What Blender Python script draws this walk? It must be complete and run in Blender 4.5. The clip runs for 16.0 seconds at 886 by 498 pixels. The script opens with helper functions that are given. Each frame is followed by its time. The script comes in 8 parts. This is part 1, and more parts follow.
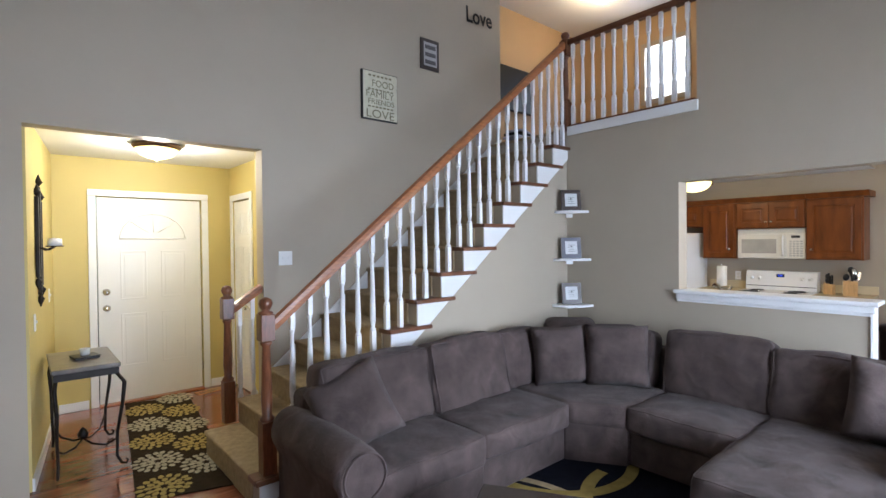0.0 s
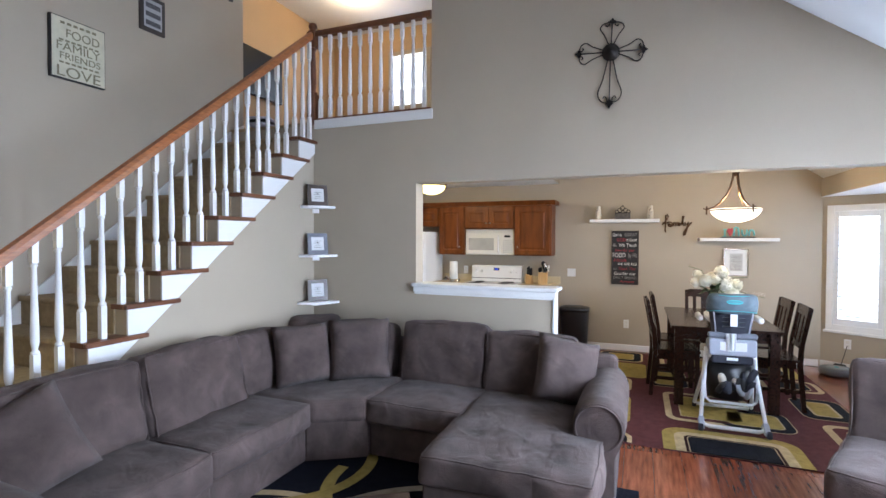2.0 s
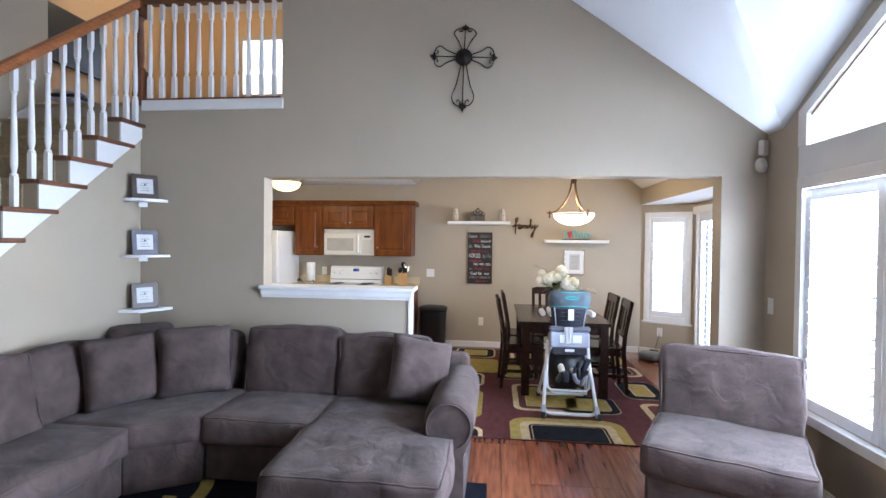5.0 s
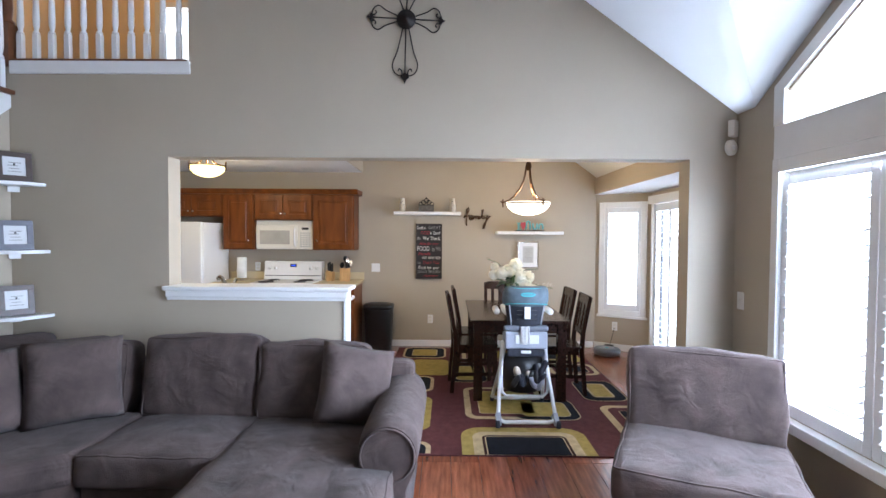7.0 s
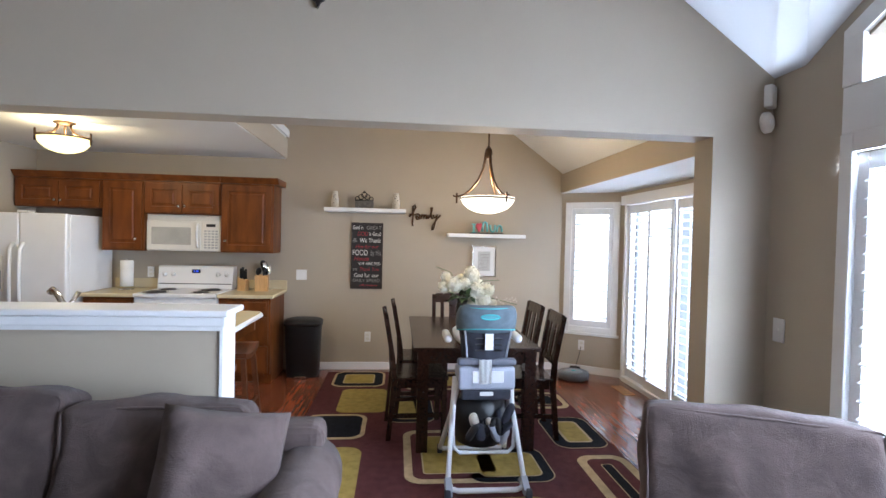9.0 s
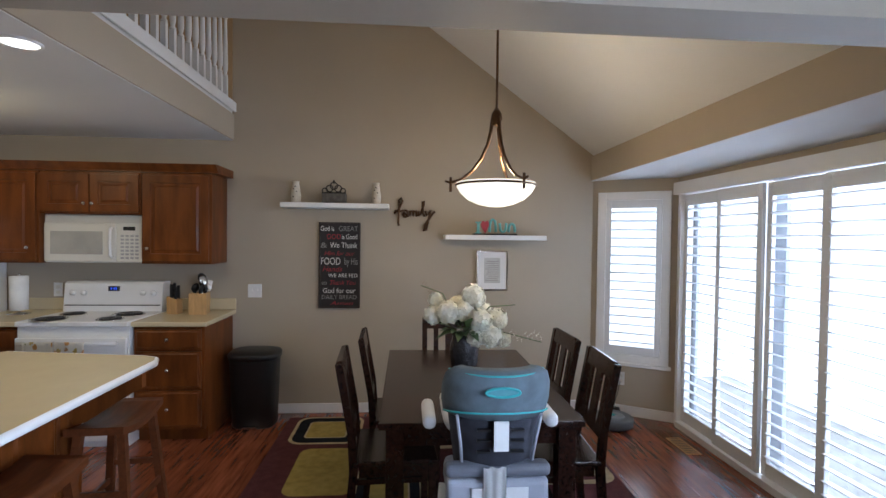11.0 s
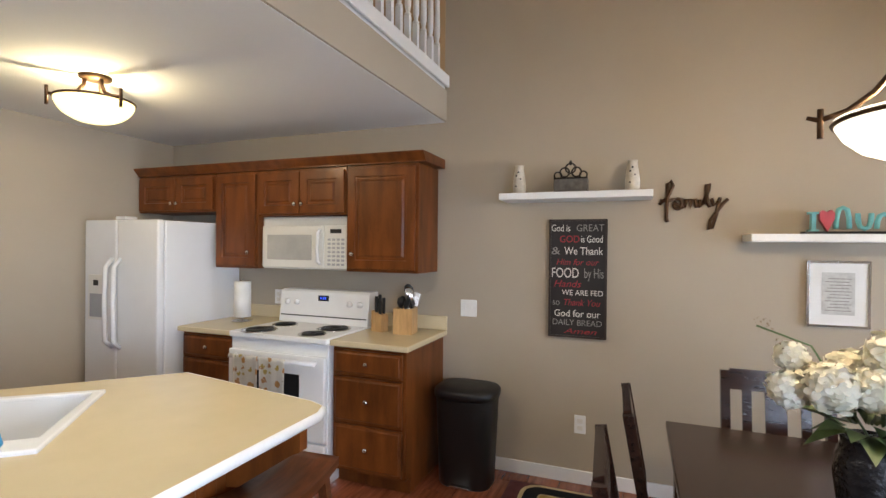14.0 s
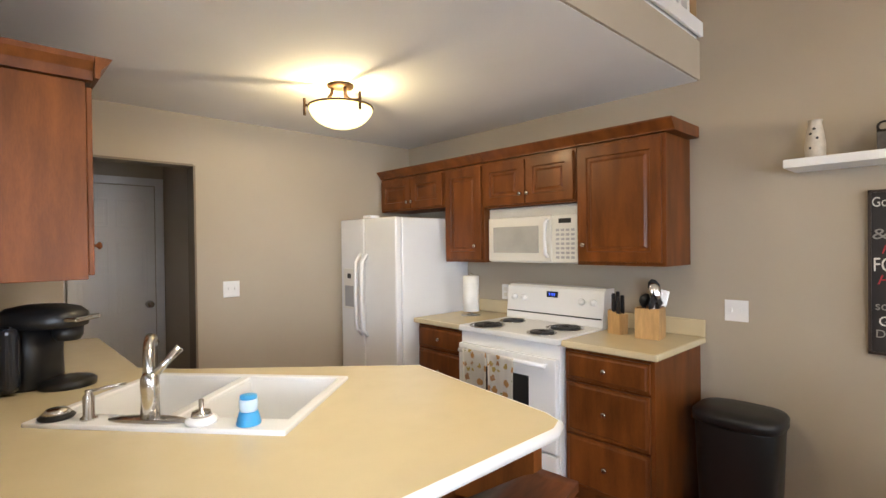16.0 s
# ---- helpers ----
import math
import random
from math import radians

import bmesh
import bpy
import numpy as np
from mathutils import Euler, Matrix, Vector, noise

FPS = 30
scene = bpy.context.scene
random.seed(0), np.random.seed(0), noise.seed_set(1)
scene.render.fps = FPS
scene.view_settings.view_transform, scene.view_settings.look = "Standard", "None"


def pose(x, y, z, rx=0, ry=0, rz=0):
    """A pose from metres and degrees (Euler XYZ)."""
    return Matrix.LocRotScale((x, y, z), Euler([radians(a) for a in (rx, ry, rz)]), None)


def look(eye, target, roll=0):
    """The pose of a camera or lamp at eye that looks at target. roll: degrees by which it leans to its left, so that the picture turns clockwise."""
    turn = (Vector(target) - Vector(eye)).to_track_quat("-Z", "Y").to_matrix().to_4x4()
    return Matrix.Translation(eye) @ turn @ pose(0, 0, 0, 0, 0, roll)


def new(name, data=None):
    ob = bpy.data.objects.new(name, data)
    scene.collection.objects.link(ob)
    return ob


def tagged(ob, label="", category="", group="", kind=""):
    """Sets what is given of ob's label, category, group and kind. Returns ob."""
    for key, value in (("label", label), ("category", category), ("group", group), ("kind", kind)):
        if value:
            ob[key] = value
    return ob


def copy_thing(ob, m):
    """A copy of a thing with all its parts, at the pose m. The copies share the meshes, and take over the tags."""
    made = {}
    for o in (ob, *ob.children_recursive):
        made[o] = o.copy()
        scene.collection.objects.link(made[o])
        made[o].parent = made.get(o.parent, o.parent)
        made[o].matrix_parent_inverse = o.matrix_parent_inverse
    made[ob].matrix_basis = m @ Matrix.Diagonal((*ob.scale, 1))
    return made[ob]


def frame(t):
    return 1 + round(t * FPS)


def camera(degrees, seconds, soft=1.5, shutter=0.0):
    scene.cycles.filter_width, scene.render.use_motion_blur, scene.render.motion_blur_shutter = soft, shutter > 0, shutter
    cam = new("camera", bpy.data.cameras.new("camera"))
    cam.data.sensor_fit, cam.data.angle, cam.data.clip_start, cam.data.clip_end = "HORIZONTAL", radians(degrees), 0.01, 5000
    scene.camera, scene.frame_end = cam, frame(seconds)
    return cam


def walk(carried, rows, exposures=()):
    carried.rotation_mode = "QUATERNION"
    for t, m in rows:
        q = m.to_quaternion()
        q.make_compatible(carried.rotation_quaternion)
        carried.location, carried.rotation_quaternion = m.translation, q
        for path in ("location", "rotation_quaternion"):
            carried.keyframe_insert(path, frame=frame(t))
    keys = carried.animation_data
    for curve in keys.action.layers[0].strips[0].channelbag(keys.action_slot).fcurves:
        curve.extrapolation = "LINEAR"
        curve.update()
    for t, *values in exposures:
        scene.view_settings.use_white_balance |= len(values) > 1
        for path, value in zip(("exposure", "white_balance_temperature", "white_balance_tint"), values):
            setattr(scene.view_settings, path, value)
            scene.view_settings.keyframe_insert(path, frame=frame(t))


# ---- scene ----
cam = camera(83.9, 16.0)
PATH = [
    (0, (0.392, 0.392, 1.569), (1.694, 1.91, 1.541), -0.6),
    (0.5, (0.417, 0.415, 1.57), (1.877, 1.782, 1.532), -0.5),
    (1, (0.467, 0.417, 1.558), (2.08, 1.598, 1.513), -0.2),
    (1.5, (0.489, 0.395, 1.572), (2.241, 1.359, 1.516), -0.1),
    (2, (0.522, 0.37, 1.554), (2.381, 1.107, 1.512), 0.2),
    (2.5, (0.544, 0.335, 1.549), (2.47, 0.875, 1.513), 0.2),
    (3, (0.56, 0.321, 1.545), (2.52, 0.72, 1.515), 0.2),
    (3.5, (0.569, 0.316, 1.542), (2.543, 0.637, 1.516), 0.3),
    (4, (0.571, 0.313, 1.546), (2.55, 0.602, 1.521), 0.6),
    (6.5, (0.96, 0.319, 1.525), (2.958, 0.385, 1.472), 0.3),
    (7, (1.132, 0.294, 1.524), (3.131, 0.311, 1.466), 0.4),
    (7.5, (1.353, 0.3, 1.526), (3.352, 0.248, 1.465), 0.7),
    (8, (1.607, 0.281, 1.522), (3.603, 0.164, 1.461), 1.0),
    (8.5, (1.891, 0.251, 1.514), (3.883, 0.08, 1.466), 1.2),
    (8.7, (2.0, 0.238, 1.501), (3.991, 0.052, 1.462), 1.4),
    (10.8, (3.359, -0.029, 1.55), (5.35, -0.205, 1.503), 0.7),
    (11, (3.468, -0.033, 1.543), (5.462, -0.183, 1.5), 0.7),
    (11.5, (3.709, -0.02, 1.528), (5.707, -0.103, 1.498), 0.8),
    (12, (3.948, -0.001, 1.52), (5.947, 0.017, 1.502), 0.7),
    (12.5, (4.159, 0.041, 1.507), (6.152, 0.214, 1.497), 0.9),
    (13, (4.323, 0.097, 1.503), (6.293, 0.438, 1.499), 1.0),
    (13.5, (4.471, 0.154, 1.487), (6.402, 0.676, 1.486), 0.9),
    (14, (4.613, 0.205, 1.493), (6.477, 0.932, 1.482), 0.6),
    (14.5, (4.719, 0.245, 1.483), (6.485, 1.182, 1.47), 0.2),
    (15, (4.775, 0.296, 1.469), (6.423, 1.43, 1.457), -0.1),
    (15.5, (4.817, 0.352, 1.459), (6.324, 1.667, 1.447), -0.5),
    (16, (4.849, 0.405, 1.448), (6.217, 1.864, 1.43), -0.7),
]
walk(cam, [(t, look(eye, target, roll)) for t, eye, target, roll in PATH],
     [(0, -0.06, 5850, 12), (3, 0.20, 5720, 12), (4, 0.21, 5700, 12), (8.7, 0.04, 5700, 12), (10.8, -0.82, 5600, 12), (12.5, -0.62, 5700, 12), (14, -0.07, 5950, 12), (16, 0.17, 6300, 12)])

# ---- light ----
world = bpy.data.worlds.new("sky")
scene.world = world
world.use_nodes = True
_wn = world.node_tree.nodes
_sky = _wn.new("ShaderNodeTexSky")
_sky.sky_type = "NISHITA"
_sky.sun_disc = False
_sky.sun_elevation, _sky.sun_rotation = radians(40), radians(200)
world.node_tree.links.new(_sky.outputs[0], _wn["Background"].inputs[0])
_wn["Background"].inputs[1].default_value = 0.12

def lamp_area(name, m, sx, sy, watts, color):
    d = bpy.data.lights.new(name, "AREA")
    d.shape, d.size, d.size_y, d.energy, d.color = "RECTANGLE", sx, sy, watts, color
    o = new(name, d)
    o.matrix_world = m
    return o

def lamp_point(name, p, watts, color, r=0.06):
    d = bpy.data.lights.new(name, "POINT")
    d.energy, d.color, d.shadow_soft_size = watts, color, r
    o = new(name, d)
    o.location = p
    return o

DAY = (0.76, 0.86, 1.0)
WARM = (1.0, 0.74, 0.32)
_sun = bpy.data.lights.new("sun", "SUN")
_sun.energy, _sun.angle, _sun.color = 1.0, radians(12), (1.0, 0.96, 0.9)
new("sun", _sun).matrix_world = look((0, -6, 12), (3.0, 4.0, 4.0))
# sky light in the window openings
lamp_area("living_window_light", look((2.73, -1.95, 1.22), (2.73, 2.0, -0.55)), 2.8, 1.5, 520, DAY)
lamp_area("transom_window_light", look((2.90, -1.96, 2.75), (2.90, 2.0, 2.5)), 3.3, 1.35, 130, DAY)
lamp_area("patio_window_light", look((6.3, -2.75, 1.15), (6.3, 2.0, 0.9)), 2.0, 2.0, 120, DAY)
lamp_area("bay_window_light", look((8.1, -2.35, 1.25), (6.5, -1.2, 1.1)), 0.6, 1.5, 14, DAY)
lamp_area("loft_window_light", look((8.15, 3.87, 4.15), (6.0, 3.87, 3.4)), 0.7, 0.9, 26, DAY)
lamp_point("foyer_bulb", (1.28, 5.12, 2.255), 44, (1.0, 0.91, 0.70))
lamp_point("kitchen_bulb", (6.35, 2.84, 2.225), 19, (1.0, 0.78, 0.42), 0.014)
lamp_point("loft_bulb", (6.58, 4.16, 4.80), 26, (1.0, 0.72, 0.40))
lamp_point("pendant_bulb", (6.314, -0.55, 1.90), 37, (1.0, 0.74, 0.42))
lamp_area("can_bulb", look((5.72, 1.62, 2.345), (5.72, 1.62, 0)), 0.13, 0.13, 14, (1.0, 0.88, 0.66))

# ---- materials ----
def mat(name, color, rough=0.6, metal=0.0, var=0.12, scale=6.0, bump=0.0, bscale=120.0, spec=0.5, stretch=None, color2=None, fine=0.06, sheen=0.0, coat=0.0, rand=0.0):
    m = bpy.data.materials.new(name)
    m.use_nodes = True
    nt = m.node_tree
    b = nt.nodes["Principled BSDF"]
    L = nt.links.new
    tc = nt.nodes.new("ShaderNodeTexCoord")
    mp = nt.nodes.new("ShaderNodeMapping")
    if stretch:
        mp.inputs["Scale"].default_value = stretch
    L(tc.outputs["Object"], mp.inputs["Vector"])
    n1 = nt.nodes.new("ShaderNodeTexNoise")
    n1.inputs["Scale"].default_value, n1.inputs["Detail"].default_value = scale, 4.0
    L(mp.outputs[0], n1.inputs["Vector"])
    n2 = nt.nodes.new("ShaderNodeTexNoise")
    n2.inputs["Scale"].default_value, n2.inputs["Detail"].default_value = bscale, 3.0
    L(mp.outputs[0], n2.inputs["Vector"])
    ramp = nt.nodes.new("ShaderNodeValToRGB")
    c = color
    dark = color2 or tuple(v * (1 - var) for v in c)
    lite = tuple(min(1.0, v * (1 + var * 0.6)) for v in c)
    ramp.color_ramp.elements[0].position, ramp.color_ramp.elements[1].position = 0.3, 0.7
    ramp.color_ramp.elements[0].color, ramp.color_ramp.elements[1].color = (*dark, 1), (*lite, 1)
    L(n1.outputs["Fac"], ramp.inputs[0])
    hsv = nt.nodes.new("ShaderNodeHueSaturation")
    L(ramp.outputs[0], hsv.inputs["Color"])
    mr = nt.nodes.new("ShaderNodeMapRange")
    mr.inputs["To Min"].default_value, mr.inputs["To Max"].default_value = 1 - fine, 1 + fine
    L(n2.outputs["Fac"], mr.inputs["Value"])
    if rand:
        oi = nt.nodes.new("ShaderNodeObjectInfo")
        m2 = nt.nodes.new("ShaderNodeMapRange")
        m2.inputs["To Min"].default_value, m2.inputs["To Max"].default_value = 1 - rand, 1 + rand
        L(oi.outputs["Random"], m2.inputs["Value"])
        mu = nt.nodes.new("ShaderNodeMath")
        mu.operation = "MULTIPLY"
        L(mr.outputs[0], mu.inputs[0])
        L(m2.outputs[0], mu.inputs[1])
        L(mu.outputs[0], hsv.inputs["Value"])
    else:
        L(mr.outputs[0], hsv.inputs["Value"])
    L(hsv.outputs[0], b.inputs["Base Color"])
    b.inputs["Roughness"].default_value, b.inputs["Metallic"].default_value = rough, metal
    b.inputs["Specular IOR Level"].default_value = spec
    b.inputs["Sheen Weight"].default_value = sheen
    b.inputs["Coat Weight"].default_value = coat
    b.inputs["Coat Roughness"].default_value = 0.15
    if bump:
        bp = nt.nodes.new("ShaderNodeBump")
        bp.inputs["Strength"].default_value, bp.inputs["Distance"].default_value = bump, 0.01
        L(n2.outputs["Fac"], bp.inputs["Height"])
        L(bp.outputs[0], b.inputs["Normal"])
    return m

def wrinkled(m):
    # soft creases and brushed nap on upholstery
    nt = m.node_tree
    b = nt.nodes["Principled BSDF"]
    tc = nt.nodes.new("ShaderNodeTexCoord")
    n = nt.nodes.new("ShaderNodeTexNoise")
    n.inputs["Scale"].default_value, n.inputs["Detail"].default_value, n.inputs["Distortion"].default_value = 7.0, 4.0, 1.0
    nt.links.new(tc.outputs["Object"], n.inputs["Vector"])
    bp = nt.nodes.new("ShaderNodeBump")
    bp.inputs["Strength"].default_value, bp.inputs["Distance"].default_value = 0.42, 0.03
    nt.links.new(n.outputs["Fac"], bp.inputs["Height"])
    nt.links.new(b.inputs["Normal"].links[0].from_socket, bp.inputs["Normal"])
    nt.links.new(bp.outputs[0], b.inputs["Normal"])
    # brushed patches where the nap lies one way or the other
    p = nt.nodes.new("ShaderNodeTexNoise")
    p.inputs["Scale"].default_value, p.inputs["Detail"].default_value, p.inputs["Distortion"].default_value = 7.0, 6.0, 0.8
    nt.links.new(tc.outputs["Object"], p.inputs["Vector"])
    mr = nt.nodes.new("ShaderNodeMapRange")
    mr.inputs["From Min"].default_value, mr.inputs["From Max"].default_value = 0.34, 0.66
    mr.inputs["To Min"].default_value, mr.inputs["To Max"].default_value = 0.84, 1.18
    nt.links.new(p.outputs["Fac"], mr.inputs["Value"])
    nap = nt.nodes.new("ShaderNodeHueSaturation")
    nt.links.new(b.inputs["Base Color"].links[0].from_socket, nap.inputs["Color"])
    nt.links.new(mr.outputs[0], nap.inputs["Value"])
    nt.links.new(nap.outputs[0], b.inputs["Base Color"])

def mat_emit(name, color, strength, rough=0.4):
    m = mat(name, color, rough, var=0.03)
    b = m.node_tree.nodes["Principled BSDF"]
    b.inputs["Emission Color"].default_value = (*color, 1)
    b.inputs["Emission Strength"].default_value = strength
    return m

def mat_glass(name, tint=(1, 1, 1), gloss=0.06):
    m = bpy.data.materials.new(name)
    m.use_nodes = True
    nt = m.node_tree
    out = nt.nodes["Material Output"]
    tr, gl, mx = nt.nodes.new("ShaderNodeBsdfTransparent"), nt.nodes.new("ShaderNodeBsdfGlossy"), nt.nodes.new("ShaderNodeMixShader")
    tr.inputs[0].default_value = (*tint, 1)
    gl.inputs["Roughness"].default_value = 0.03
    mx.inputs[0].default_value = gloss
    nt.links.new(tr.outputs[0], mx.inputs[1])
    nt.links.new(gl.outputs[0], mx.inputs[2])
    nt.links.new(mx.outputs[0], out.inputs["Surface"])
    return m

M_WALL = mat("wall_paint", (0.43, 0.370, 0.285), 0.55, var=0.05, scale=1.2, bump=0.06, bscale=220, fine=0.025, spec=0.35)
M_FOYER = mat("foyer_paint", (0.57, 0.46, 0.17), 0.55, var=0.05, scale=1.2, bump=0.06, bscale=220, fine=0.025, spec=0.35)
# loft tan: warm lamp glow is mixed into the wall colour
M_LOFT = mat("tan_loft_paint_lamplit", (0.50, 0.345, 0.19), 0.55, var=0.05, scale=1.2, bump=0.06, bscale=220, fine=0.025, spec=0.35)
M_CEIL = mat("ceiling_paint", (0.77, 0.77, 0.77), 0.85, var=0.03, scale=1.5, bump=0.10, bscale=160, fine=0.02, spec=0.2)
M_TRIM = mat("white_trim", (0.80, 0.80, 0.79), 0.35, var=0.03, scale=5, fine=0.02)
M_DOOR = mat("white_door", (0.80, 0.79, 0.76), 0.35, var=0.03, scale=3, fine=0.02)
M_FLOORW = mat("cherry_plank", (0.235, 0.070, 0.033), 0.17, var=0.45, scale=7, bump=0.03, bscale=60, stretch=(0.5, 5.0, 5.0), fine=0.25, rand=0.22, coat=0.4)
M_SUB = mat("floor_joint", (0.05, 0.018, 0.01), 0.5)
M_CARPET = mat("stair_carpet", (0.40, 0.31, 0.19), 0.95, var=0.18, scale=25, bump=0.6, bscale=380, fine=0.2, spec=0.1)
M_OAK = mat("oak_rail", (0.33, 0.12, 0.040), 0.3, var=0.35, scale=14, stretch=(1, 6, 6), fine=0.15, coat=0.3)
M_TREAD = mat("tread_wood", (0.15, 0.055, 0.022), 0.35, var=0.3, scale=10, fine=0.15)
M_NEWEL = mat("newel_wood", (0.17, 0.060, 0.026), 0.3, var=0.35, scale=14, stretch=(6, 6, 1), fine=0.15, coat=0.3)
M_CAB = mat("cherry_cabinet", (0.150, 0.044, 0.0085), 0.40, var=0.45, scale=4, stretch=(3, 3, 0.6), bump=0.02, bscale=80, fine=0.2, coat=0.05, spec=0.25)
M_COUNTER = mat("laminate_counter", (0.62, 0.52, 0.33), 0.22, var=0.03, scale=9, bscale=500, fine=0.05)
M_WHITE = mat("white_enamel", (0.80, 0.80, 0.80), 0.22, var=0.02, fine=0.01)
M_OFFW = mat("offwhite_plastic", (0.72, 0.70, 0.64), 0.4, var=0.02, fine=0.01)
M_SOFA = mat("grey_microfibre", (0.090, 0.066, 0.060), 0.9, var=0.30, scale=6, bump=0.35, bscale=260, fine=0.14, spec=0.10, sheen=0.08)
wrinkled(M_SOFA)
M_ESPRESSO = mat("espresso_wood", (0.030, 0.014, 0.010), 0.22, var=0.4, scale=12, stretch=(1, 5, 5), fine=0.2)
M_BLACK = mat("black_plastic", (0.009, 0.009, 0.010), 0.4, var=0.1, fine=0.05)
M_IRON = mat("dark_iron", (0.018, 0.014, 0.012), 0.45, metal=0.6, var=0.3, scale=20, fine=0.2)
M_BRONZE = mat("oiled_bronze", (0.10, 0.055, 0.028), 0.4, metal=0.8, var=0.25, scale=15)
M_CHROME = mat("brushed_nickel", (0.62, 0.60, 0.57), 0.22, metal=1.0, var=0.05)
M_GLASS = mat_glass("clear_glass")
M_SHADE = mat_emit("lit_alabaster_glass", (1.0, 0.84, 0.36), 2.3)
M_SHADE2 = mat_emit("lit_pendant_glass", (1.0, 0.88, 0.66), 2.2)
M_CAN = mat_emit("lit_can_lens", (1.0, 0.93, 0.8), 6.0)
M_OUT = mat_emit("overcast_daylight", (0.93, 0.97, 1.0), 1.8)

# ---- mesh helpers ----
def B():
    return bmesh.new()

def box(bm, x0, x1, y0, y1, z0, z1, r=0.0, seg=2, m=None):
    g = bmesh.ops.create_cube(bm, size=1.0)
    vs = g["verts"]
    bmesh.ops.scale(bm, vec=(x1 - x0, y1 - y0, z1 - z0), verts=vs)
    bmesh.ops.translate(bm, vec=((x0 + x1) / 2, (y0 + y1) / 2, (z0 + z1) / 2), verts=vs)
    if r > 0:
        es = list({e for v in vs for e in v.link_edges})
        out = bmesh.ops.bevel(bm, geom=es, offset=min(r, 0.45 * min(x1 - x0, y1 - y0, z1 - z0)), segments=seg, affect="EDGES", profile=0.5)
        if m is not None:
            vs = list({v for f in out["faces"] if f.is_valid for v in f.verts})
    if m is not None:
        bmesh.ops.transform(bm, matrix=m, verts=vs)
    return vs

def prism(bm, pts, z0, z1, m=None):
    a = [bm.verts.new((x, y, z0)) for x, y in pts]
    b = [bm.verts.new((x, y, z1)) for x, y in pts]
    n = len(pts)
    fs = [bm.faces.new(a[::-1]), bm.faces.new(b)]
    for i in range(n):
        fs.append(bm.faces.new((a[i], a[(i + 1) % n], b[(i + 1) % n], b[i])))
    bmesh.ops.recalc_face_normals(bm, faces=fs)
    if m is not None:
        bmesh.ops.transform(bm, matrix=m, verts=a + b)
    return a + b

def prism_xz(bm, pts, y0, y1):
    # outline in x and z, drawn out along y
    return prism(bm, pts, -y1, -y0, Matrix(((1, 0, 0, 0), (0, 0, -1, 0), (0, 1, 0, 0), (0, 0, 0, 1))))

def prism_yz(bm, pts, x0, x1):
    # outline in y and z, drawn out along x
    return prism(bm, pts, x0, x1, Matrix(((0, 0, 1, 0), (1, 0, 0, 0), (0, 1, 0, 0), (0, 0, 0, 1))))

def lathe(bm, prof, c=(0, 0, 0), n=20, m=None):
    rings, allv = [], []
    for r, z in prof:
        ring = [bm.verts.new((c[0] + r * math.cos(2 * math.pi * i / n), c[1] + r * math.sin(2 * math.pi * i / n), c[2] + z)) for i in range(n)]
        rings.append(ring)
        allv += ring
    fs = []
    for a, b in zip(rings, rings[1:]):
        for i in range(n):
            fs.append(bm.faces.new((a[i], a[(i + 1) % n], b[(i + 1) % n], b[i])))
    if prof[0][0] > 1e-4:
        fs.append(bm.faces.new(rings[0][::-1]))
    if prof[-1][0] > 1e-4:
        fs.append(bm.faces.new(rings[-1]))
    for f in fs:
        f.smooth = True
    if m is not None:
        bmesh.ops.transform(bm, matrix=m, verts=allv)
    return allv

def tube(bm, pts, r, n=8, closed=False):
    # a round bar along points; r a number or one per point
    pts = [Vector(p) for p in pts]
    k = len(pts)
    rs = r if isinstance(r, (list, tuple)) else [r] * k
    rings = []
    up = None
    for i, p in enumerate(pts):
        a = pts[i - 1] if i > 0 else (pts[-1] if closed else p)
        b = pts[i + 1] if i < k - 1 else (pts[0] if closed else p)
        d = (b - a).normalized()
        if up is None:
            up = Vector((0, 0, 1)) if abs(d.z) < 0.9 else Vector((1, 0, 0))
        s = d.cross(up).normalized()
        up = s.cross(d).normalized()
        rings.append([bm.verts.new(p + rs[i] * (math.cos(2 * math.pi * j / n) * s + math.sin(2 * math.pi * j / n) * up)) for j in range(n)])
    pairs = list(zip(rings, rings[1:])) + ([(rings[-1], rings[0])] if closed else [])
    for a, b in pairs:
        for j in range(n):
            f = bm.faces.new((a[j], b[j], b[(j + 1) % n], a[(j + 1) % n]))
            f.smooth = True
    if not closed:
        bm.faces.new(rings[0])
        bm.faces.new(rings[-1][::-1])
    return [v for ring in rings for v in ring]

def bar(bm, p, q, r, n=10):
    return tube(bm, [p, q], r, n)

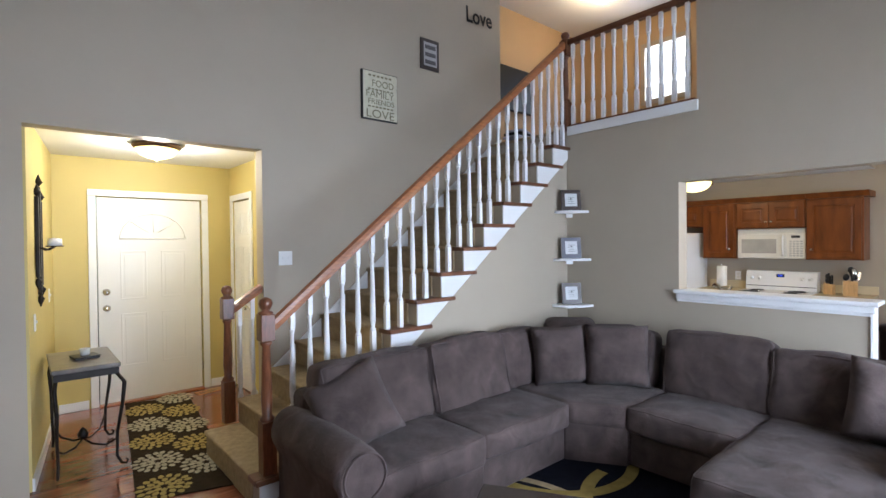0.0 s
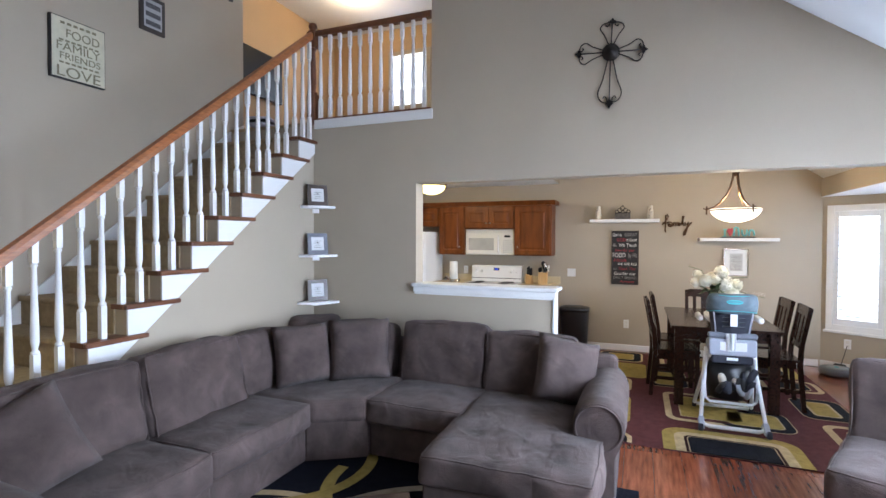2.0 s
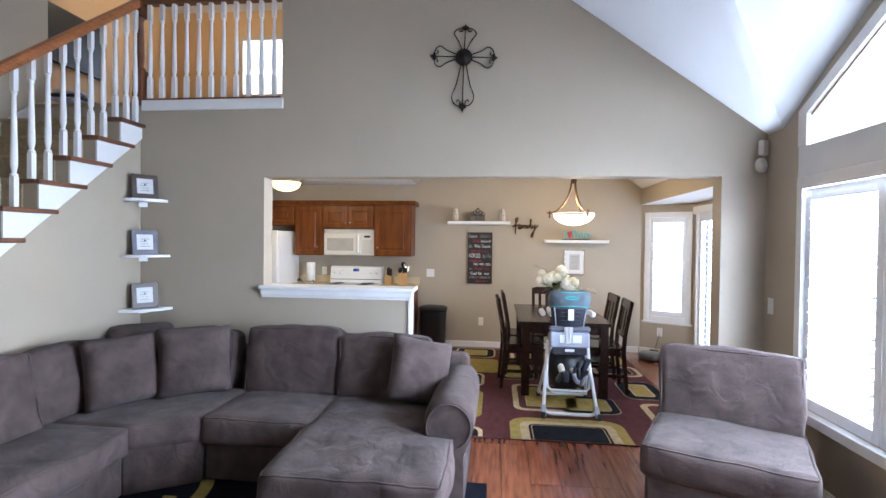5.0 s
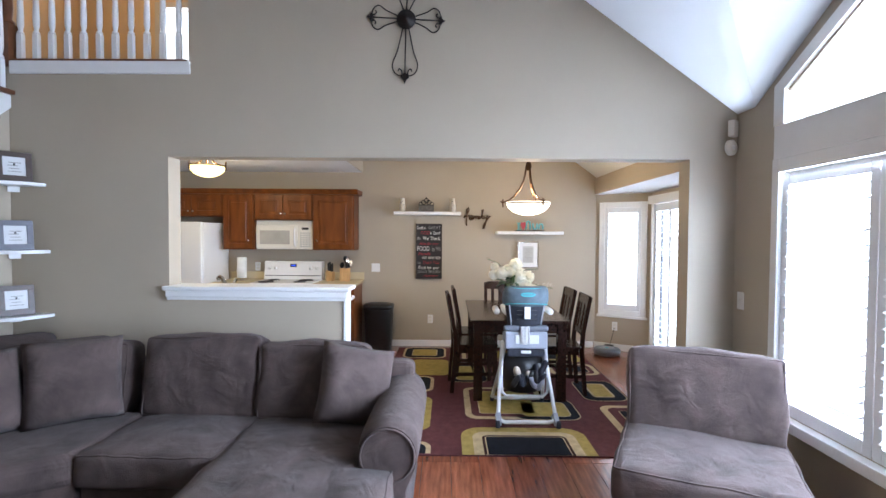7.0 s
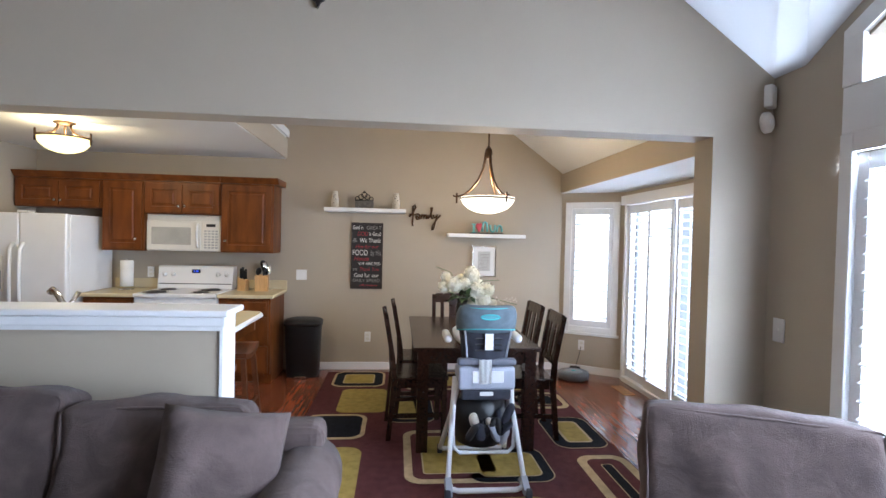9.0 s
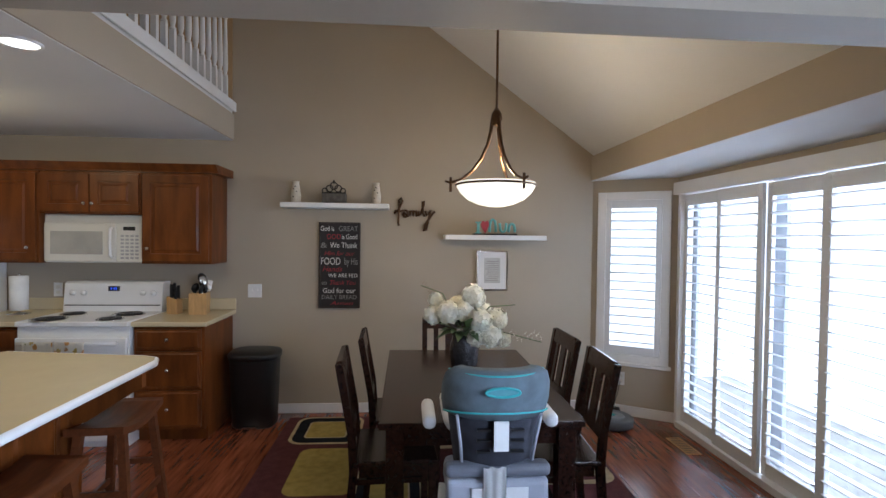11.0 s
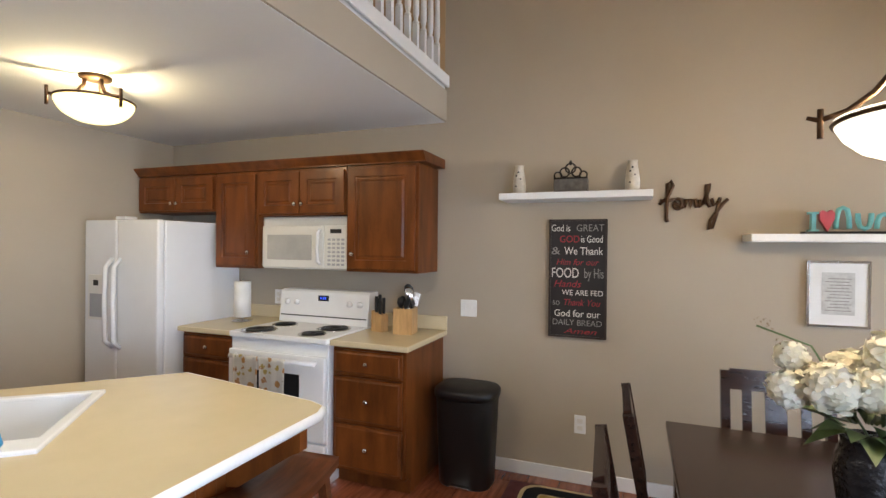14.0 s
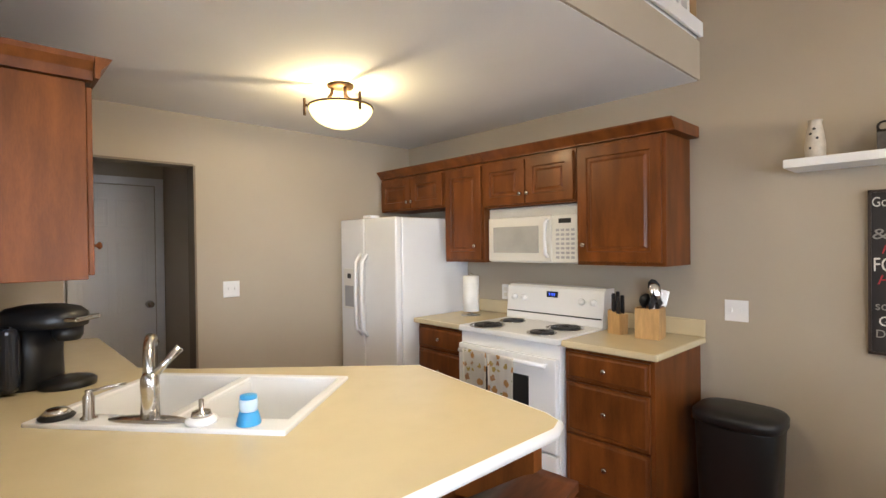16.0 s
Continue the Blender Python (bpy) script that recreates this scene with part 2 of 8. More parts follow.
def cushion(bm, w, d, h, m=None, r=0.07, puff=0.03, n=12, wob=0.008, seed=0):
    # a stuffed block with rounded edges, crowned faces and slight wrinkles, standing on z = 0
    g = bmesh.ops.create_cube(bm, size=2.0)
    vs = g["verts"]
    es = list({e for v in vs for e in v.link_edges})
    bmesh.ops.subdivide_edges(bm, edges=es, cuts=n, use_grid_fill=True)
    vs = list(bm.verts)
    hx, hy, hz = w / 2, d / 2, h / 2
    rr = min(r, hx * 0.95, hy * 0.95, hz * 0.95)
    fs = set()
    for v in vs:
        u = v.co.copy()
        # denser points near the edges
        u = Vector([math.copysign(1 - (1 - abs(c)) ** 1.35, c) for c in u])
        p = Vector((u.x * hx, u.y * hy, u.z * hz))
        inner = Vector((max(-hx + rr, min(hx - rr, p.x)), max(-hy + rr, min(hy - rr, p.y)), max(-hz + rr, min(hz - rr, p.z))))
        q = p - inner
        if q.length > 1e-6:
            q = q.normalized() * rr
        p = inner + q
        a, b, c = (1 - u.y ** 2) * (1 - u.z ** 2), (1 - u.x ** 2) * (1 - u.z ** 2), (1 - u.x ** 2) * (1 - u.y ** 2)
        p.x += math.copysign(puff * 0.6 * max(a, 0), u.x) if abs(u.x) > 0.99 else 0
        p.y += math.copysign(puff * max(b, 0), u.y) if abs(u.y) > 0.99 else 0
        p.z += math.copysign(puff * max(c, 0), u.z) if abs(u.z) > 0.99 else 0
        k = noise.noise_vector(p * 5.0 + Vector((seed * 7.3, seed * 1.7, 0)))
        k2 = noise.noise_vector(p * 14.0 + Vector((seed * 3.1, 5, 0)))
        v.co = p + k * wob + k2 * wob * 0.4 + Vector((0, 0, hz))
        fs |= set(v.link_faces)
    for f in fs:
        f.smooth = True
    if m is not None:
        bmesh.ops.transform(bm, matrix=m, verts=vs)
    return vs

def pillow(bm, s, t, m=None, n=14, seed=0):
    # a square throw pillow standing in the xz plane, thick along y
    vs, grid = [], {}
    for side in (1, -1):
        for i in range(n + 1):
            for j in range(n + 1):
                if side == -1 and (i in (0, n) or j in (0, n)):
                    grid[side, i, j] = grid[1, i, j]
                    continue
                u, w = 2 * i / n - 1, 2 * j / n - 1
                e = max(0.0, (1 - u ** 4) * (1 - w ** 4)) ** 0.55
                pull = 1 - 0.06 * (1 - abs(u) ** 2 * abs(w) ** 2)
                k = noise.noise(Vector((u * 2.2 + seed, w * 2.2, side))) * 0.012 + noise.noise(Vector((u * 5 + seed, w * 5, side))) * 0.006
                v = bm.verts.new((u * s / 2 * pull, side * (t / 2 * e + k * e), w * s / 2 * pull + s / 2))
                grid[side, i, j] = v
                vs.append(v)
    for side in (1, -1):
        for i in range(n):
            for j in range(n):
                q = (grid[side, i, j], grid[side, i + 1, j], grid[side, i + 1, j + 1], grid[side, i, j + 1])
                f = bm.faces.new(q if side == -1 else q[::-1])
                f.smooth = True
    if m is not None:
        bmesh.ops.transform(bm, matrix=m, verts=vs)
    return vs

def thing(name, label, category, at=(0, 0, 0), rz=0, group="", kind=""):
    e = new(name)
    e.matrix_world = pose(*at, 0, 0, rz)
    e.empty_display_size = 0.1
    return tagged(e, label, category, group, kind)

def part(name, bm, material, parent=None, label="", w=False, smooth=False):
    # w: the mesh is drawn in world places and moves under a parent that stands at its base, unturned
    if w and parent is not None:
        top = parent
        while top.parent:
            top = top.parent
        bmesh.ops.translate(bm, vec=-Vector(top.matrix_basis.translation), verts=bm.verts)
    me = bpy.data.meshes.new(name)
    if smooth:
        for f in bm.faces:
            f.smooth = True
    bm.to_mesh(me)
    bm.free()
    me.materials.append(material)
    o = new(name, me)
    if parent is not None:
        o.parent = parent
    if label:
        tagged(o, label)
    return o

def solo(name, bm, material, label, category, group="", kind="", at=None):
    if at:
        bmesh.ops.translate(bm, vec=-Vector(at), verts=bm.verts)
    o = part(name, bm, material)
    if at:
        o.location = at
    return tagged(o, label, category, group, kind)

def structure(name, bm, material, label, category):
    return tagged(part(name, bm, material), label, category, kind="structure")

# ---- structure ----
XW, XP, XK = -1.3, 4.5, 7.835          # west wall, pass-through wall, kitchen wall
YW, YS, YF, YT = -1.66, 4.34, 6.2, 3.277  # window wall, stair wall, front door wall, open side of the stairs
PT = 0.15                               # thickness of the pass-through wall
ZC, Z2, ZT = 2.36, 2.68, 5.0            # kitchen ceiling, upper floor, top ceiling
HEAD = 2.045

def roof(y):
    return 2.35 + 0.725 * (y + 1.66)

bm = B()
box(bm, XW - 0.2, XK + 0.2, -2.6, YF + 0.3, -0.12, -0.012)
structure("subfloor", bm, M_SUB, "dark floor joints under the laminate planks", "floor")

# window wall with the big gable window
def slab_with_holes(bm, us, vs, holes, put):
    # a wall from a grid of cells, leaving out the cells of the holes
    for i in range(len(us) - 1):
        for j in range(len(vs) - 1):
            uc, vc = (us[i] + us[i + 1]) / 2, (vs[j] + vs[j + 1]) / 2
            if any(a < uc < b and c < vc < d for a, b, c, d in holes):
                continue
            put(bm, us[i], us[i + 1], vs[j], vs[j + 1])

WX0, WX1, WXM = 1.37, 4.09, 2.73        # window trim, outer edges, and the gable's ridge
SX = 4.31                               # where the gable ceiling springs
GS = 0.56                               # slope of the glass
GG = 0.62                               # slope of the gable ceiling
def gable(x):
    return 2.35 + GG * ((SX - WXM) - abs(x - WXM))
def glass_top(x):
    return 2.36 + GS * (4.005 - WXM - abs(x - WXM))

bm = B()
for a, b in ((XW, WX0 + 0.05), (WX1 - 0.05, XP + PT)):
    box(bm, a, b, YW - 0.16, YW, 0, 2.18)
box(bm, WX0 + 0.05, WX1 - 0.05, YW - 0.16, YW, 0, 0.52)
for sgn in (1, -1):
    def X(x):
        return WXM + sgn * (x - WXM)
    prism_xz(bm, [(X(4.005), 2.18), (X(4.65), 2.18), (X(4.65), 2.40), (X(SX), 2.42), (X(WXM), gable(WXM) + 0.1), (X(WXM), glass_top(WXM)), (X(4.005), glass_top(4.005))], YW - 0.16, YW)
box(bm, XW, WXM - (4.65 - WXM), YW - 0.16, YW, 2.18, 2.45)
box(bm, WX0 + 0.05, WX1 - 0.05, YW - 0.16, YW, 1.90, 2.18)
structure("wall_south", bm, M_WALL, "beige painted wall under the gable round the big window", "wall")

# pass-through wall: opening below, open loft above on the stair side
bm = B()
YJ0, YJ1 = -1.345, 2.205
box(bm, XP, XP + PT, YW - 0.15, YJ0, 0, HEAD)
box(bm, XP, XP + PT, YJ1, YS, 0, HEAD)
box(bm, XP, XP + PT, 2.06, YS, HEAD, Z2 - 0.035)
prism_yz(bm, [(YW - 0.15, HEAD), (2.06, HEAD), (2.06, ZT + 0.1), (1.93, ZT + 0.1), (YW - 0.15, roof(YW - 0.15) + 0.06)], XP, XP + PT)
box(bm, XP, XP + PT, 1.0, YJ1, 0, 1.13)
structure("wall_east", bm, M_WALL, "beige painted wall with a wide opening and a half wall", "wall")

# kitchen wall, with the loft window above
bm = B()
LWY0, LWY1, LWZ0, LWZ1 = 3.54, 4.20, 3.72, 4.57
def put_k(b, u0, u1, v0, v1):
    box(b, XK, XK + 0.16, u0, u1, v0, v1)
box(bm, XK, XK + 0.16, 1.46, YF + 0.1, 0, Z2)
prism_yz(bm, [(-1.72, 0), (1.46, 0), (1.46, roof(1.46) + 0.05), (-1.72, roof(-1.72) + 0.05)], XK, XK + 0.16)
structure("wall_kitchen", bm, M_WALL, "beige painted end wall of kitchen and dining area", "wall")
# upper part of the end wall, coloured warmer for the loft's lamplight
bm = B()
slab_with_holes(bm, [1.462, LWY0, LWY1, YF + 0.1], [Z2 + 0.001, LWZ0, LWZ1, ZT + 0.1], [(LWY0, LWY1, LWZ0, LWZ1)], put_k)
structure("wall_loft_end", bm, M_LOFT, "tan end wall of the loft round its window, lamp glow in its colour", "wall")

# bay of the dining area
BX0, BX1, BY = 5.15, 7.47, -2.32
bm = B()
def put_b(b, u0, u1, v0, v1):
    box(b, u0, u1, BY - 0.14, BY, v0, v1)
slab_with_holes(bm, [BX0 - 0.1, 5.50, 7.40, BX1], [0, 0.03, 1.99, 2.5], [(5.50, 7.40, 0.03, 1.99)], put_b)
box(bm, XP, 4.82, -1.86, -1.72, 0, 2.5)
structure("wall_bay", bm, M_WALL, "beige wall round the sliding patio door", "wall")
def angled(x0, y0, x1, y1, holes, zs, us, name, label):
    # upright wall from (x0, y0) to (x1, y1), thickness outward to its right
    a = math.atan2(y1 - y0, x1 - x0)
    L = math.hypot(x1 - x0, y1 - y0)
    b = B()
    def put(b2, u0, u1, v0, v1):
        box(b2, u0, u1, -0.14, 0.0, v0, v1)
    slab_with_holes(b, us, zs, holes, put)
    bmesh.ops.transform(b, matrix=pose(x0, y0, 0, 0, 0, math.degrees(a)), verts=b.verts)
    structure(name, b, M_WALL, label, "wall")
AW = math.hypot(XK - BX1, -1.72 - BY)
angled(BX1, BY, XK, -1.72, [(0.10, AW - 0.10, 0.52, 1.92)], [0, 0.52, 1.92, 2.5], [-0.05, 0.10, AW - 0.10, AW + 0.04], "wall_bay_side", "angled beige bay wall with a shuttered window")
angled(4.80, -1.72, BX0, BY, [], [0, 2.5], [0, 0.70], "wall_bay_far_side", "angled beige bay wall")
bm = B()
box(bm, 4.65, XK, -2.5, -1.705, 2.08, 2.12)
structure("soffit_bay", bm, M_CEIL, "white soffit over the bay", "ceiling")
bm = B()
box(bm, XP + PT, XK, -1.85, -1.70, 2.083, 2.30)
structure("beam_bay", bm, M_WALL, "beige header beam over the bay", "wall")

# stair wall, foyer walls
bm = B()
prism_xz(bm, [(XW, 0), (0.41, 0), (0.41, 2.325), (1.874, 2.325), (1.874, 0), (4.69, 0), (4.69, ZT + 0.1), (XW, ZT + 0.1)], YS, YS + 0.14)
structure("wall_stair", bm, M_WALL, "tall beige painted wall along the stairs", "wall")
def foyer_side(y):
    # the foyer's side wall runs a little askew
    return 0.426 + 0.112 * (y - YS - 0.14)
bm = B()
prism(bm, [(0.27, YS + 0.14), (foyer_side(YS + 0.14), YS + 0.14), (foyer_side(YF), YF), (foyer_side(YF) - 0.15, YF)], 0, 2.5)
structure("wall_foyer_west", bm, M_FOYER, "beige painted side wall of the foyer", "wall")
bm = B()
prism_yz(bm, [(YS + 0.14, 0), (5.54, 0), (5.54, 2.045), (6.08, 2.045), (6.08, 0), (YF, 0), (YF, 2.5), (YS + 0.14, 2.5)], 2.20, 2.34)
box(bm, 1.874, 2.2, YS + 0.14, YS + 0.16, 0, 2.5)
structure("wall_foyer_east", bm, M_FOYER, "beige painted foyer wall with a closet door", "wall")
bm = B()
def put_f(b, u0, u1, v0, v1):
    box(b, u0, u1, YF, YF + 0.16, v0, v1)
slab_with_holes(bm, [XW, 0.95, 1.90, 5.2], [0, 2.05, 2.6], [(0.95, 1.90, 0, 2.05)], put_f)
structure("wall_front", bm, M_FOYER, "yellow-beige painted wall round the front door", "wall")
bm = B()
box(bm, 0.25, 2.34, YS + 0.142, YF, 2.42, 2.498)
structure("ceiling_foyer", bm, M_CEIL, "flat white foyer ceiling", "ceiling")

# west wall behind
bm = B()
box(bm, XW - 0.15, XW, YW - 0.2, YS + 0.2, 0, ZT + 0.1)
structure("wall_west", bm, M_WALL, "plain beige wall closing the living room", "wall")

# sloped living and dining ceilings, gable ceiling over the window
bm = B()
yt = (ZT - 2.35) / 0.725 - 1.66
def slope(b, x0, x1, y0, y1, th=0.1):
    prism_yz(b, [(y0, roof(y0)), (y1, roof(y1)), (y1, roof(y1) + th), (y0, roof(y0) + th)], x0, x1)
slope(bm, XP + PT, XK + 0.1, -1.84, yt)
# living side: a valley opens towards the gable
yv = (gable(WXM) - 2.35) / 0.725 - 1.66
X2 = WXM - (SX - WXM)
V = lambda x, y, z: bm.verts.new((x, y, z))
e = YW - 0.12
p = [V(4.5, YW, 2.35), V(4.5, yt, ZT), V(XW, yt, ZT), V(XW, YW, 2.35), V(X2, YW, 2.35), V(WXM, yv, gable(WXM)), V(SX, YW, 2.35)]
bm.faces.new((p[0], p[6], p[5], p[1]))
bm.faces.new((p[1], p[5], p[2]))
bm.faces.new((p[2], p[5], p[4], p[3]))
gr = V(WXM, e, gable(WXM))
g1, g2 = V(SX, e, gable(SX)), V(X2, e, gable(X2))
bm.faces.new((g1, gr, p[5], p[6]))
bm.faces.new((gr, g2, p[4], p[5]))
bmesh.ops.solidify(bm, geom=[f for f in bm.faces if all(v.co.x < 4.51 for v in f.verts)], thickness=-0.04)
structure("ceiling_vault", bm, M_CEIL, "sloped white vaulted ceiling with a gable valley", "ceiling")
bm = B()
box(bm, XW - 0.15, XK + 0.2, yt - 0.02, YF + 0.2, ZT, ZT + 0.1)
structure("ceiling_top", bm, M_CEIL, "flat white upper ceiling", "ceiling")

# loft floor over the kitchen, and its edge
bm = B()
box(bm, XP + PT, XK, 1.46, YF, ZC, Z2 - 0.03)
structure("ceiling_kitchen", bm, M_CEIL, "flat white kitchen ceiling under the loft", "ceiling")
bm = B()
box(bm, XP + PT, XK, 1.445, 1.4575, ZC + 0.002, Z2 - 0.1)
structure("loft_edge", bm, M_WALL, "beige painted edge of the loft floor", "wall")
bm = B()
box(bm, XP + PT + 0.001, XK, 1.50, YF, Z2 - 0.03, Z2 - 0.004)
box(bm, XP + 0.002, XP + PT, 2.07, YS, Z2 - 0.03, Z2 - 0.004)
structure("floor_loft", bm, M_CARPET, "beige carpeted loft floor", "floor")
bm = B()
box(bm, 4.69, 4.83, YS + 0.14, 5.3, Z2, ZT)
box(bm, 4.69, XK, 5.3, 5.44, Z2, ZT)
structure("wall_loft", bm, M_LOFT, "tan back wall of the loft, lamp glow in its colour", "wall")
# north wall of the kitchen with a doorway, and the hall behind
bm = B()
YN, DX0, DX1, DZ = 4.05, 5.20, 5.92, 2.01
box(bm, DX1, XK, YN, YN + 0.12, 0, ZC)
box(bm, XP + PT, DX0, YN, YN + 0.12, 0, ZC)
box(bm, DX0, DX1, YN, YN + 0.12, DZ, ZC)
box(bm, DX1 + 0.12, DX1 + 0.24, YN + 0.12, 5.3, 0, ZC)
box(bm, DX0 - 0.15, DX0, YN + 0.12, 5.3, 0, ZC)
box(bm, DX0 - 0.15, DX1 + 0.24, 5.3, 5.42, 0, ZC)
structure("wall_north", bm, M_WALL, "beige painted kitchen wall with a cased doorway", "wall")

# trims
bm = B()
box(bm, XP - 0.045, XP + PT + 0.045, 0.955, YJ1 + 0.03, 1.13, 1.16, 0.008)
box(bm, XP - 0.028, XP, 0.972, YJ1 + 0.015, 1.085, 1.129, 0.006)
box(bm, XP - 0.014, XP, 0.985, YJ1 + 0.01, 1.065, 1.085)
box(bm, XP - 0.012, XP + PT + 0.012, 0.985, 0.9985, 0.0, 1.129)
structure("trim_half_wall", bm, M_TRIM, "white painted wooden cap on the half wall", "trim")
bm = B()
box(bm, XP - 0.02, XP, 2.045, YT - 0.003, Z2 - 0.08, Z2 + 0.005, 0.004)
box(bm, XP + PT, XK - 0.001, 1.425, 1.444, Z2 - 0.08, Z2 + 0.0, 0.004)
structure("trim_loft", bm, M_TRIM, "white skirting board on the loft edge", "trim")
bm = B()
for a in ((XK - 0.014, XK, -1.70, 1.40),):
    box(bm, *a, 0.0, 0.085, 0.004)
box(bm, XP - 0.014, XP, YW, YJ0, 0, 0.085, 0.004)
box(bm, XP - 0.014, XP, 2.3, YT - 0.02, 0, 0.085, 0.004)
prism(bm, [(foyer_side(YS + 0.14), YS + 0.14), (foyer_side(YS + 0.14) + 0.014, YS + 0.14), (foyer_side(YF) + 0.014, YF - 0.015), (foyer_side(YF), YF - 0.015)], 0, 0.085)
box(bm, 2.186, 2.20, YS + 0.165, 5.47, 0, 0.085, 0.004)
box(bm, 0.64, 0.87, YF - 0.014, YF, 0, 0.085, 0.004)
box(bm, 1.97, 2.2, YF - 0.014, YF, 0, 0.085, 0.004)
box(bm, XW, WX0, YW, YW + 0.014, 0, 0.085, 0.004)
box(bm, WX0, XP, YW, YW + 0.014, 0, 0.085, 0.004)
box(bm, 5.92, 7.2, YN - 0.014, YN, 0, 0.085, 0.004)
b2 = box(bm, 0, AW, 0.0, 0.014, 0, 0.085, m=pose(BX1, BY, 0, 0, 0, math.degrees(math.atan2(-1.72 - BY, XK - BX1))))
structure("baseboard", bm, M_TRIM, "white painted baseboards", "trim")

# stairs
RISE, RUN, X5, Z5 = Z2 / 14, 0.2355, 2.345, 5 * Z2 / 14
def nose(k):
    return X5 + (k - 5) * RUN
stairs = thing("staircase", "carpeted white staircase with oak handrail and turned white balusters", "stairs", (1.5, 3.8, 0), kind="structure")
bm = B()
def saw(b, y0, y1):
    # sawtooth outline cut into columns, one per step
    for k in range(1, 14):
        x0 = nose(k) + 0.03
        x1 = min(nose(k + 1) + 0.03, 4.497)
        box(b, x0, x1, y0, y1, 0, k * RISE - 0.035)
saw(bm, YT + 0.012, YS - 0.02)
part("carcass", bm, M_WALL, stairs, w=True)
bm = B()
# white riser panels on the open side and the sloped stringer band
for k in range(1, 14):
    x0, x1 = nose(k) + 0.03, min(nose(k + 1) + 0.03, 4.497)
    zt = k * RISE - 0.035
    def lowz(x):
        return min(max(0.0, 2.364 + 0.80 * (x - 4.489)), zt - 0.004)
    prism_xz(bm, [(x0, lowz(x0)), (x1, lowz(x1)), (x1, zt), (x0, zt)], YT - 0.002, YT + 0.0118)
part("stringer", bm, M_TRIM, stairs, "white painted stringer", w=True)
for k in range(1, 14):
    bm = B()
    x0, x1 = nose(k), min(nose(k + 1) + 0.03, 4.498)
    box(bm, x0, x1, YT + 0.11, YS - 0.022, k * RISE - 0.035, k * RISE, 0.012)
    box(bm, x0 + 0.018, x0 + 0.0295, YT + 0.11, YS - 0.022, (k - 1) * RISE, k * RISE - 0.035)
    part("carpet_step", bm, M_CARPET, stairs, "beige carpet" if k == 1 else "", w=True)
    bm = B()
    box(bm, x0, x1, YT - 0.0021, YT + 0.108, k * RISE - 0.034, k * RISE - 0.004)
    box(bm, x0, min(nose(k + 1) + 0.15, 4.497), YT - 0.035, YT - 0.0024, k * RISE - 0.034, k * RISE - 0.004, 0.008)
    part("tread_end", bm, M_TREAD, stairs, "dark stained tread end" if k == 1 else "", w=True)
bm = B()
prism_xz(bm, [(1.874, 0.30), (4.68, 2.50), (4.68, 2.76), (4.5, 2.66), (1.874, 0.52)], YS - 0.02, YS - 0.002)
part("wall_skirt", bm, M_TRIM, stairs, "white skirt board along the wall", w=True)
def baluster(x, y, z0, z1):
    L = z1 - z0
    b = B()
    s = 0.017
    box(b, x - s, x + s, y - s, y + s, z0, z0 + 0.22 * L)
    lathe(b, [(0.019, 0.22 * L), (0.022, 0.235 * L), (0.012, 0.25 * L), (0.020, 0.30 * L), (0.0205, 0.36 * L), (0.012, 0.80 * L), (0.019, 0.815 * L), (0.013, 0.83 * L)], (x, y, z0), 10)
    box(b, x - s * 0.92, x + s * 0.92, y - s * 0.92, y + s * 0.92, z0 + 0.83 * L, z1)
    return b
def newel(x, y, z0, z1):
    b = B()
    s, L = 0.042, z1 - z0
    box(b, x - s, x + s, y - s, y + s, z0, z0 + 0.30 * L, 0.004)
    lathe(b, [(0.040, 0.30 * L), (0.044, 0.315 * L), (0.028, 0.335 * L), (0.034, 0.42 * L), (0.024, 0.72 * L), (0.036, 0.74 * L), (0.028, 0.755 * L)], (x, y, z0), 16)
    box(b, x - s, x + s, y - s, y + s, z0 + 0.755 * L, z0 + 0.905 * L, 0.004)
    lathe(b, [(0.044, 0.905 * L), (0.046, 0.915 * L), (0.022, 0.925 * L), (0.036, 0.945 * L), (0.042, 0.965 * L), (0.034, 0.988 * L), (0.012, 1.0 * L)], (x, y, z0), 16)
    return b
YB = YT + 0.045
N1, N2 = (1.50, YB), (4.53, YB)
RZ1, RZ2 = 1.07, 3.505                   # rail centre at the two newels
part("newel_post", newel(N1[0], N1[1], RISE, 1.25), M_NEWEL, stairs, "oak newel post with ball top", w=True)
part("newel_post", newel(N2[0], N2[1], Z2 - 0.03, 3.635), M_TREAD, stairs, "dark stained newel post", w=True)
part("newel_post", newel(1.60, 4.38, RISE, 1.25), M_NEWEL, stairs, "", w=True)
def railz(x):
    return RZ1 + (x - N1[0]) * (RZ2 - RZ1) / (N2[0] - N1[0])
bm = B()
prof = [(-0.030, -0.030), (0.030, -0.030), (0.032, 0.0), (0.026, 0.024), (0.0, 0.034), (-0.026, 0.024), (-0.032, 0.0)]
def railing(b, p, q):
    p, q = Vector(p), Vector(q)
    d = (q - p).normalized()
    s = Vector((-d.y, d.x, 0)).normalized()
    u = d.cross(s) if d.cross(s).z > 0 else -d.cross(s)
    A = [b.verts.new(p + s * a + u * c) for a, c in prof]
    C = [b.verts.new(q + s * a + u * c) for a, c in prof]
    fs = [b.faces.new(A), b.faces.new(C[::-1])]
    for i in range(len(prof)):
        fs.append(b.faces.new((A[i], C[i], C[(i + 1) % len(prof)], A[(i + 1) % len(prof)])))
    bmesh.ops.recalc_face_normals(b, faces=fs)
railing(bm, (N1[0] + 0.03, YB, railz(N1[0])), (N2[0] - 0.03, YB, railz(N2[0])))
part("handrail", bm, M_OAK, stairs, "sloping oak handrail", w=True)
bm = B()
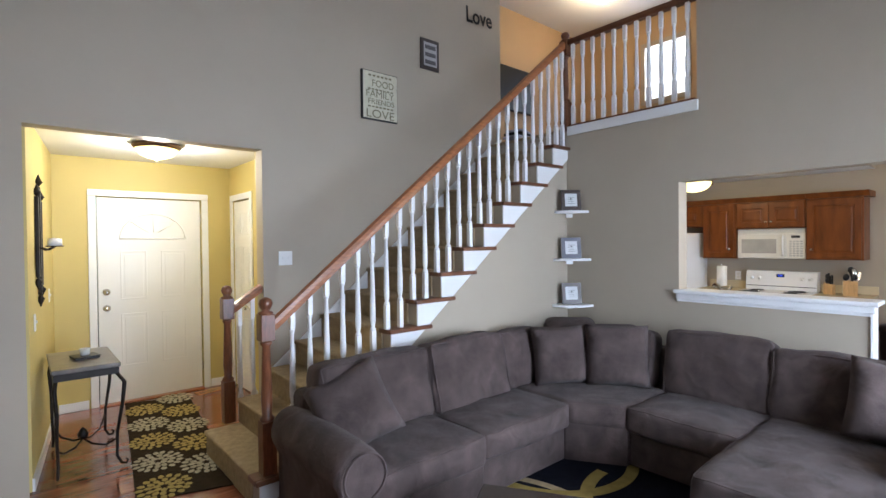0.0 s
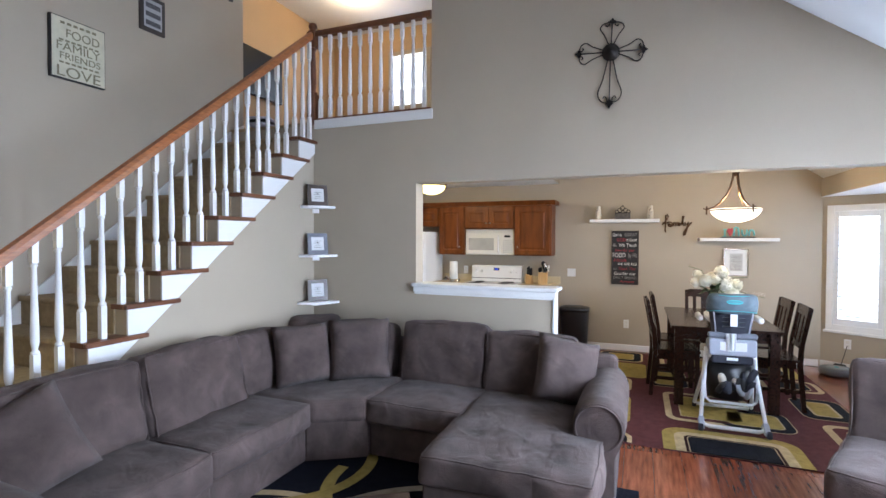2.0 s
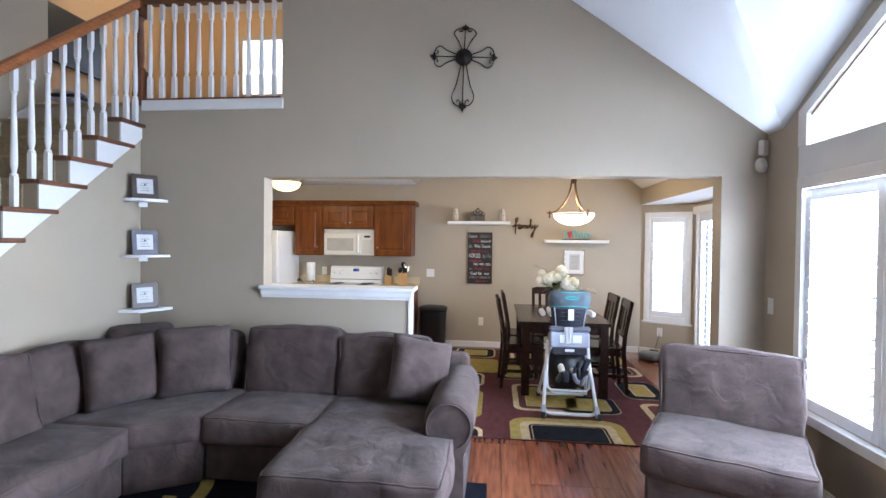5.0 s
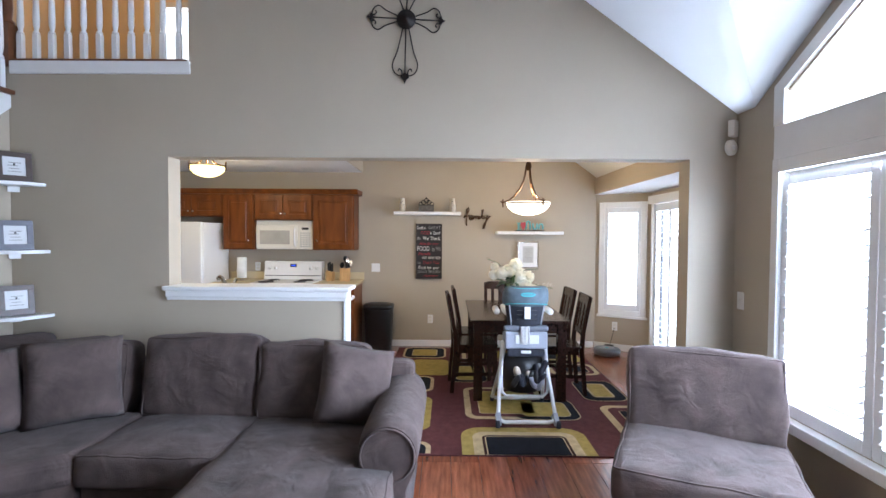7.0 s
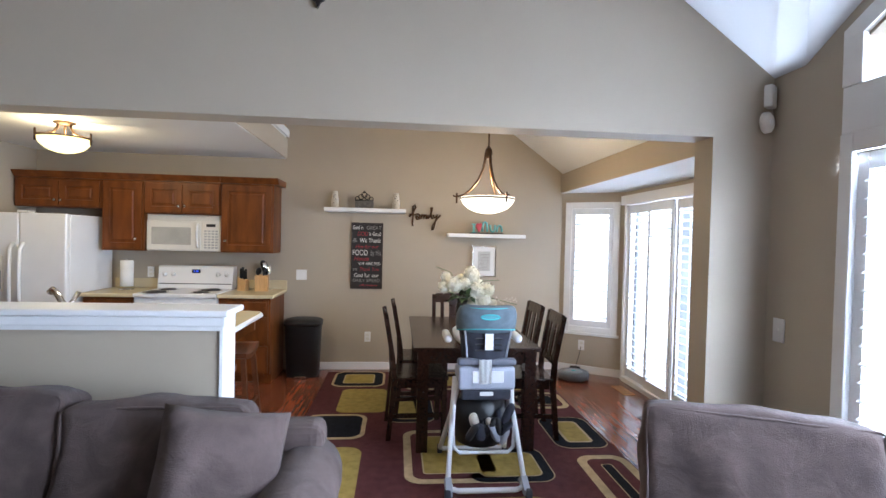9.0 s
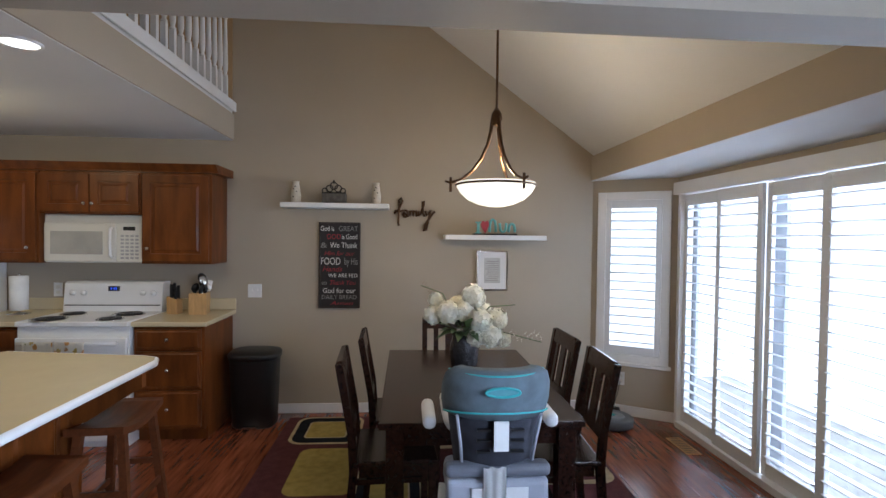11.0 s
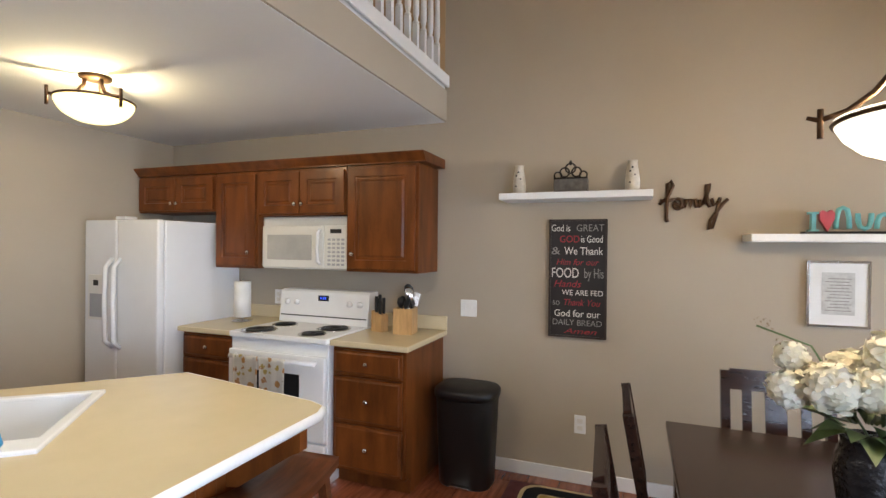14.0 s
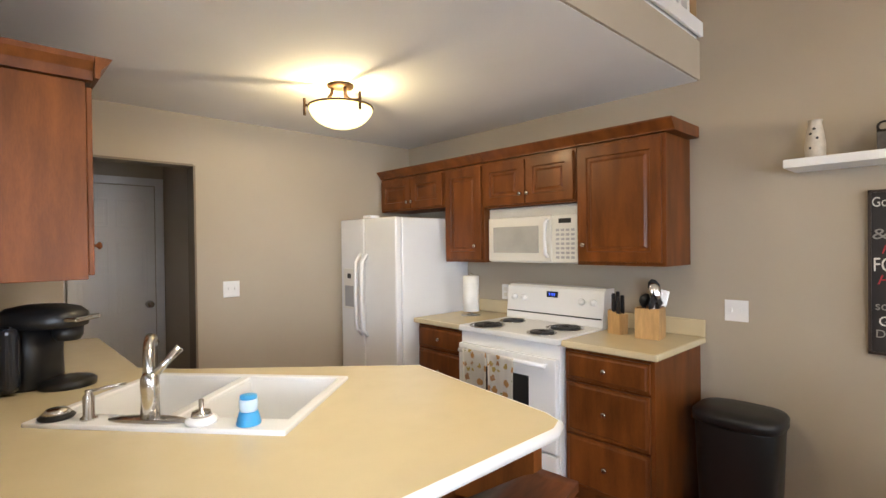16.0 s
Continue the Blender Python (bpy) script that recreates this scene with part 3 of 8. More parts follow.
railing(bm, (1.63, 4.38, 1.06), (1.874, 4.40, 1.22))
part("handrail", bm, M_OAK, stairs, "", w=True)
for k in range(1, 14):
    for f in (0.025, 0.143) if k < 13 else (0.025, 0.143, 0.243):
        x = nose(k) + f
        if 1.57 < x < N2[0] - 0.05:
            part("baluster", baluster(x, YB, k * RISE - 0.004, railz(x) - 0.028), M_TRIM, stairs, w=True)
for x in (1.70, 1.80):
    part("baluster", baluster(x, 4.40, RISE - 0.004, 1.02 + (x - 1.6) * 0.6), M_TRIM, stairs, w=True)

# loft balustrades
def balustrade(p, q, n, z, rail_z, name_group, skip_end=False):
    t = thing("balustrade", "white turned balusters under a dark stained rail on the loft edge", "railing", (*p, z), group=name_group, kind="structure")
    b = B()
    railing(b, (*p, rail_z), (*q, rail_z))
    part("handrail", b, M_TREAD, t, "dark stained handrail", w=True)
    b = B()
    dx, dy = (0.03, 0) if abs(q[0] - p[0]) < 0.1 else (0, 0.03)
    box(b, min(p[0], q[0]) - dx, max(p[0], q[0]) + dx, min(p[1], q[1]) - dy, max(p[1], q[1]) + dy, z - 0.002, z + 0.022, 0.005)
    part("base_rail", b, M_TREAD, t, w=True)
    for i in range(n):
        f = (i + 0.6) / n
        x, y = p[0] + (q[0] - p[0]) * f, p[1] + (q[1] - p[1]) * f
        part("baluster", baluster(x, y, z + 0.02, rail_z - 0.028), M_TRIM, t, w=True)
balustrade((4.53, 2.075), (4.53, 3.275), 11, Z2 + 0.004, 3.52, "loft railings")
balustrade((XP + PT + 0.01, 1.50), (XK - 0.01, 1.50), 27, Z2 + 0.0, 3.55, "loft railings")

# daylight outside
bm = B()
for v in ([(-4, -4.2, -0.19), (9.5, -4.2, -0.19), (9.5, -4.2, 7), (-4, -4.2, 7)], [(9.5, -4.2, -0.19), (9.5, 9, -0.19), (9.5, 9, 8), (9.5, -4.2, 8)]):
    bm.faces.new([bm.verts.new(c) for c in v])
structure("backdrop", bm, M_OUT, "bright overcast sky outside the windows", "sky")
bm = B()
box(bm, -40, 60, -60, -2.6, -0.3, -0.2)
structure("ground", bm, mat("patio_concrete", (0.55, 0.55, 0.53), 0.9, var=0.15, scale=3), "pale concrete patio outside", "ground")

# ---- sofa ----
sofa = thing("sectional_sofa", "large grey-brown microfibre sectional sofa with loose back cushions", "sofa", (3.2, 2.4, 0))
def sp(name, bm, label=""):
    return part(name, bm, M_SOFA, sofa, label, w=True)
# bases
bm = B(); box(bm, 1.66, 2.44, 2.42, 3.20, 0.03, 0.27, 0.02); sp("base", bm)
bm = B(); box(bm, 2.445, 3.28, 2.46, 3.20, 0.03, 0.27, 0.02); sp("base", bm)
bm = B(); prism(bm, [(3.285, 2.46), (3.50, 2.115), (4.42, 2.115), (4.42, 3.20), (3.285, 3.20)], 0.03, 0.29); sp("base", bm)
bm = B(); box(bm, 3.52, 4.42, 1.425, 2.11, 0.03, 0.27, 0.02); sp("base", bm)
bm = B(); box(bm, 2.87, 4.42, 0.56, 1.42, 0.03, 0.27, 0.02); sp("base", bm)
# seat cushions
def piped(w, d, h, m, r, wob, seed):
    # a corded seam round the upper edge, which follows the cushion's wrinkles
    hx, hy, hz = w / 2 - r * 0.28, d / 2 - r * 0.28, h / 2 - r * 0.28
    pts = []
    corner = [(-hx, -hy), (hx, -hy), (hx, hy), (-hx, hy)]
    for (ax, ay), (bx, by) in zip(corner, corner[1:] + corner[:1]):
        for i in range(18):
            f = 0.02 + 0.96 * i / 17
            p = Vector((ax + (bx - ax) * f, ay + (by - ay) * f, hz))
            k = noise.noise_vector(p * 5.0 + Vector((seed * 7.3, seed * 1.7, 0)))
            k2 = noise.noise_vector(p * 14.0 + Vector((seed * 3.1, 5, 0)))
            pts.append(m @ (p + k * wob + k2 * wob * 0.4 + Vector((0, 0, h / 2))))
    b = B()
    tube(b, pts, 0.0055, 6, True)
    return b
def seat(x0, x1, y0, y1, z0=0.265, h=0.17, seed=0):
    b = B()
    m = pose((x0 + x1) / 2, (y0 + y1) / 2, z0)
    cushion(b, x1 - x0, y1 - y0, h, m, 0.032, 0.024, 18, 0.014, seed)
    o = sp("seat_cushion", b)
    part("piping", piped(x1 - x0, y1 - y0, h, m, 0.032, 0.014, seed), M_SOFA, o, w=True)
seat(1.66, 2.45, 2.40, 3.02, seed=1)
seat(2.45, 3.29, 2.42, 3.02, seed=2)
seat(3.48, 4.12, 1.42, 2.12, seed=3)
seat(2.84, 4.12, 0.70, 1.43, seed=4, h=0.165)
seat(2.84, 3.42, 0.54, 0.86, seed=6, h=0.16)
bm = B()
pw = [(3.29, 2.43), (3.49, 2.10), (4.10, 2.11), (4.10, 3.03), (3.29, 3.03)]
vs = prism(bm, pw, 0.27, 0.44)
bmesh.ops.bevel(bm, geom=list(bm.edges), offset=0.05, segments=4, affect="EDGES", profile=0.5)
sp("seat_cushion", bm)
# frames of the back
bm = B(); box(bm, 1.62, 3.5, 3.08, 3.255, 0.03, 0.70, 0.05, 3); sp("back_frame", bm)
bm = B(); box(bm, 4.26, 4.45, 0.50, 3.0, 0.03, 0.70, 0.05, 3); sp("back_frame", bm)
bm = B(); prism(bm, [(3.5, 3.08), (4.26, 2.9), (4.45, 2.9), (4.45, 3.255), (3.5, 3.255)], 0.03, 0.70); sp("back_frame", bm)
# back cushions
def back(cx, cy, w, rz, h=0.46, t=0.22, tilt=12, z=0.40, seed=0):
    b = B()
    m = pose(cx, cy, z, 0, 0, rz) @ pose(0, 0, 0, -tilt, 0, 0)
    cushion(b, w, t, h, m, 0.040, 0.026, 20, 0.020, seed)
    o = sp("back_cushion", b)
    part("piping", piped(w, h, t, m @ pose(0, t / 2, h / 2, 90), 0.040, 0.012, seed + 3), M_SOFA, o, w=True)
back(2.06, 2.98, 0.78, 0, seed=11)
back(2.83, 2.96, 0.72, 0, h=0.47, seed=12)
back(3.50, 3.00, 0.60, -8, h=0.44, seed=13)
back(4.12, 2.52, 0.55, -84, h=0.44, seed=14)
back(4.13, 1.78, 0.70, -90, h=0.48, seed=15)
back(4.12, 1.10, 0.66, -90, h=0.44, t=0.24, seed=16)
# rolled arms
def arm(p, q, w, h, seed):
    # from the back end p to the front end q
    p, q = Vector((*p, 0)), Vector((*q, 0))
    d = (q - p).normalized()
    s = Vector((-d.y, d.x, 0))
    L = (q - p).length
    prof = []
    r = w / 2
    for i in range(15):
        a = -0.35 + (math.pi + 0.7) * i / 14
        prof.append((r * math.cos(a), h - r + r * math.sin(a)))
    prof = [(r * 0.62, 0.03), (r * 0.62, h - 2.0 * r)] + prof + [(-r * 0.62, h - 2.0 * r), (-r * 0.62, 0.03)]
    b = B()
    rings = []
    for k in range(9):
        f = k / 8
        sc = 1.0 if 0 < k < 8 else 0.94
        rings.append([b.verts.new(p + d * L * f + s * a * sc + Vector((0, 0, c if c < 0.1 else c - (1 - sc) * 0.2)) + noise.noise_vector(Vector((f * 3, a * 6, c * 6 + seed))) * 0.006) for a, c in prof])
    fs = [b.faces.new(rings[0][::-1]), b.faces.new(rings[-1])]
    for A, C in zip(rings, rings[1:]):
        for i in range(len(prof)):
            f = b.faces.new((A[i], A[(i + 1) % len(prof)], C[(i + 1) % len(prof)], C[i]))
            f.smooth = True
            fs.append(f)
    bmesh.ops.recalc_face_normals(b, faces=fs)
    o = sp("arm", b)
    c = q + d * 0.004
    b = B()
    tube(b, [c + s * (r * 0.86 * math.cos(2 * math.pi * i / 20)) + Vector((0, 0, h - r + r * 0.86 * math.sin(2 * math.pi * i / 20))) for i in range(20)], 0.006, 6, True)
    part("piping", b, M_SOFA, o, w=True)
arm((1.605, 3.22), (1.59, 2.36), 0.26, 0.61, 1)
arm((4.40, 0.57), (3.42, 0.57), 0.30, 0.63, 2)
# throw pillows lie on the sofa as things of their own
def throw(cx, cy, z, rz, tilt, s, t, seed, roll=0):
    b = B()
    pillow(b, s, t, None, 14, seed)
    o = part("throw_pillow", b, M_SOFA)
    o.matrix_world = pose(cx, cy, z, 0, 0, rz) @ pose(0, 0, 0, -tilt, roll, 0)
    tagged(o, "square grey-brown microfibre throw pillow on the sofa", "pillow", "sofa throw pillows")
throw(1.84, 2.72, 0.45, -22, 30, 0.45, 0.17, 1, -22)
throw(3.62, 2.72, 0.435, -30, 14, 0.46, 0.17, 2)
throw(3.88, 2.40, 0.435, -55, 14, 0.48, 0.18, 3)
throw(3.90, 0.83, 0.43, -62, 20, 0.46, 0.18, 4, 14)
throw(4.02, 2.86, 0.66, -45, 72, 0.50, 0.16, 5)

# ---- slipper chair ----
chair = thing("slipper_chair", "armless grey-brown microfibre slipper chair by the window", "chair", (3.675, -1.045, 0), -115)
# local: width along x, facing -y... the front looks to -y
bm = B(); box(bm, -0.38, 0.38, -0.44, 0.42, 0.03, 0.27, 0.02); part("base", bm, M_SOFA, chair)
bm = B(); cushion(bm, 0.80, 0.74, 0.18, pose(0, -0.10, 0.265), 0.035, 0.025, 16, 0.010, 21); cs = part("seat_cushion", bm, M_SOFA, chair)
part("piping", piped(0.80, 0.74, 0.18, pose(0, -0.10, 0.265), 0.035, 0.010, 21), M_SOFA, cs)
bm = B(); box(bm, -0.38, 0.38, 0.30, 0.44, 0.03, 0.72, 0.05, 3); part("back_frame", bm, M_SOFA, chair)
bm = B(); cushion(bm, 0.77, 0.22, 0.46, pose(0, 0.22, 0.41, -10), 0.034, 0.022, 18, 0.014, 22); cs = part("back_cushion", bm, M_SOFA, chair)
part("piping", piped(0.77, 0.46, 0.22, pose(0, 0.22, 0.41, -10) @ pose(0, 0.11, 0.23, 90), 0.034, 0.008, 23), M_SOFA, cs)

# ---- coffee table ----
ctab = thing("coffee_table", "low dark wooden coffee table on the rug", "table", (2.02, 1.52, 0), -58)
bm = B(); box(bm, -0.43, 0.43, -0.30, 0.30, 0.385, 0.42, 0.006); part("tabletop", bm, M_ESPRESSO, ctab)
bm = B(); box(bm, -0.39, 0.39, -0.26, 0.26, 0.32, 0.384); part("apron", bm, M_ESPRESSO, ctab)
for sx in (-1, 1):
    for sy in (-1, 1):
        bm = B(); box(bm, sx * 0.37 - 0.03, sx * 0.37 + 0.03, sy * 0.24 - 0.03, sy * 0.24 + 0.03, 0.01, 0.32); part("leg", bm, M_ESPRESSO, ctab)

# ---- dining table ----
dt = thing("dining_table", "espresso-stained rectangular wooden dining table", "table", (6.24, -0.375, 0))
bm = B(); box(bm, -0.69, 0.69, -0.45, 0.45, 0.725, 0.755, 0.004); part("tabletop", bm, M_ESPRESSO, dt)
bm = B(); box(bm, -0.62, 0.62, -0.39, 0.39, 0.63, 0.724); part("apron", bm, M_ESPRESSO, dt)
for sx in (-1, 1):
    for sy in (-1, 1):
        bm = B(); box(bm, sx * 0.62 - 0.04, sx * 0.62 + 0.04, sy * 0.38 - 0.04, sy * 0.38 + 0.04, 0.01, 0.724, 0.004); part("leg", bm, M_ESPRESSO, dt)

# ---- kitchen ----
def turned(bm, m):
    bmesh.ops.transform(bm, matrix=m, verts=bm.verts)
    return bm

def raised_door(w, h, t=0.02, flat=False):
    # a frame-and-panel door: face towards -x, width along y, standing on z = 0
    b = B()
    s = min(0.055, w * 0.22)
    box(b, -t, 0, -w / 2, w / 2, 0, h, 0.003)
    b.normal_update()
    face = max((f for f in b.faces if f.calc_center_median().x < -t * 0.98), key=lambda f: f.calc_area())
    steps = [(0.010, 0.0), (0.008, 0.005)] if flat else [(s, 0.0), (0.005, -0.010)]
    if not flat and h > 0.2:
        steps += [(0.016, 0.0), (0.014, 0.008)]
    for wide, deep in steps:
        bmesh.ops.inset_region(b, faces=[face], thickness=wide, depth=deep, use_even_offset=True)
    return b

def knob_mesh(b, x, y, z, r=0.014):
    lathe(b, [(0.005, 0), (0.005, 0.012), (r, 0.018), (r, 0.024), (r * 0.5, 0.029)], m=pose(x, y, z, 0, -90, 0), n=12)

def cabinet(name, label, y0, y1, z0, z1, xb, depth, doors, group, knobs, crown=False, toe=False):
    # face towards -x at xb - depth; doors: rows of (y0, y1, z0, z1)
    c = thing(name, label, "cabinet", (xb - depth / 2, (y0 + y1) / 2, z0), group=group)
    b = B()
    xf = xb - depth
    box(b, xf, xb - 0.003, y0 + 0.001, y1 - 0.001, z0 + (0.10 if toe else 0), z1, 0.002)
    if toe:
        box(b, xf + 0.07, xb - 0.003, y0 + 0.001, y1 - 0.001, z0, z0 + 0.10)
    part("body", b, M_CAB, c, w=True)
    for (a, bb, c0, c1), kn in zip(doors, knobs):
        d = raised_door(bb - a, c1 - c0, flat=toe)
        turned(d, pose(xf - 0.001, (a + bb) / 2, c0))
        door = part("door" if c1 - c0 > 0.32 else "drawer", d, M_CAB, c, w=True)
        if kn:
            k = B()
            knob_mesh(k, xf - 0.021, kn[0], kn[1])
            part("knob", k, M_CHROME, door, "brushed nickel knob", w=True)
    if crown:
        b = B()
        prism_xz(b, [(xf - 0.055, z1 + 0.068), (xf - 0.052, z1 + 0.058), (xf - 0.026, z1 + 0.03), (xf - 0.012, z1 + 0.012), (xf - 0.012, z1 + 0.004), (xb - 0.004, z1 + 0.004), (xb - 0.004, z1 + 0.068)], y0 - (0.05 if crown == 2 else 0.0), y1)
        part("crown_moulding", b, M_CAB, c, w=True)
    return c

UZ0, UZ1, UD, XKF = 1.315, 2.03, 0.335, XK
G = "kitchen wall cabinets"
cabinet("wall_cabinet", "cherry wall cabinet with raised-panel door beside the microwave", 1.50, 2.035, UZ0, UZ1, XKF, UD, [(1.52, 2.02, UZ0 + 0.02, UZ1 - 0.02)], G, [(1.975, UZ0 + 0.12)], 2)
cabinet("wall_cabinet", "short two-door cherry wall cabinet over the microwave", 2.037, 2.79, 1.70, UZ1, XKF, UD, [(2.05, 2.41, 1.715, UZ1 - 0.02), (2.42, 2.78, 1.715, UZ1 - 0.02)], G, [(2.385, 1.78), (2.445, 1.78)], 1)
cabinet("wall_cabinet", "narrow cherry wall cabinet beside the fridge", 2.792, 3.20, UZ0, UZ1, XKF, UD, [(2.81, 3.18, UZ0 + 0.02, UZ1 - 0.02)], G, [(2.86, UZ0 + 0.12)], 1)
cabinet("wall_cabinet", "short two-door cherry cabinet over the fridge", 3.202, 4.03, 1.74, UZ1, XKF, UD, [(3.22, 3.60, 1.755, UZ1 - 0.02), (3.61, 4.01, 1.755, UZ1 - 0.02)], G, [(3.575, 1.81), (3.635, 1.81)], 1)
G = "kitchen base cabinets"
XB = XK
cabinet("base_cabinet", "cherry base cabinet with three drawers beside the stove", 1.45, 1.955, 0, 0.87, XB, 0.60, [(1.47, 1.94, 0.70, 0.85), (1.47, 1.94, 0.41, 0.685), (1.47, 1.94, 0.12, 0.395)], G, [(1.705, 0.775), (1.705, 0.55), (1.705, 0.26)], toe=True)
cabinet("base_cabinet", "cherry base cabinet with drawers beside the fridge", 2.735, 3.22, 0, 0.87, XB, 0.60, [(2.75, 3.20, 0.70, 0.85), (2.75, 3.20, 0.41, 0.685), (2.75, 3.20, 0.12, 0.395)], G, [(2.975, 0.775), (2.975, 0.55), (2.975, 0.26)], toe=True)
for a, b_, lab in ((1.42, 1.957, "beige laminate worktop beside the stove"), (2.733, 3.235, "beige laminate worktop beside the fridge")):
    ct = thing("worktop", lab, "worktop", (7.5, (a + b_) / 2, 0.872), group="kitchen worktops")
    bm = B()
    box(bm, 7.19, XK - 0.003, a, b_, 0.872, 0.908, 0.008)
    part("slab", bm, M_COUNTER, ct, w=True)
    bm = B()
    box(bm, XK - 0.022, XK - 0.003, a, b_, 0.909, 1.005, 0.004)
    part("backsplash", bm, M_COUNTER, ct, w=True)

# stove
st = thing("stove", "white enamel electric range with coil burners", "stove", (7.5, 2.345, 0))
SY0, SY1, SX0 = 1.962, 2.728, 7.16
bm = B(); box(bm, SX0 + 0.03, XK - 0.02, SY0, SY1, 0.0, 0.875, 0.004); part("body", bm, M_WHITE, st, w=True)
bm = B(); box(bm, SX0, XK - 0.09, SY0 - 0.002, SY1 + 0.002, 0.877, 0.915, 0.010, 3); part("cooktop", bm, M_WHITE, st, w=True)
bm = B()
prism_xz(bm, [(7.66, 0.916), (XK - 0.02, 0.916), (XK - 0.02, 1.155), (7.715, 1.155), (7.69, 1.14)], SY0, SY1)
bp = part("control_panel", bm, M_WHITE, st, w=True)
bm = B(); box(bm, 7.665, 7.70, SY0 + 0.01, SY1 - 0.01, 0.962, 0.970); part("vent_slot", bm, M_BLACK, st, "black vent slot", w=True)
for y in (2.03, 2.115, 2.575, 2.66):
    bm = B(); lathe(bm, [(0.022, 0), (0.022, 0.010), (0.016, 0.024), (0.0, 0.026)], m=pose(7.679, y, 1.068, 0, -103, 0), n=14); part("knob", bm, M_WHITE, st, w=True)
bm = B(); box(bm, 7.674, 7.69, 2.30, 2.385, 1.080, 1.120); clockp = part("clock", bm, M_BLACK, st, "dark clock display", w=True)
bm = B()
for y in (2.318, 2.334, 2.356):
    box(bm, 7.672, 7.6742, y, y + 0.009, 1.092, 1.110)
part("digits", bm, mat_emit("blue_display", (0.05, 0.12, 0.9), 1.2), clockp, "blue lit digits", w=True)
for (x, y, r) in ((7.26, 2.56, 0.105), (7.27, 2.14, 0.08), (7.51, 2.55, 0.08), (7.50, 2.13, 0.105)):
    bm = B(); lathe(bm, [(r * 1.12, 0.0), (r * 1.12, 0.006), (r * 0.98, 0.003), (r * 0.4, 0.001)], (x, y, 0.9155), 20); br = part("burner", bm, M_CHROME, st, "chrome drip bowl", w=True)
    bm = B()
    pts = [(x + rr * math.cos(a), y + rr * math.sin(a), 0.924) for a, rr in [(i * 0.33, 0.018 + (r * 0.9 - 0.018) * i / 76) for i in range(77)]]
    tube(bm, pts, 0.0062, 6)
    part("coil", bm, M_BLACK, br, "black heating coil", w=True)
bm = B(); box(bm, SX0 - 0.005, SX0 + 0.029, SY0 + 0.004, SY1 - 0.004, 0.27, 0.80, 0.008); od = part("oven_door", bm, M_WHITE, st, w=True)
bm = B(); box(bm, SX0 - 0.008, SX0 - 0.004, SY0 + 0.19, SY1 - 0.16, 0.44, 0.68); part("window", bm, M_BLACK, od, "dark oven window", w=True)
bm = B(); bar(bm, (SX0 - 0.045, SY0 + 0.05, 0.765), (SX0 - 0.045, SY1 - 0.05, 0.765), 0.013)
for y in (SY0 + 0.07, SY1 - 0.07):
    bar(bm, (SX0 - 0.045, y, 0.765), (SX0, y, 0.765), 0.011)
part("handle", bm, M_WHITE, od, "white bar handle", w=True)
bm = B(); box(bm, SX0 - 0.003, SX0 + 0.029, SY0 + 0.004, SY1 - 0.004, 0.05, 0.255, 0.008); dr = part("drawer", bm, M_WHITE, st, w=True)
bm = B(); box(bm, SX0 - 0.018, SX0 - 0.004, SY0 + 0.2, SY1 - 0.2, 0.20, 0.225, 0.006); part("pull", bm, M_WHITE, dr, w=True)
# towels on the oven handle
def mat_leaves(name):
    m = mat(name, (0.82, 0.80, 0.75), 0.9, var=0.05, bump=0.3, bscale=300)
    nt = m.node_tree
    b = nt.nodes["Principled BSDF"]
    tc = nt.nodes.new("ShaderNodeTexCoord")
    v = nt.nodes.new("ShaderNodeTexVoronoi")
    v.inputs["Scale"].default_value = 17
    wn = nt.nodes.new("ShaderNodeTexNoise")
    wn.inputs["Scale"].default_value = 60
    nt.links.new(tc.outputs["Object"], wn.inputs["Vector"])
    wm = nt.nodes.new("ShaderNodeVectorMath")
    wm.operation = "MULTIPLY_ADD"
    wm.inputs[1].default_value = (0.03, 0.03, 0.03)
    nt.links.new(wn.outputs["Color"], wm.inputs[0])
    nt.links.new(tc.outputs["Object"], wm.inputs[2])
    nt.links.new(wm.outputs[0], v.inputs["Vector"])
    r = nt.nodes.new("ShaderNodeValToRGB")
    r.color_ramp.interpolation = "CONSTANT"
    r.color_ramp.elements[0].position, r.color_ramp.elements[0].color = 0, (0, 0, 0, 1)
    r.color_ramp.elements[1].position, r.color_ramp.elements[1].color = 0.36, (1, 1, 1, 1)
    nt.links.new(v.outputs["Distance"], r.inputs[0])
    c = nt.nodes.new("ShaderNodeValToRGB")
    c.color_ramp.interpolation = "CONSTANT"
    e = c.color_ramp.elements
    e[0].position, e[0].color = 0.0, (0.60, 0.33, 0.12, 1)
    e[1].position, e[1].color = 0.35, (0.55, 0.42, 0.14, 1)
    n3 = e.new(0.55); n3.color = (0.32, 0.34, 0.14, 1)
    n4 = e.new(0.8); n4.color = (0.50, 0.28, 0.14, 1)
    sx = nt.nodes.new("ShaderNodeSeparateColor")
    nt.links.new(v.outputs["Color"], sx.inputs[0])
    nt.links.new(sx.outputs[0], c.inputs[0])
    mx = nt.nodes.new("ShaderNodeMix")
    mx.data_type = "RGBA"
    nt.links.new(r.outputs[0], mx.inputs[0])
    nt.links.new(c.outputs[0], mx.inputs[6])
    old = b.inputs["Base Color"].links[0].from_socket
    nt.links.new(old, mx.inputs[7])
    nt.links.new(mx.outputs[2], b.inputs["Base Color"])
    return m
M_TOWEL = mat_leaves("leaf_print_cotton")
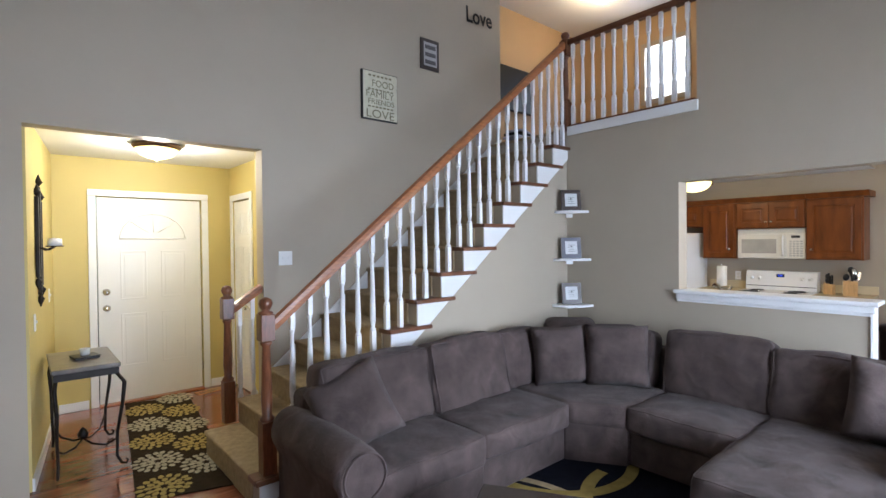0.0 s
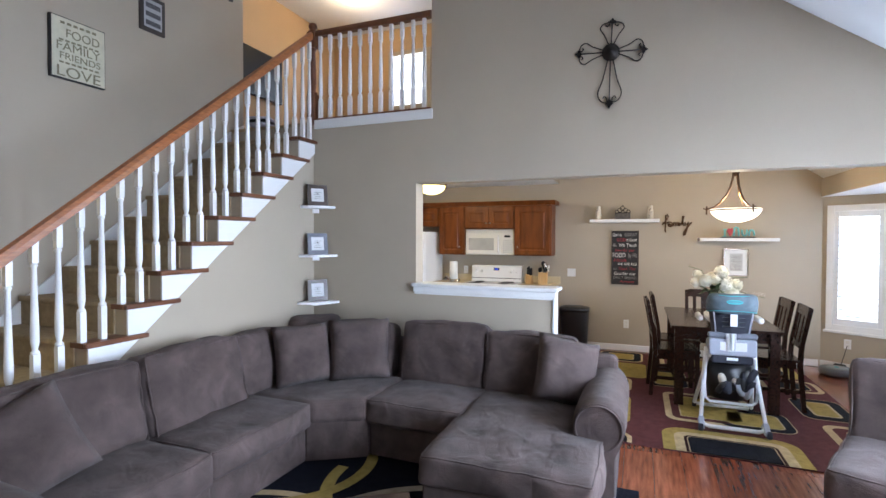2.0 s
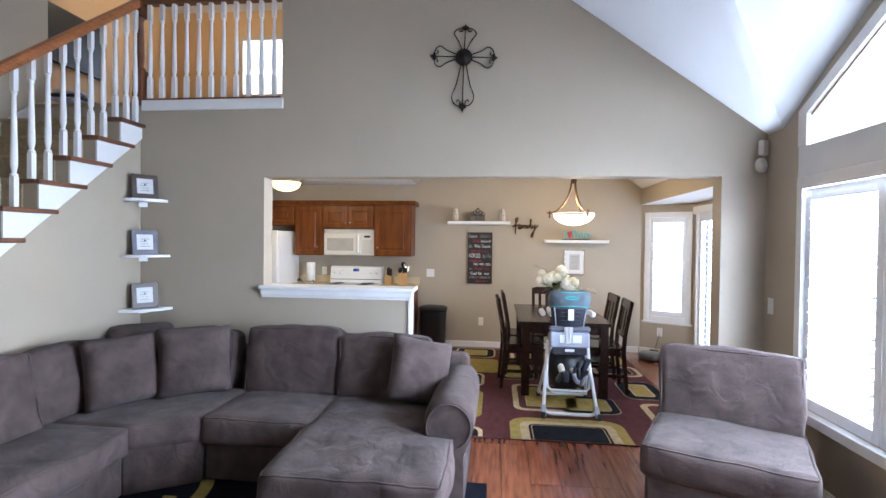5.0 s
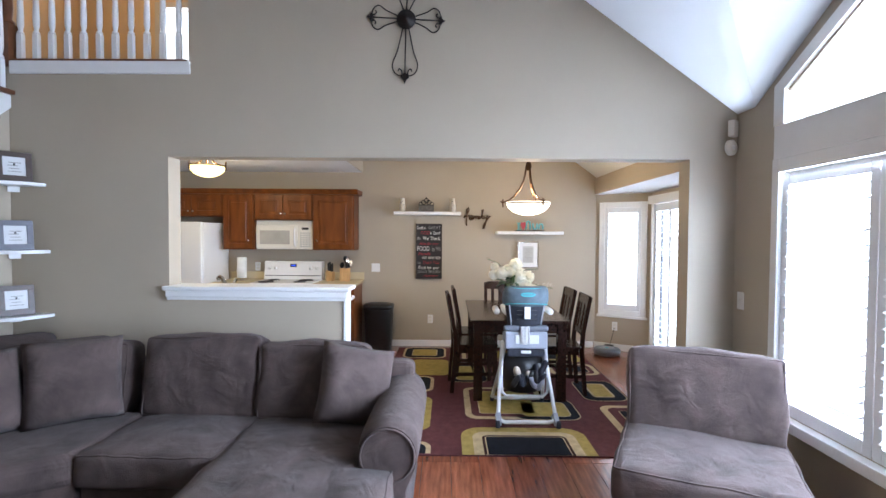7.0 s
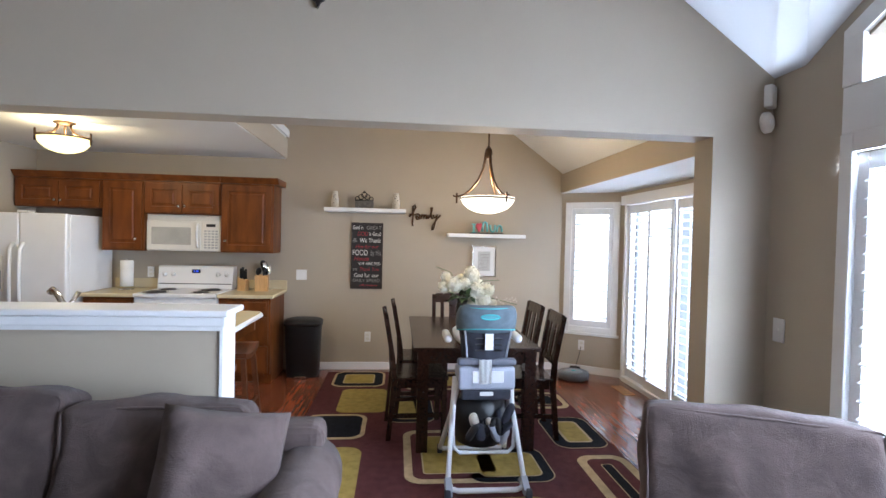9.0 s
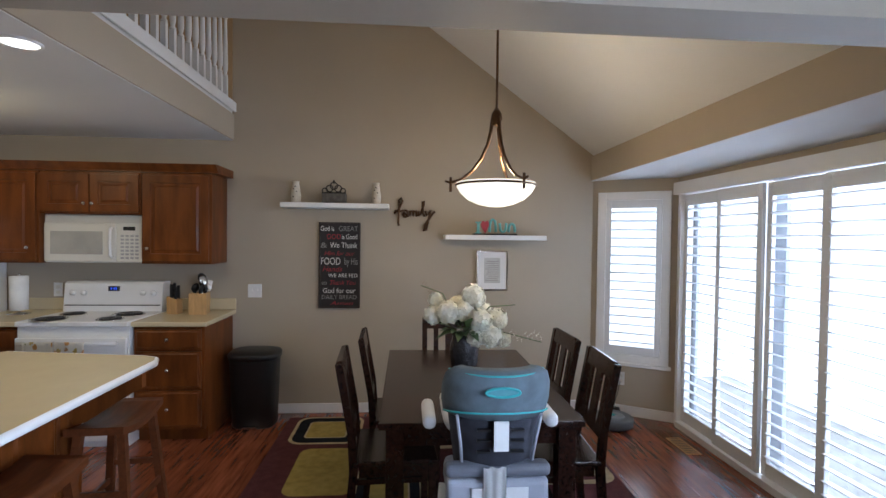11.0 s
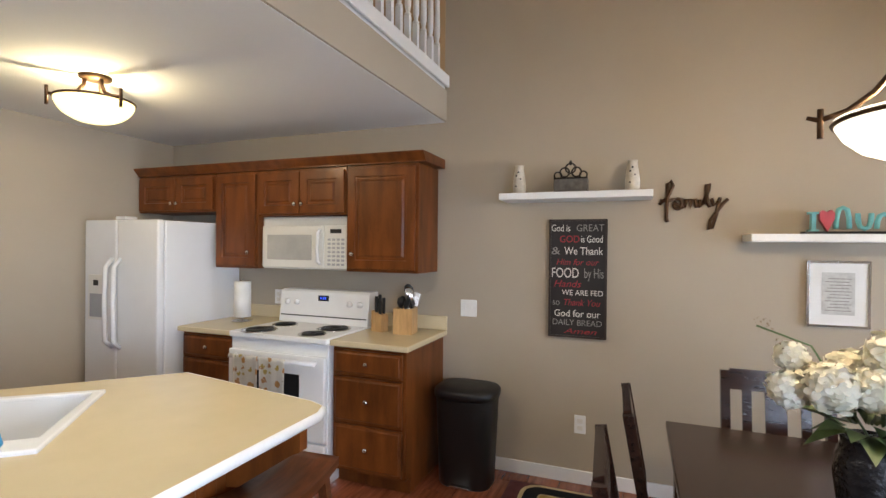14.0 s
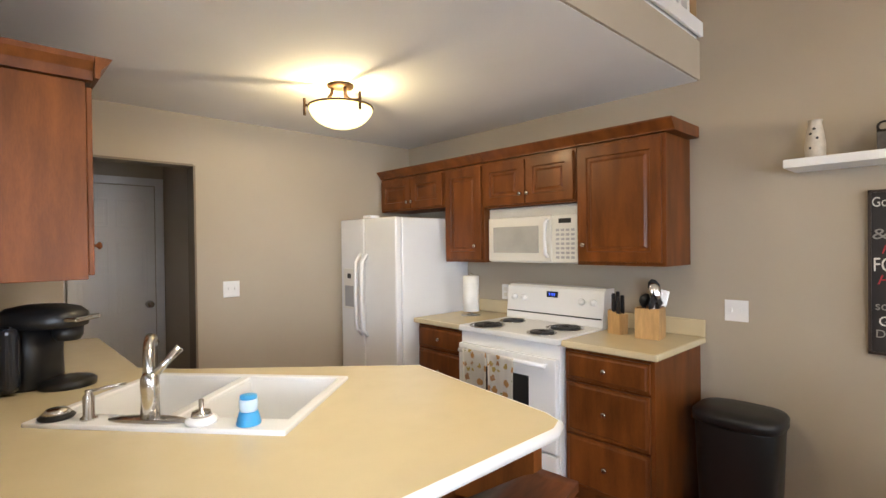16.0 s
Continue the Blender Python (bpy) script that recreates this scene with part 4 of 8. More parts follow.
def hanging(y0, y1, z0, z1, x, seed):
    b = B()
    n, k = 10, 10
    g = [[b.verts.new((x - 0.006 * math.sin(i * 1.3 + seed) - 0.010 * (1 - j / k) * math.sin(i * 0.8 + seed), y0 + (y1 - y0) * (i / n) * (1 - 0.04 * (1 - j / k)), z0 + (z1 - z0) * j / k)) for j in range(k + 1)] for i in range(n + 1)]
    for i in range(n):
        for j in range(k):
            b.faces.new((g[i][j], g[i + 1][j], g[i + 1][j + 1], g[i][j + 1])).smooth = True
    geo = bmesh.ops.solidify(b, geom=b.faces[:], thickness=0.006)
    return b
for y0, y1, z0, s in ((2.215, 2.415, 0.50, 1), (2.425, 2.63, 0.47, 2)):
    bm = hanging(y0, y1, z0, 0.782, SX0 - 0.062, s)
    solo("dish_towel", bm, M_TOWEL, "white dish towel with autumn leaf print on the oven handle", "towel", "dish towels", at=(SX0 - 0.06, (y0 + y1) / 2, z0))

# microwave
mw = thing("microwave", "off-white over-the-range microwave under the cabinet", "microwave", (7.64, 2.414, 1.315))
MX = 7.555
bm = B(); box(bm, MX, XK - 0.004, 2.055, 2.788, 1.318, 1.697, 0.006); part("body", bm, M_OFFW, mw, w=True)
bm = B(); box(bm, MX - 0.022, MX - 0.001, 2.245, 2.785, 1.325, 1.63, 0.010, 3); md = part("door", bm, M_OFFW, mw, w=True)
bm = B(); box(bm, MX - 0.026, MX - 0.021, 2.345, 2.735, 1.385, 1.565, 0.002); part("window", bm, mat("mw_window", (0.45, 0.44, 0.41), 0.25), md, "grey door window", w=True)
bm = B(); tube(bm, [(MX - 0.022, 2.275, 1.36), (MX - 0.05, 2.275, 1.38), (MX - 0.055, 2.275, 1.48), (MX - 0.05, 2.275, 1.58), (MX - 0.022, 2.275, 1.60)], 0.012, 8); part("handle", bm, M_WHITE, md, w=True)
bm = B(); box(bm, MX - 0.020, MX - 0.001, 2.045, 2.242, 1.325, 1.63, 0.006); mp_ = part("control_panel", bm, M_OFFW, mw, w=True)
bm = B(); box(bm, MX - 0.023, MX - 0.0195, 2.10, 2.19, 1.575, 1.605); part("display", bm, M_BLACK, mp_, "dark display", w=True)
M_BTN = mat("grey_button", (0.42, 0.42, 0.42), 0.5)
for r in range(7):
    for c in range(4):
        bm = B(); box(bm, MX - 0.022, MX - 0.0195, 2.075 + c * 0.037, 2.10 + c * 0.037, 1.35 + r * 0.029, 1.365 + r * 0.029); part("button", bm, M_BTN, mp_, w=True)
bm = B()
for i in range(5):
    box(bm, MX - 0.012, MX - 0.001, 2.05, 2.78, 1.638 + i * 0.011, 1.645 + i * 0.011)
part("vent_grille", bm, M_OFFW, mw, w=True)

# fridge
fr = thing("refrigerator", "white side-by-side refrigerator with ice dispenser", "refrigerator", (7.45, 3.68, 0))
FX = 7.06
bm = B(); box(bm, FX + 0.06, XK - 0.02, 3.265, 4.02, 0.02, 1.655, 0.008); part("body", bm, M_WHITE, fr, w=True)
for a, b_, hy in ((3.265, 3.675, 3.635), (3.681, 4.02, 3.72)):
    bm = B(); box(bm, FX, FX + 0.055, a, b_, 0.10, 1.66, 0.014, 3); d = part("door", bm, M_WHITE, fr, w=True)
    bm = B(); tube(bm, [(FX, hy, 0.74), (FX - 0.05, hy, 0.79), (FX - 0.058, hy, 1.05), (FX - 0.05, hy, 1.32), (FX, hy, 1.38)], 0.016, 8); part("handle", bm, M_WHITE, d, "curved white handle", w=True)
    if a > 3.6:
        bm = B(); box(bm, FX - 0.006, FX - 0.0005, 3.80, 3.97, 0.93, 1.26, 0.004); dp = part("dispenser", bm, M_OFFW, d, "ice and water dispenser", w=True)
        bm = B(); box(bm, FX - 0.008, FX - 0.0055, 3.82, 3.95, 0.95, 1.12); part("recess", bm, mat("dispenser_recess", (0.35, 0.35, 0.36), 0.5), dp, w=True)
        bm = B(); box(bm, FX - 0.009, FX - 0.0055, 3.86, 3.91, 1.18, 1.22); part("display", bm, M_BLACK, dp, w=True)
bm = B(); box(bm, FX + 0.01, FX + 0.10, 3.60, 3.70, 1.662, 1.685, 0.004); part("hinge_cover", bm, M_WHITE, fr, w=True)
bm = B(); box(bm, FX + 0.02, FX + 0.06, 3.27, 4.01, 0.02, 0.095); part("kick_plate", bm, M_OFFW, fr, w=True)

# corner counter with the peninsula
XI = XP + PT
PEN = [(XI + 0.002, 1.235), (6.06, 1.235), (6.125, 1.262), (6.155, 1.33), (6.275, 2.10), (5.50, 2.80), (5.36, 2.98), (5.36, 4.04), (XI + 0.002, 4.04)]
pen = thing("peninsula_worktop", "beige laminate peninsula worktop with rounded white edge", "worktop", (5.4, 2.0, 0.872))
SK = Matrix.LocRotScale((5.428, 2.250, 0), Euler((0, 0, radians(-49.5))), None)   # sink frame: x along its front edge
SW, SD = 0.84, 0.60
bm = B()
outer = [bm.verts.new((x, y, 0.908)) for x, y in PEN]
hole = [SK @ Vector((sx * (SW / 2 - 0.02), sy * (SD / 2 - 0.02), 0)) for sx, sy in ((-1, -1), (1, -1), (1, 1), (-1, 1))]
inner = [bm.verts.new((v.x, v.y, 0.908)) for v in hole]
eo = [bm.edges.new((outer[i], outer[(i + 1) % len(outer)])) for i in range(len(outer))]
ei = [bm.edges.new((inner[i], inner[(i + 1) % 4])) for i in range(4)]
bmesh.ops.triangle_fill(bm, edges=eo + ei, use_beauty=True)
ext = bmesh.ops.extrude_face_region(bm, geom=bm.faces[:])
bmesh.ops.translate(bm, vec=(0, 0, -0.036), verts=[v for v in ext["geom"] if isinstance(v, bmesh.types.BMVert)])
bmesh.ops.recalc_face_normals(bm, faces=bm.faces[:])
part("slab", bm, M_COUNTER, pen, w=True)
bm = B()
edge = [(XI + 0.03, 1.235), (6.06, 1.235), (6.125, 1.262), (6.155, 1.33), (6.275, 2.10)]
tube(bm, [(x, y, 0.890) for x, y in edge], 0.0185, 10)
part("edge_band", bm, M_TRIM, pen, "white rounded edge band", w=True)
# base under the worktop
pb = thing("peninsula_cabinet", "cherry panelled base of the kitchen peninsula", "cabinet", (5.4, 2.0, 0))
bm = B()
prism(bm, [(XI + 0.002, 1.60), (6.08, 1.60), (6.16, 2.13), (5.47, 2.745), (5.33, 2.95), (5.33, 4.04), (XI + 0.002, 4.04)], 0.10, 0.66)
box(bm, XI + 0.002, 6.08, 1.60, 1.62, 0.66, 0.8715)
prism(bm, [(6.08, 1.60), (6.16, 2.13), (6.14, 2.12), (6.06, 1.62)], 0.66, 0.8715)
prism(bm, [(6.16, 2.13), (5.47, 2.745), (5.46, 2.733), (6.145, 2.122)], 0.66, 0.8715)
prism(bm, [(5.47, 2.745), (5.33, 2.95), (5.315, 2.94), (5.455, 2.737)], 0.66, 0.8715)
box(bm, 5.31, 5.33, 2.95, 4.04, 0.66, 0.8715)
prism(bm, [(XI + 0.002, 1.66), (6.02, 1.66), (6.09, 2.10), (5.40, 2.69), (5.25, 2.93), (5.25, 4.04), (XI + 0.002, 4.04)], 0.0, 0.0995)
part("body", bm, M_CAB, pb, w=True)
for x in (4.75, 5.20, 5.65):
    bm = raised_door(0.40, 0.68)
    turned(bm, pose(x + 0.1, 1.599, 0.14, 0, 0, 90))
    part("panel", bm, M_CAB, pb, w=True)
for x in (5.0, 6.03):
    bm = B()
    prism_yz(bm, [(1.27, 0.868), (1.598, 0.868), (1.598, 0.60), (1.54, 0.61), (1.31, 0.76), (1.27, 0.78)], x - 0.02, x + 0.02)
    part("bracket", bm, M_CAB, pb, w=True)

# sink
sk = thing("double_sink", "white double-bowl kitchen sink set across the corner", "sink", (5.428, 2.250, 0.908), -49.5)
bm = B()
w2, d2 = SW / 2, SD / 2
box(bm, -w2, w2, -d2, -d2 + 0.10, -0.004, 0.014, 0.006, 3)
box(bm, -w2, w2, d2 - 0.035, d2, -0.004, 0.014, 0.006, 3)
box(bm, -w2, -w2 + 0.035, -d2 + 0.09, d2 - 0.03, -0.004, 0.014, 0.006, 3)
box(bm, w2 - 0.035, w2, -d2 + 0.09, d2 - 0.03, -0.004, 0.014, 0.006, 3)
box(bm, -0.02, 0.02, -d2 + 0.09, d2 - 0.03, -0.02, 0.010, 0.006, 3)
part("rim", bm, M_WHITE, sk)
for x0, x1 in ((-w2 + 0.03, -0.018), (0.018, w2 - 0.03)):
    bm = B()
    y0, y1, z0 = -d2 + 0.095, d2 - 0.032, -0.19
    t = 0.006
    box(bm, x0, x1, y0, y1, z0 - t, z0)
    box(bm, x0, x0 + t, y0, y1, z0, 0.0)
    box(bm, x1 - t, x1, y0, y1, z0, 0.0)
    box(bm, x0 + t, x1 - t, y0, y0 + t, z0, 0.0)
    box(bm, x0 + t, x1 - t, y1 - t, y1, z0, 0.0)
    bowl = part("bowl", bm, M_WHITE, sk)
    bm = B(); lathe(bm, [(0.045, 0), (0.045, 0.003), (0.02, 0.001)], ((x0 + x1) / 2, (y0 + y1) / 2, z0), 16); part("drain", bm, M_CHROME, bowl)
fy = -d2 + 0.05
fa = thing("kitchen_faucet", "brushed nickel single-lever kitchen faucet on the sink deck", "faucet", tuple(SK @ Vector((-0.03, fy, 0.922))), -49.5)
bm = B()
lathe(bm, [(0.14, 0), (0.14, 0.004), (0.10, 0.012), (0.03, 0.016)], n=28, m=Matrix.Diagonal((1, 0.22, 1, 1)))
part("base_plate", bm, M_CHROME, fa)
bm = B()
lathe(bm, [(0.027, 0.01), (0.025, 0.08), (0.027, 0.10), (0.026, 0.13), (0.018, 0.148)], n=16)
part("body", bm, M_CHROME, fa)
bm = B(); tube(bm, [(0, 0, 0.12), (-0.022, 0.025, 0.18), (-0.040, 0.05, 0.222), (-0.052, 0.075, 0.236), (-0.060, 0.095, 0.218)], [0.02, 0.017, 0.016, 0.018, 0.019], 10); part("spout", bm, M_CHROME, fa)
bm = B(); tube(bm, [(0.004, 0.0, 0.13), (0.035, 0.02, 0.17), (0.068, 0.045, 0.215)], [0.016, 0.011, 0.014], 10); part("lever", bm, M_CHROME, fa)
sd = thing("soap_dispenser", "brushed nickel soap dispenser on the sink deck", "soap dispenser", tuple(SK @ Vector((-0.235, fy, 0.922))), -49.5)
bm = B(); lathe(bm, [(0.024, 0), (0.024, 0.006), (0.016, 0.012), (0.016, 0.07), (0.010, 0.078), (0.010, 0.09)], n=14); part("body", bm, M_CHROME, sd)
bm = B(); tube(bm, [(0, 0, 0.086), (0.04, 0.02, 0.092), (0.09, 0.045, 0.10)], 0.005, 8); part("nozzle", bm, M_CHROME, sd)
at = tuple(SK @ Vector((-0.345, fy, 0.922)))
sc = thing("sink_strainer", "chrome and black sink strainer on the sink deck", "strainer", at)
bm = B(); lathe(bm, [(0.046, 0), (0.050, 0.008), (0.040, 0.016)], n=18); part("rim", bm, M_BLACK, sc)
bm = B(); lathe(bm, [(0.040, 0.0165), (0.026, 0.030), (0.010, 0.033)], n=18); part("cap", bm, M_CHROME, sc)
at = tuple(SK @ Vector((0.135, fy, 0.922)))
ss = thing("sink_stopper", "white and chrome sink stopper standing on the deck", "stopper", at)
bm = B(); lathe(bm, [(0.045, 0), (0.046, 0.012), (0.030, 0.02)], n=18); part("seal", bm, M_WHITE, ss)
bm = B(); lathe(bm, [(0.030, 0.0205), (0.026, 0.034), (0.007, 0.036), (0.007, 0.07), (0.0, 0.072)], n=14); part("knob", bm, M_CHROME, ss)
at = tuple(SK @ Vector((0.285, fy, 0.922)))
db = thing("dish_brush", "clear and blue palm dish brush by the sink", "brush", at)
M_BLUE = mat("blue_plastic", (0.05, 0.32, 0.62), 0.35)
bm = B(); lathe(bm, [(0.034, 0), (0.036, 0.004), (0.028, 0.036), (0.025, 0.040)], n=22); part("bristles", bm, M_BLUE, db, "blue bristles")
bm = B(); lathe(bm, [(0.025, 0.0405), (0.027, 0.055), (0.027, 0.072), (0.024, 0.076)], n=18); part("handle", bm, mat("clear_plastic", (0.55, 0.68, 0.78), 0.15), db)
bm = B(); lathe(bm, [(0.025, 0.0765), (0.024, 0.086), (0.012, 0.089)], n=18); part("cap", bm, M_BLUE, db)

# wall cabinet on the other side of the pass-through wall
cb = thing("corner_wall_cabinet", "cherry wall cabinet beside the pass-through", "cabinet", (4.9, 2.9, 1.31))
bm = B(); box(bm, XI + 0.002, 5.13, 2.56, 3.9, 1.338, 2.045, 0.003); part("body", bm, M_CAB, cb, w=True)
bm = B(); box(bm, 5.131, 5.15, 2.57, 2.98, 1.353, 2.03, 0.004); d = part("door", bm, M_CAB, cb, w=True)
bm = B(); lathe(bm, [(0.005, 0), (0.005, 0.012), (0.014, 0.018), (0.014, 0.024), (0.007, 0.029)], m=pose(5.151, 2.62, 1.46, 0, 90, 0), n=12); part("knob", bm, M_CAB, d, w=True)
bm = B(); prism_yz(bm, [(2.505, 2.125), (2.512, 2.108), (2.535, 2.08), (2.546, 2.049), (3.9, 2.049), (3.9, 2.125)], XI + 0.002, 5.15)
prism_xz(bm, [(5.205, 2.125), (5.195, 2.108), (5.17, 2.08), (5.164, 2.049), (5.151, 2.049), (5.151, 2.125)], 2.505, 3.9)
part("crown_moulding", bm, M_CAB, cb, w=True)

# coffee maker
def oval(b, rings, n=28, p=3.2):
    R = []
    for hw, hd_, z in rings:
        ring = []
        for i in range(n):
            a = 2 * math.pi * i / n
            c, s = math.cos(a), math.sin(a)
            ring.append(b.verts.new((math.copysign(abs(c) ** (2 / p), c) * hd_, math.copysign(abs(s) ** (2 / p), s) * hw, z)))
        R.append(ring)
    for A, C in zip(R, R[1:]):
        for i in range(n):
            b.faces.new((A[i], A[(i + 1) % n], C[(i + 1) % n], C[i])).smooth = True
    b.faces.new(R[0][::-1])
    b.faces.new(R[-1])
cm = thing("coffee_maker", "black single-cup coffee maker with clear tank on the worktop", "coffee maker", (5.02, 2.92, 0.908), 47)
M_TANK = mat("smoked_tank", (0.02, 0.022, 0.028), 0.08)
bm = B(); oval(bm, [(0.088, 0.10, 0.0), (0.094, 0.105, 0.012), (0.092, 0.10, 0.12), (0.098, 0.105, 0.235)]); turned(bm, pose(0, 0.05, 0)); part("body", bm, M_BLACK, cm)
bm = B(); oval(bm, [(0.150, 0.105, 0.2355), (0.158, 0.108, 0.262), (0.152, 0.104, 0.288), (0.125, 0.088, 0.310), (0.07, 0.055, 0.322), (0.01, 0.01, 0.325)], p=2.6); turned(bm, pose(0, -0.008, 0)); hd = part("head", bm, M_BLACK, cm)
bm = B(); lathe(bm, [(0.002, 0.180), (0.040, 0.182), (0.050, 0.20), (0.052, 0.235)], (0, -0.105, 0), 20); part("spout", bm, M_BLACK, hd)
bm = B(); box(bm, -0.07, 0.07, -0.190, -0.10, 0.258, 0.276, 0.007, 3); part("handle", bm, M_CHROME, hd, "silver handle")
bm = B(); lathe(bm, [(0.095, 0), (0.097, 0.02), (0.085, 0.03)], (0, -0.10, 0), 24); part("drip_tray", bm, M_BLACK, cm)
bm = B(); box(bm, -0.172, -0.108, -0.02, 0.12, 0.01, 0.255, 0.025, 4); part("water_tank", bm, M_TANK, cm, "clear smoked water tank")

# paper towels, knife block, utensils
pz = 0.9085
pp = thing("paper_towel_holder", "roll of white paper towels on a chrome stand", "paper towels", (7.55, 2.98, pz))
bm = B(); lathe(bm, [(0.075, 0), (0.075, 0.008), (0.02, 0.014), (0.006, 0.016), (0.006, 0.31), (0.012, 0.32)], n=20); part("stand", bm, M_CHROME, pp)
bm = B(); lathe(bm, [(0.012, 0.035), (0.060, 0.035), (0.0605, 0.30), (0.012, 0.30)], n=26); part("paper_roll", bm, mat("paper", (0.82, 0.82, 0.80), 0.9, bump=0.2, bscale=150), pp)
M_MAPLE = mat("light_wood", (0.50, 0.30, 0.12), 0.5, var=0.2, scale=12, stretch=(4, 4, 0.8))
kb = thing("knife_block", "light wooden knife block with black-handled knives", "knife block", (7.60, 1.83, pz), -15)
bm = B(); prism_yz(bm, [(-0.045, 0), (0.045, 0), (0.045, 0.14), (-0.045, 0.115)], -0.035, 0.035); part("block", bm, M_MAPLE, kb)
for i, (x, y, h) in enumerate(((-0.018, -0.02, 0.09), (0.018, -0.02, 0.10), (-0.018, 0.015, 0.11), (0.018, 0.015, 0.12), (0, 0.03, 0.10))):
    bm = B(); box(bm, x - 0.008, x + 0.008, y - 0.011, y + 0.011, 0.118 + 0.01 * (y > 0), 0.128 + h, 0.005); part("knife_handle", bm, M_BLACK, kb)
ub = thing("utensil_holder", "square wooden holder full of cooking utensils", "utensil holder", (7.60, 1.635, pz), 8)
bm = B()
for a in ((-0.065, 0.065, -0.065, -0.055), (-0.065, 0.065, 0.055, 0.065), (-0.065, -0.055, -0.055, 0.055), (0.055, 0.065, -0.055, 0.055)):
    box(bm, *a, 0, 0.17)
box(bm, -0.055, 0.055, -0.055, 0.055, 0, 0.01)
part("box", bm, M_MAPLE, ub)
rnd = random.Random(5)
for i in range(9):
    a = rnd.uniform(0, 6.28)
    dx, dy = 0.06 * math.cos(a), 0.06 * math.sin(a)
    h = rnd.uniform(0.22, 0.31)
    bm = B()
    tube(bm, [(dx * 0.3, dy * 0.3, 0.02), (dx * 0.9, dy * 0.9, h - 0.05)], 0.006, 6)
    m = pose(dx, dy, h - 0.02, rnd.uniform(-20, 20), rnd.uniform(-20, 20), rnd.uniform(0, 180))
    if i % 3 == 0:
        lathe(bm, [(0.004, -0.045), (0.028, -0.02), (0.034, 0.01), (0.022, 0.04), (0.004, 0.05)], n=12, m=m @ Matrix.Diagonal((1, 0.25, 1, 1)))
    elif i % 3 == 1:
        box(bm, -0.03, 0.03, -0.003, 0.003, -0.03, 0.06, 0.0025, m=m)
    else:
        lathe(bm, [(0.006, -0.04), (0.03, -0.01), (0.032, 0.02), (0.01, 0.045)], n=10, m=m)
    part("utensil", bm, M_BLACK if i % 4 else M_CHROME, ub)

# trash can
tc_ = thing("trash_can", "black plastic step-on trash can against the wall", "trash can", (7.60, 1.19, 0))
bm = B(); oval(bm, [(0.165, 0.13, 0.0), (0.17, 0.135, 0.01), (0.190, 0.160, 0.54), (0.190, 0.160, 0.55)]); part("body", bm, M_BLACK, tc_)
bm = B(); oval(bm, [(0.200, 0.170, 0.551), (0.202, 0.172, 0.59), (0.190, 0.160, 0.606), (0.13, 0.11, 0.620), (0.03, 0.03, 0.623)]); part("lid", bm, M_BLACK, tc_)
bm = B(); box(bm, -0.165, -0.13, -0.06, 0.06, 0.01, 0.03, 0.006); part("pedal", bm, M_CHROME, tc_, "steel foot pedal")

# saddle stools
M_STOOL = mat("stool_wood", (0.12, 0.036, 0.012), 0.35, var=0.35, scale=9, stretch=(1, 5, 5))
def stool(x, y, rz):
    s = thing("saddle_stool", "brown wooden saddle-seat stool at the peninsula", "stool", (x, y, 0), rz, group="peninsula stools")
    b = B()
    n = 12
    top, bot = [], []
    for i in range(n + 1):
        u = -1 + 2 * i / n
        z = 0.60 + 0.035 * u * u
        top.append([b.verts.new((u * 0.225, sy * 0.13, z)) for sy in (-1, -0.33, 0.33, 1)])
        bot.append([b.verts.new((u * 0.225, sy * 0.13, z - 0.035)) for sy in (-1, -0.33, 0.33, 1)])
    for i in range(n):
        for j in range(3):
            b.faces.new((top[i][j], top[i + 1][j], top[i + 1][j + 1], top[i][j + 1])).smooth = True
            b.faces.new((bot[i][j + 1], bot[i + 1][j + 1], bot[i + 1][j], bot[i][j]))
        b.faces.new((bot[i][0], bot[i + 1][0], top[i + 1][0], top[i][0]))
        b.faces.new((top[i][3], top[i + 1][3], bot[i + 1][3], bot[i][3]))
    for i in (0, n):
        for j in range(3):
            q = (top[i][j], top[i][j + 1], bot[i][j + 1], bot[i][j])
            b.faces.new(q if i == 0 else q[::-1])
    part("seat", b, M_STOOL, s)
    for sx in (-1, 1):
        for sy in (-1, 1):
            b = B()
            vs = prism(b, [(-0.018, -0.018), (0.018, -0.018), (0.018, 0.018), (-0.018, 0.018)], 0, 0.585)
            for v in b.verts:
                f = v.co.z / 0.585
                v.co.x += sx * (0.21 - 0.05 * f)
                v.co.y += sy * (0.145 - 0.05 * f)
            part("leg", b, M_STOOL, s)
    for z, sx, sy in ((0.20, 0, 1), (0.20, 0, -1), (0.30, 1, 0), (0.30, -1, 0)):
        b = B()
        f = z / 0.585
        if sx == 0:
            box(b, -0.21 + 0.05 * f, 0.21 - 0.05 * f, sy * (0.145 - 0.05 * f) - 0.009, sy * (0.145 - 0.05 * f) + 0.009, z - 0.014, z + 0.014)
        else:
            box(b, sx * (0.21 - 0.05 * f) - 0.009, sx * (0.21 - 0.05 * f) + 0.009, -0.145 + 0.05 * f, 0.145 - 0.05 * f, z - 0.014, z + 0.014)
        part("stretcher", b, M_STOOL, s)
stool(6.09, 1.43, 4)
stool(5.36, 1.40, -3)

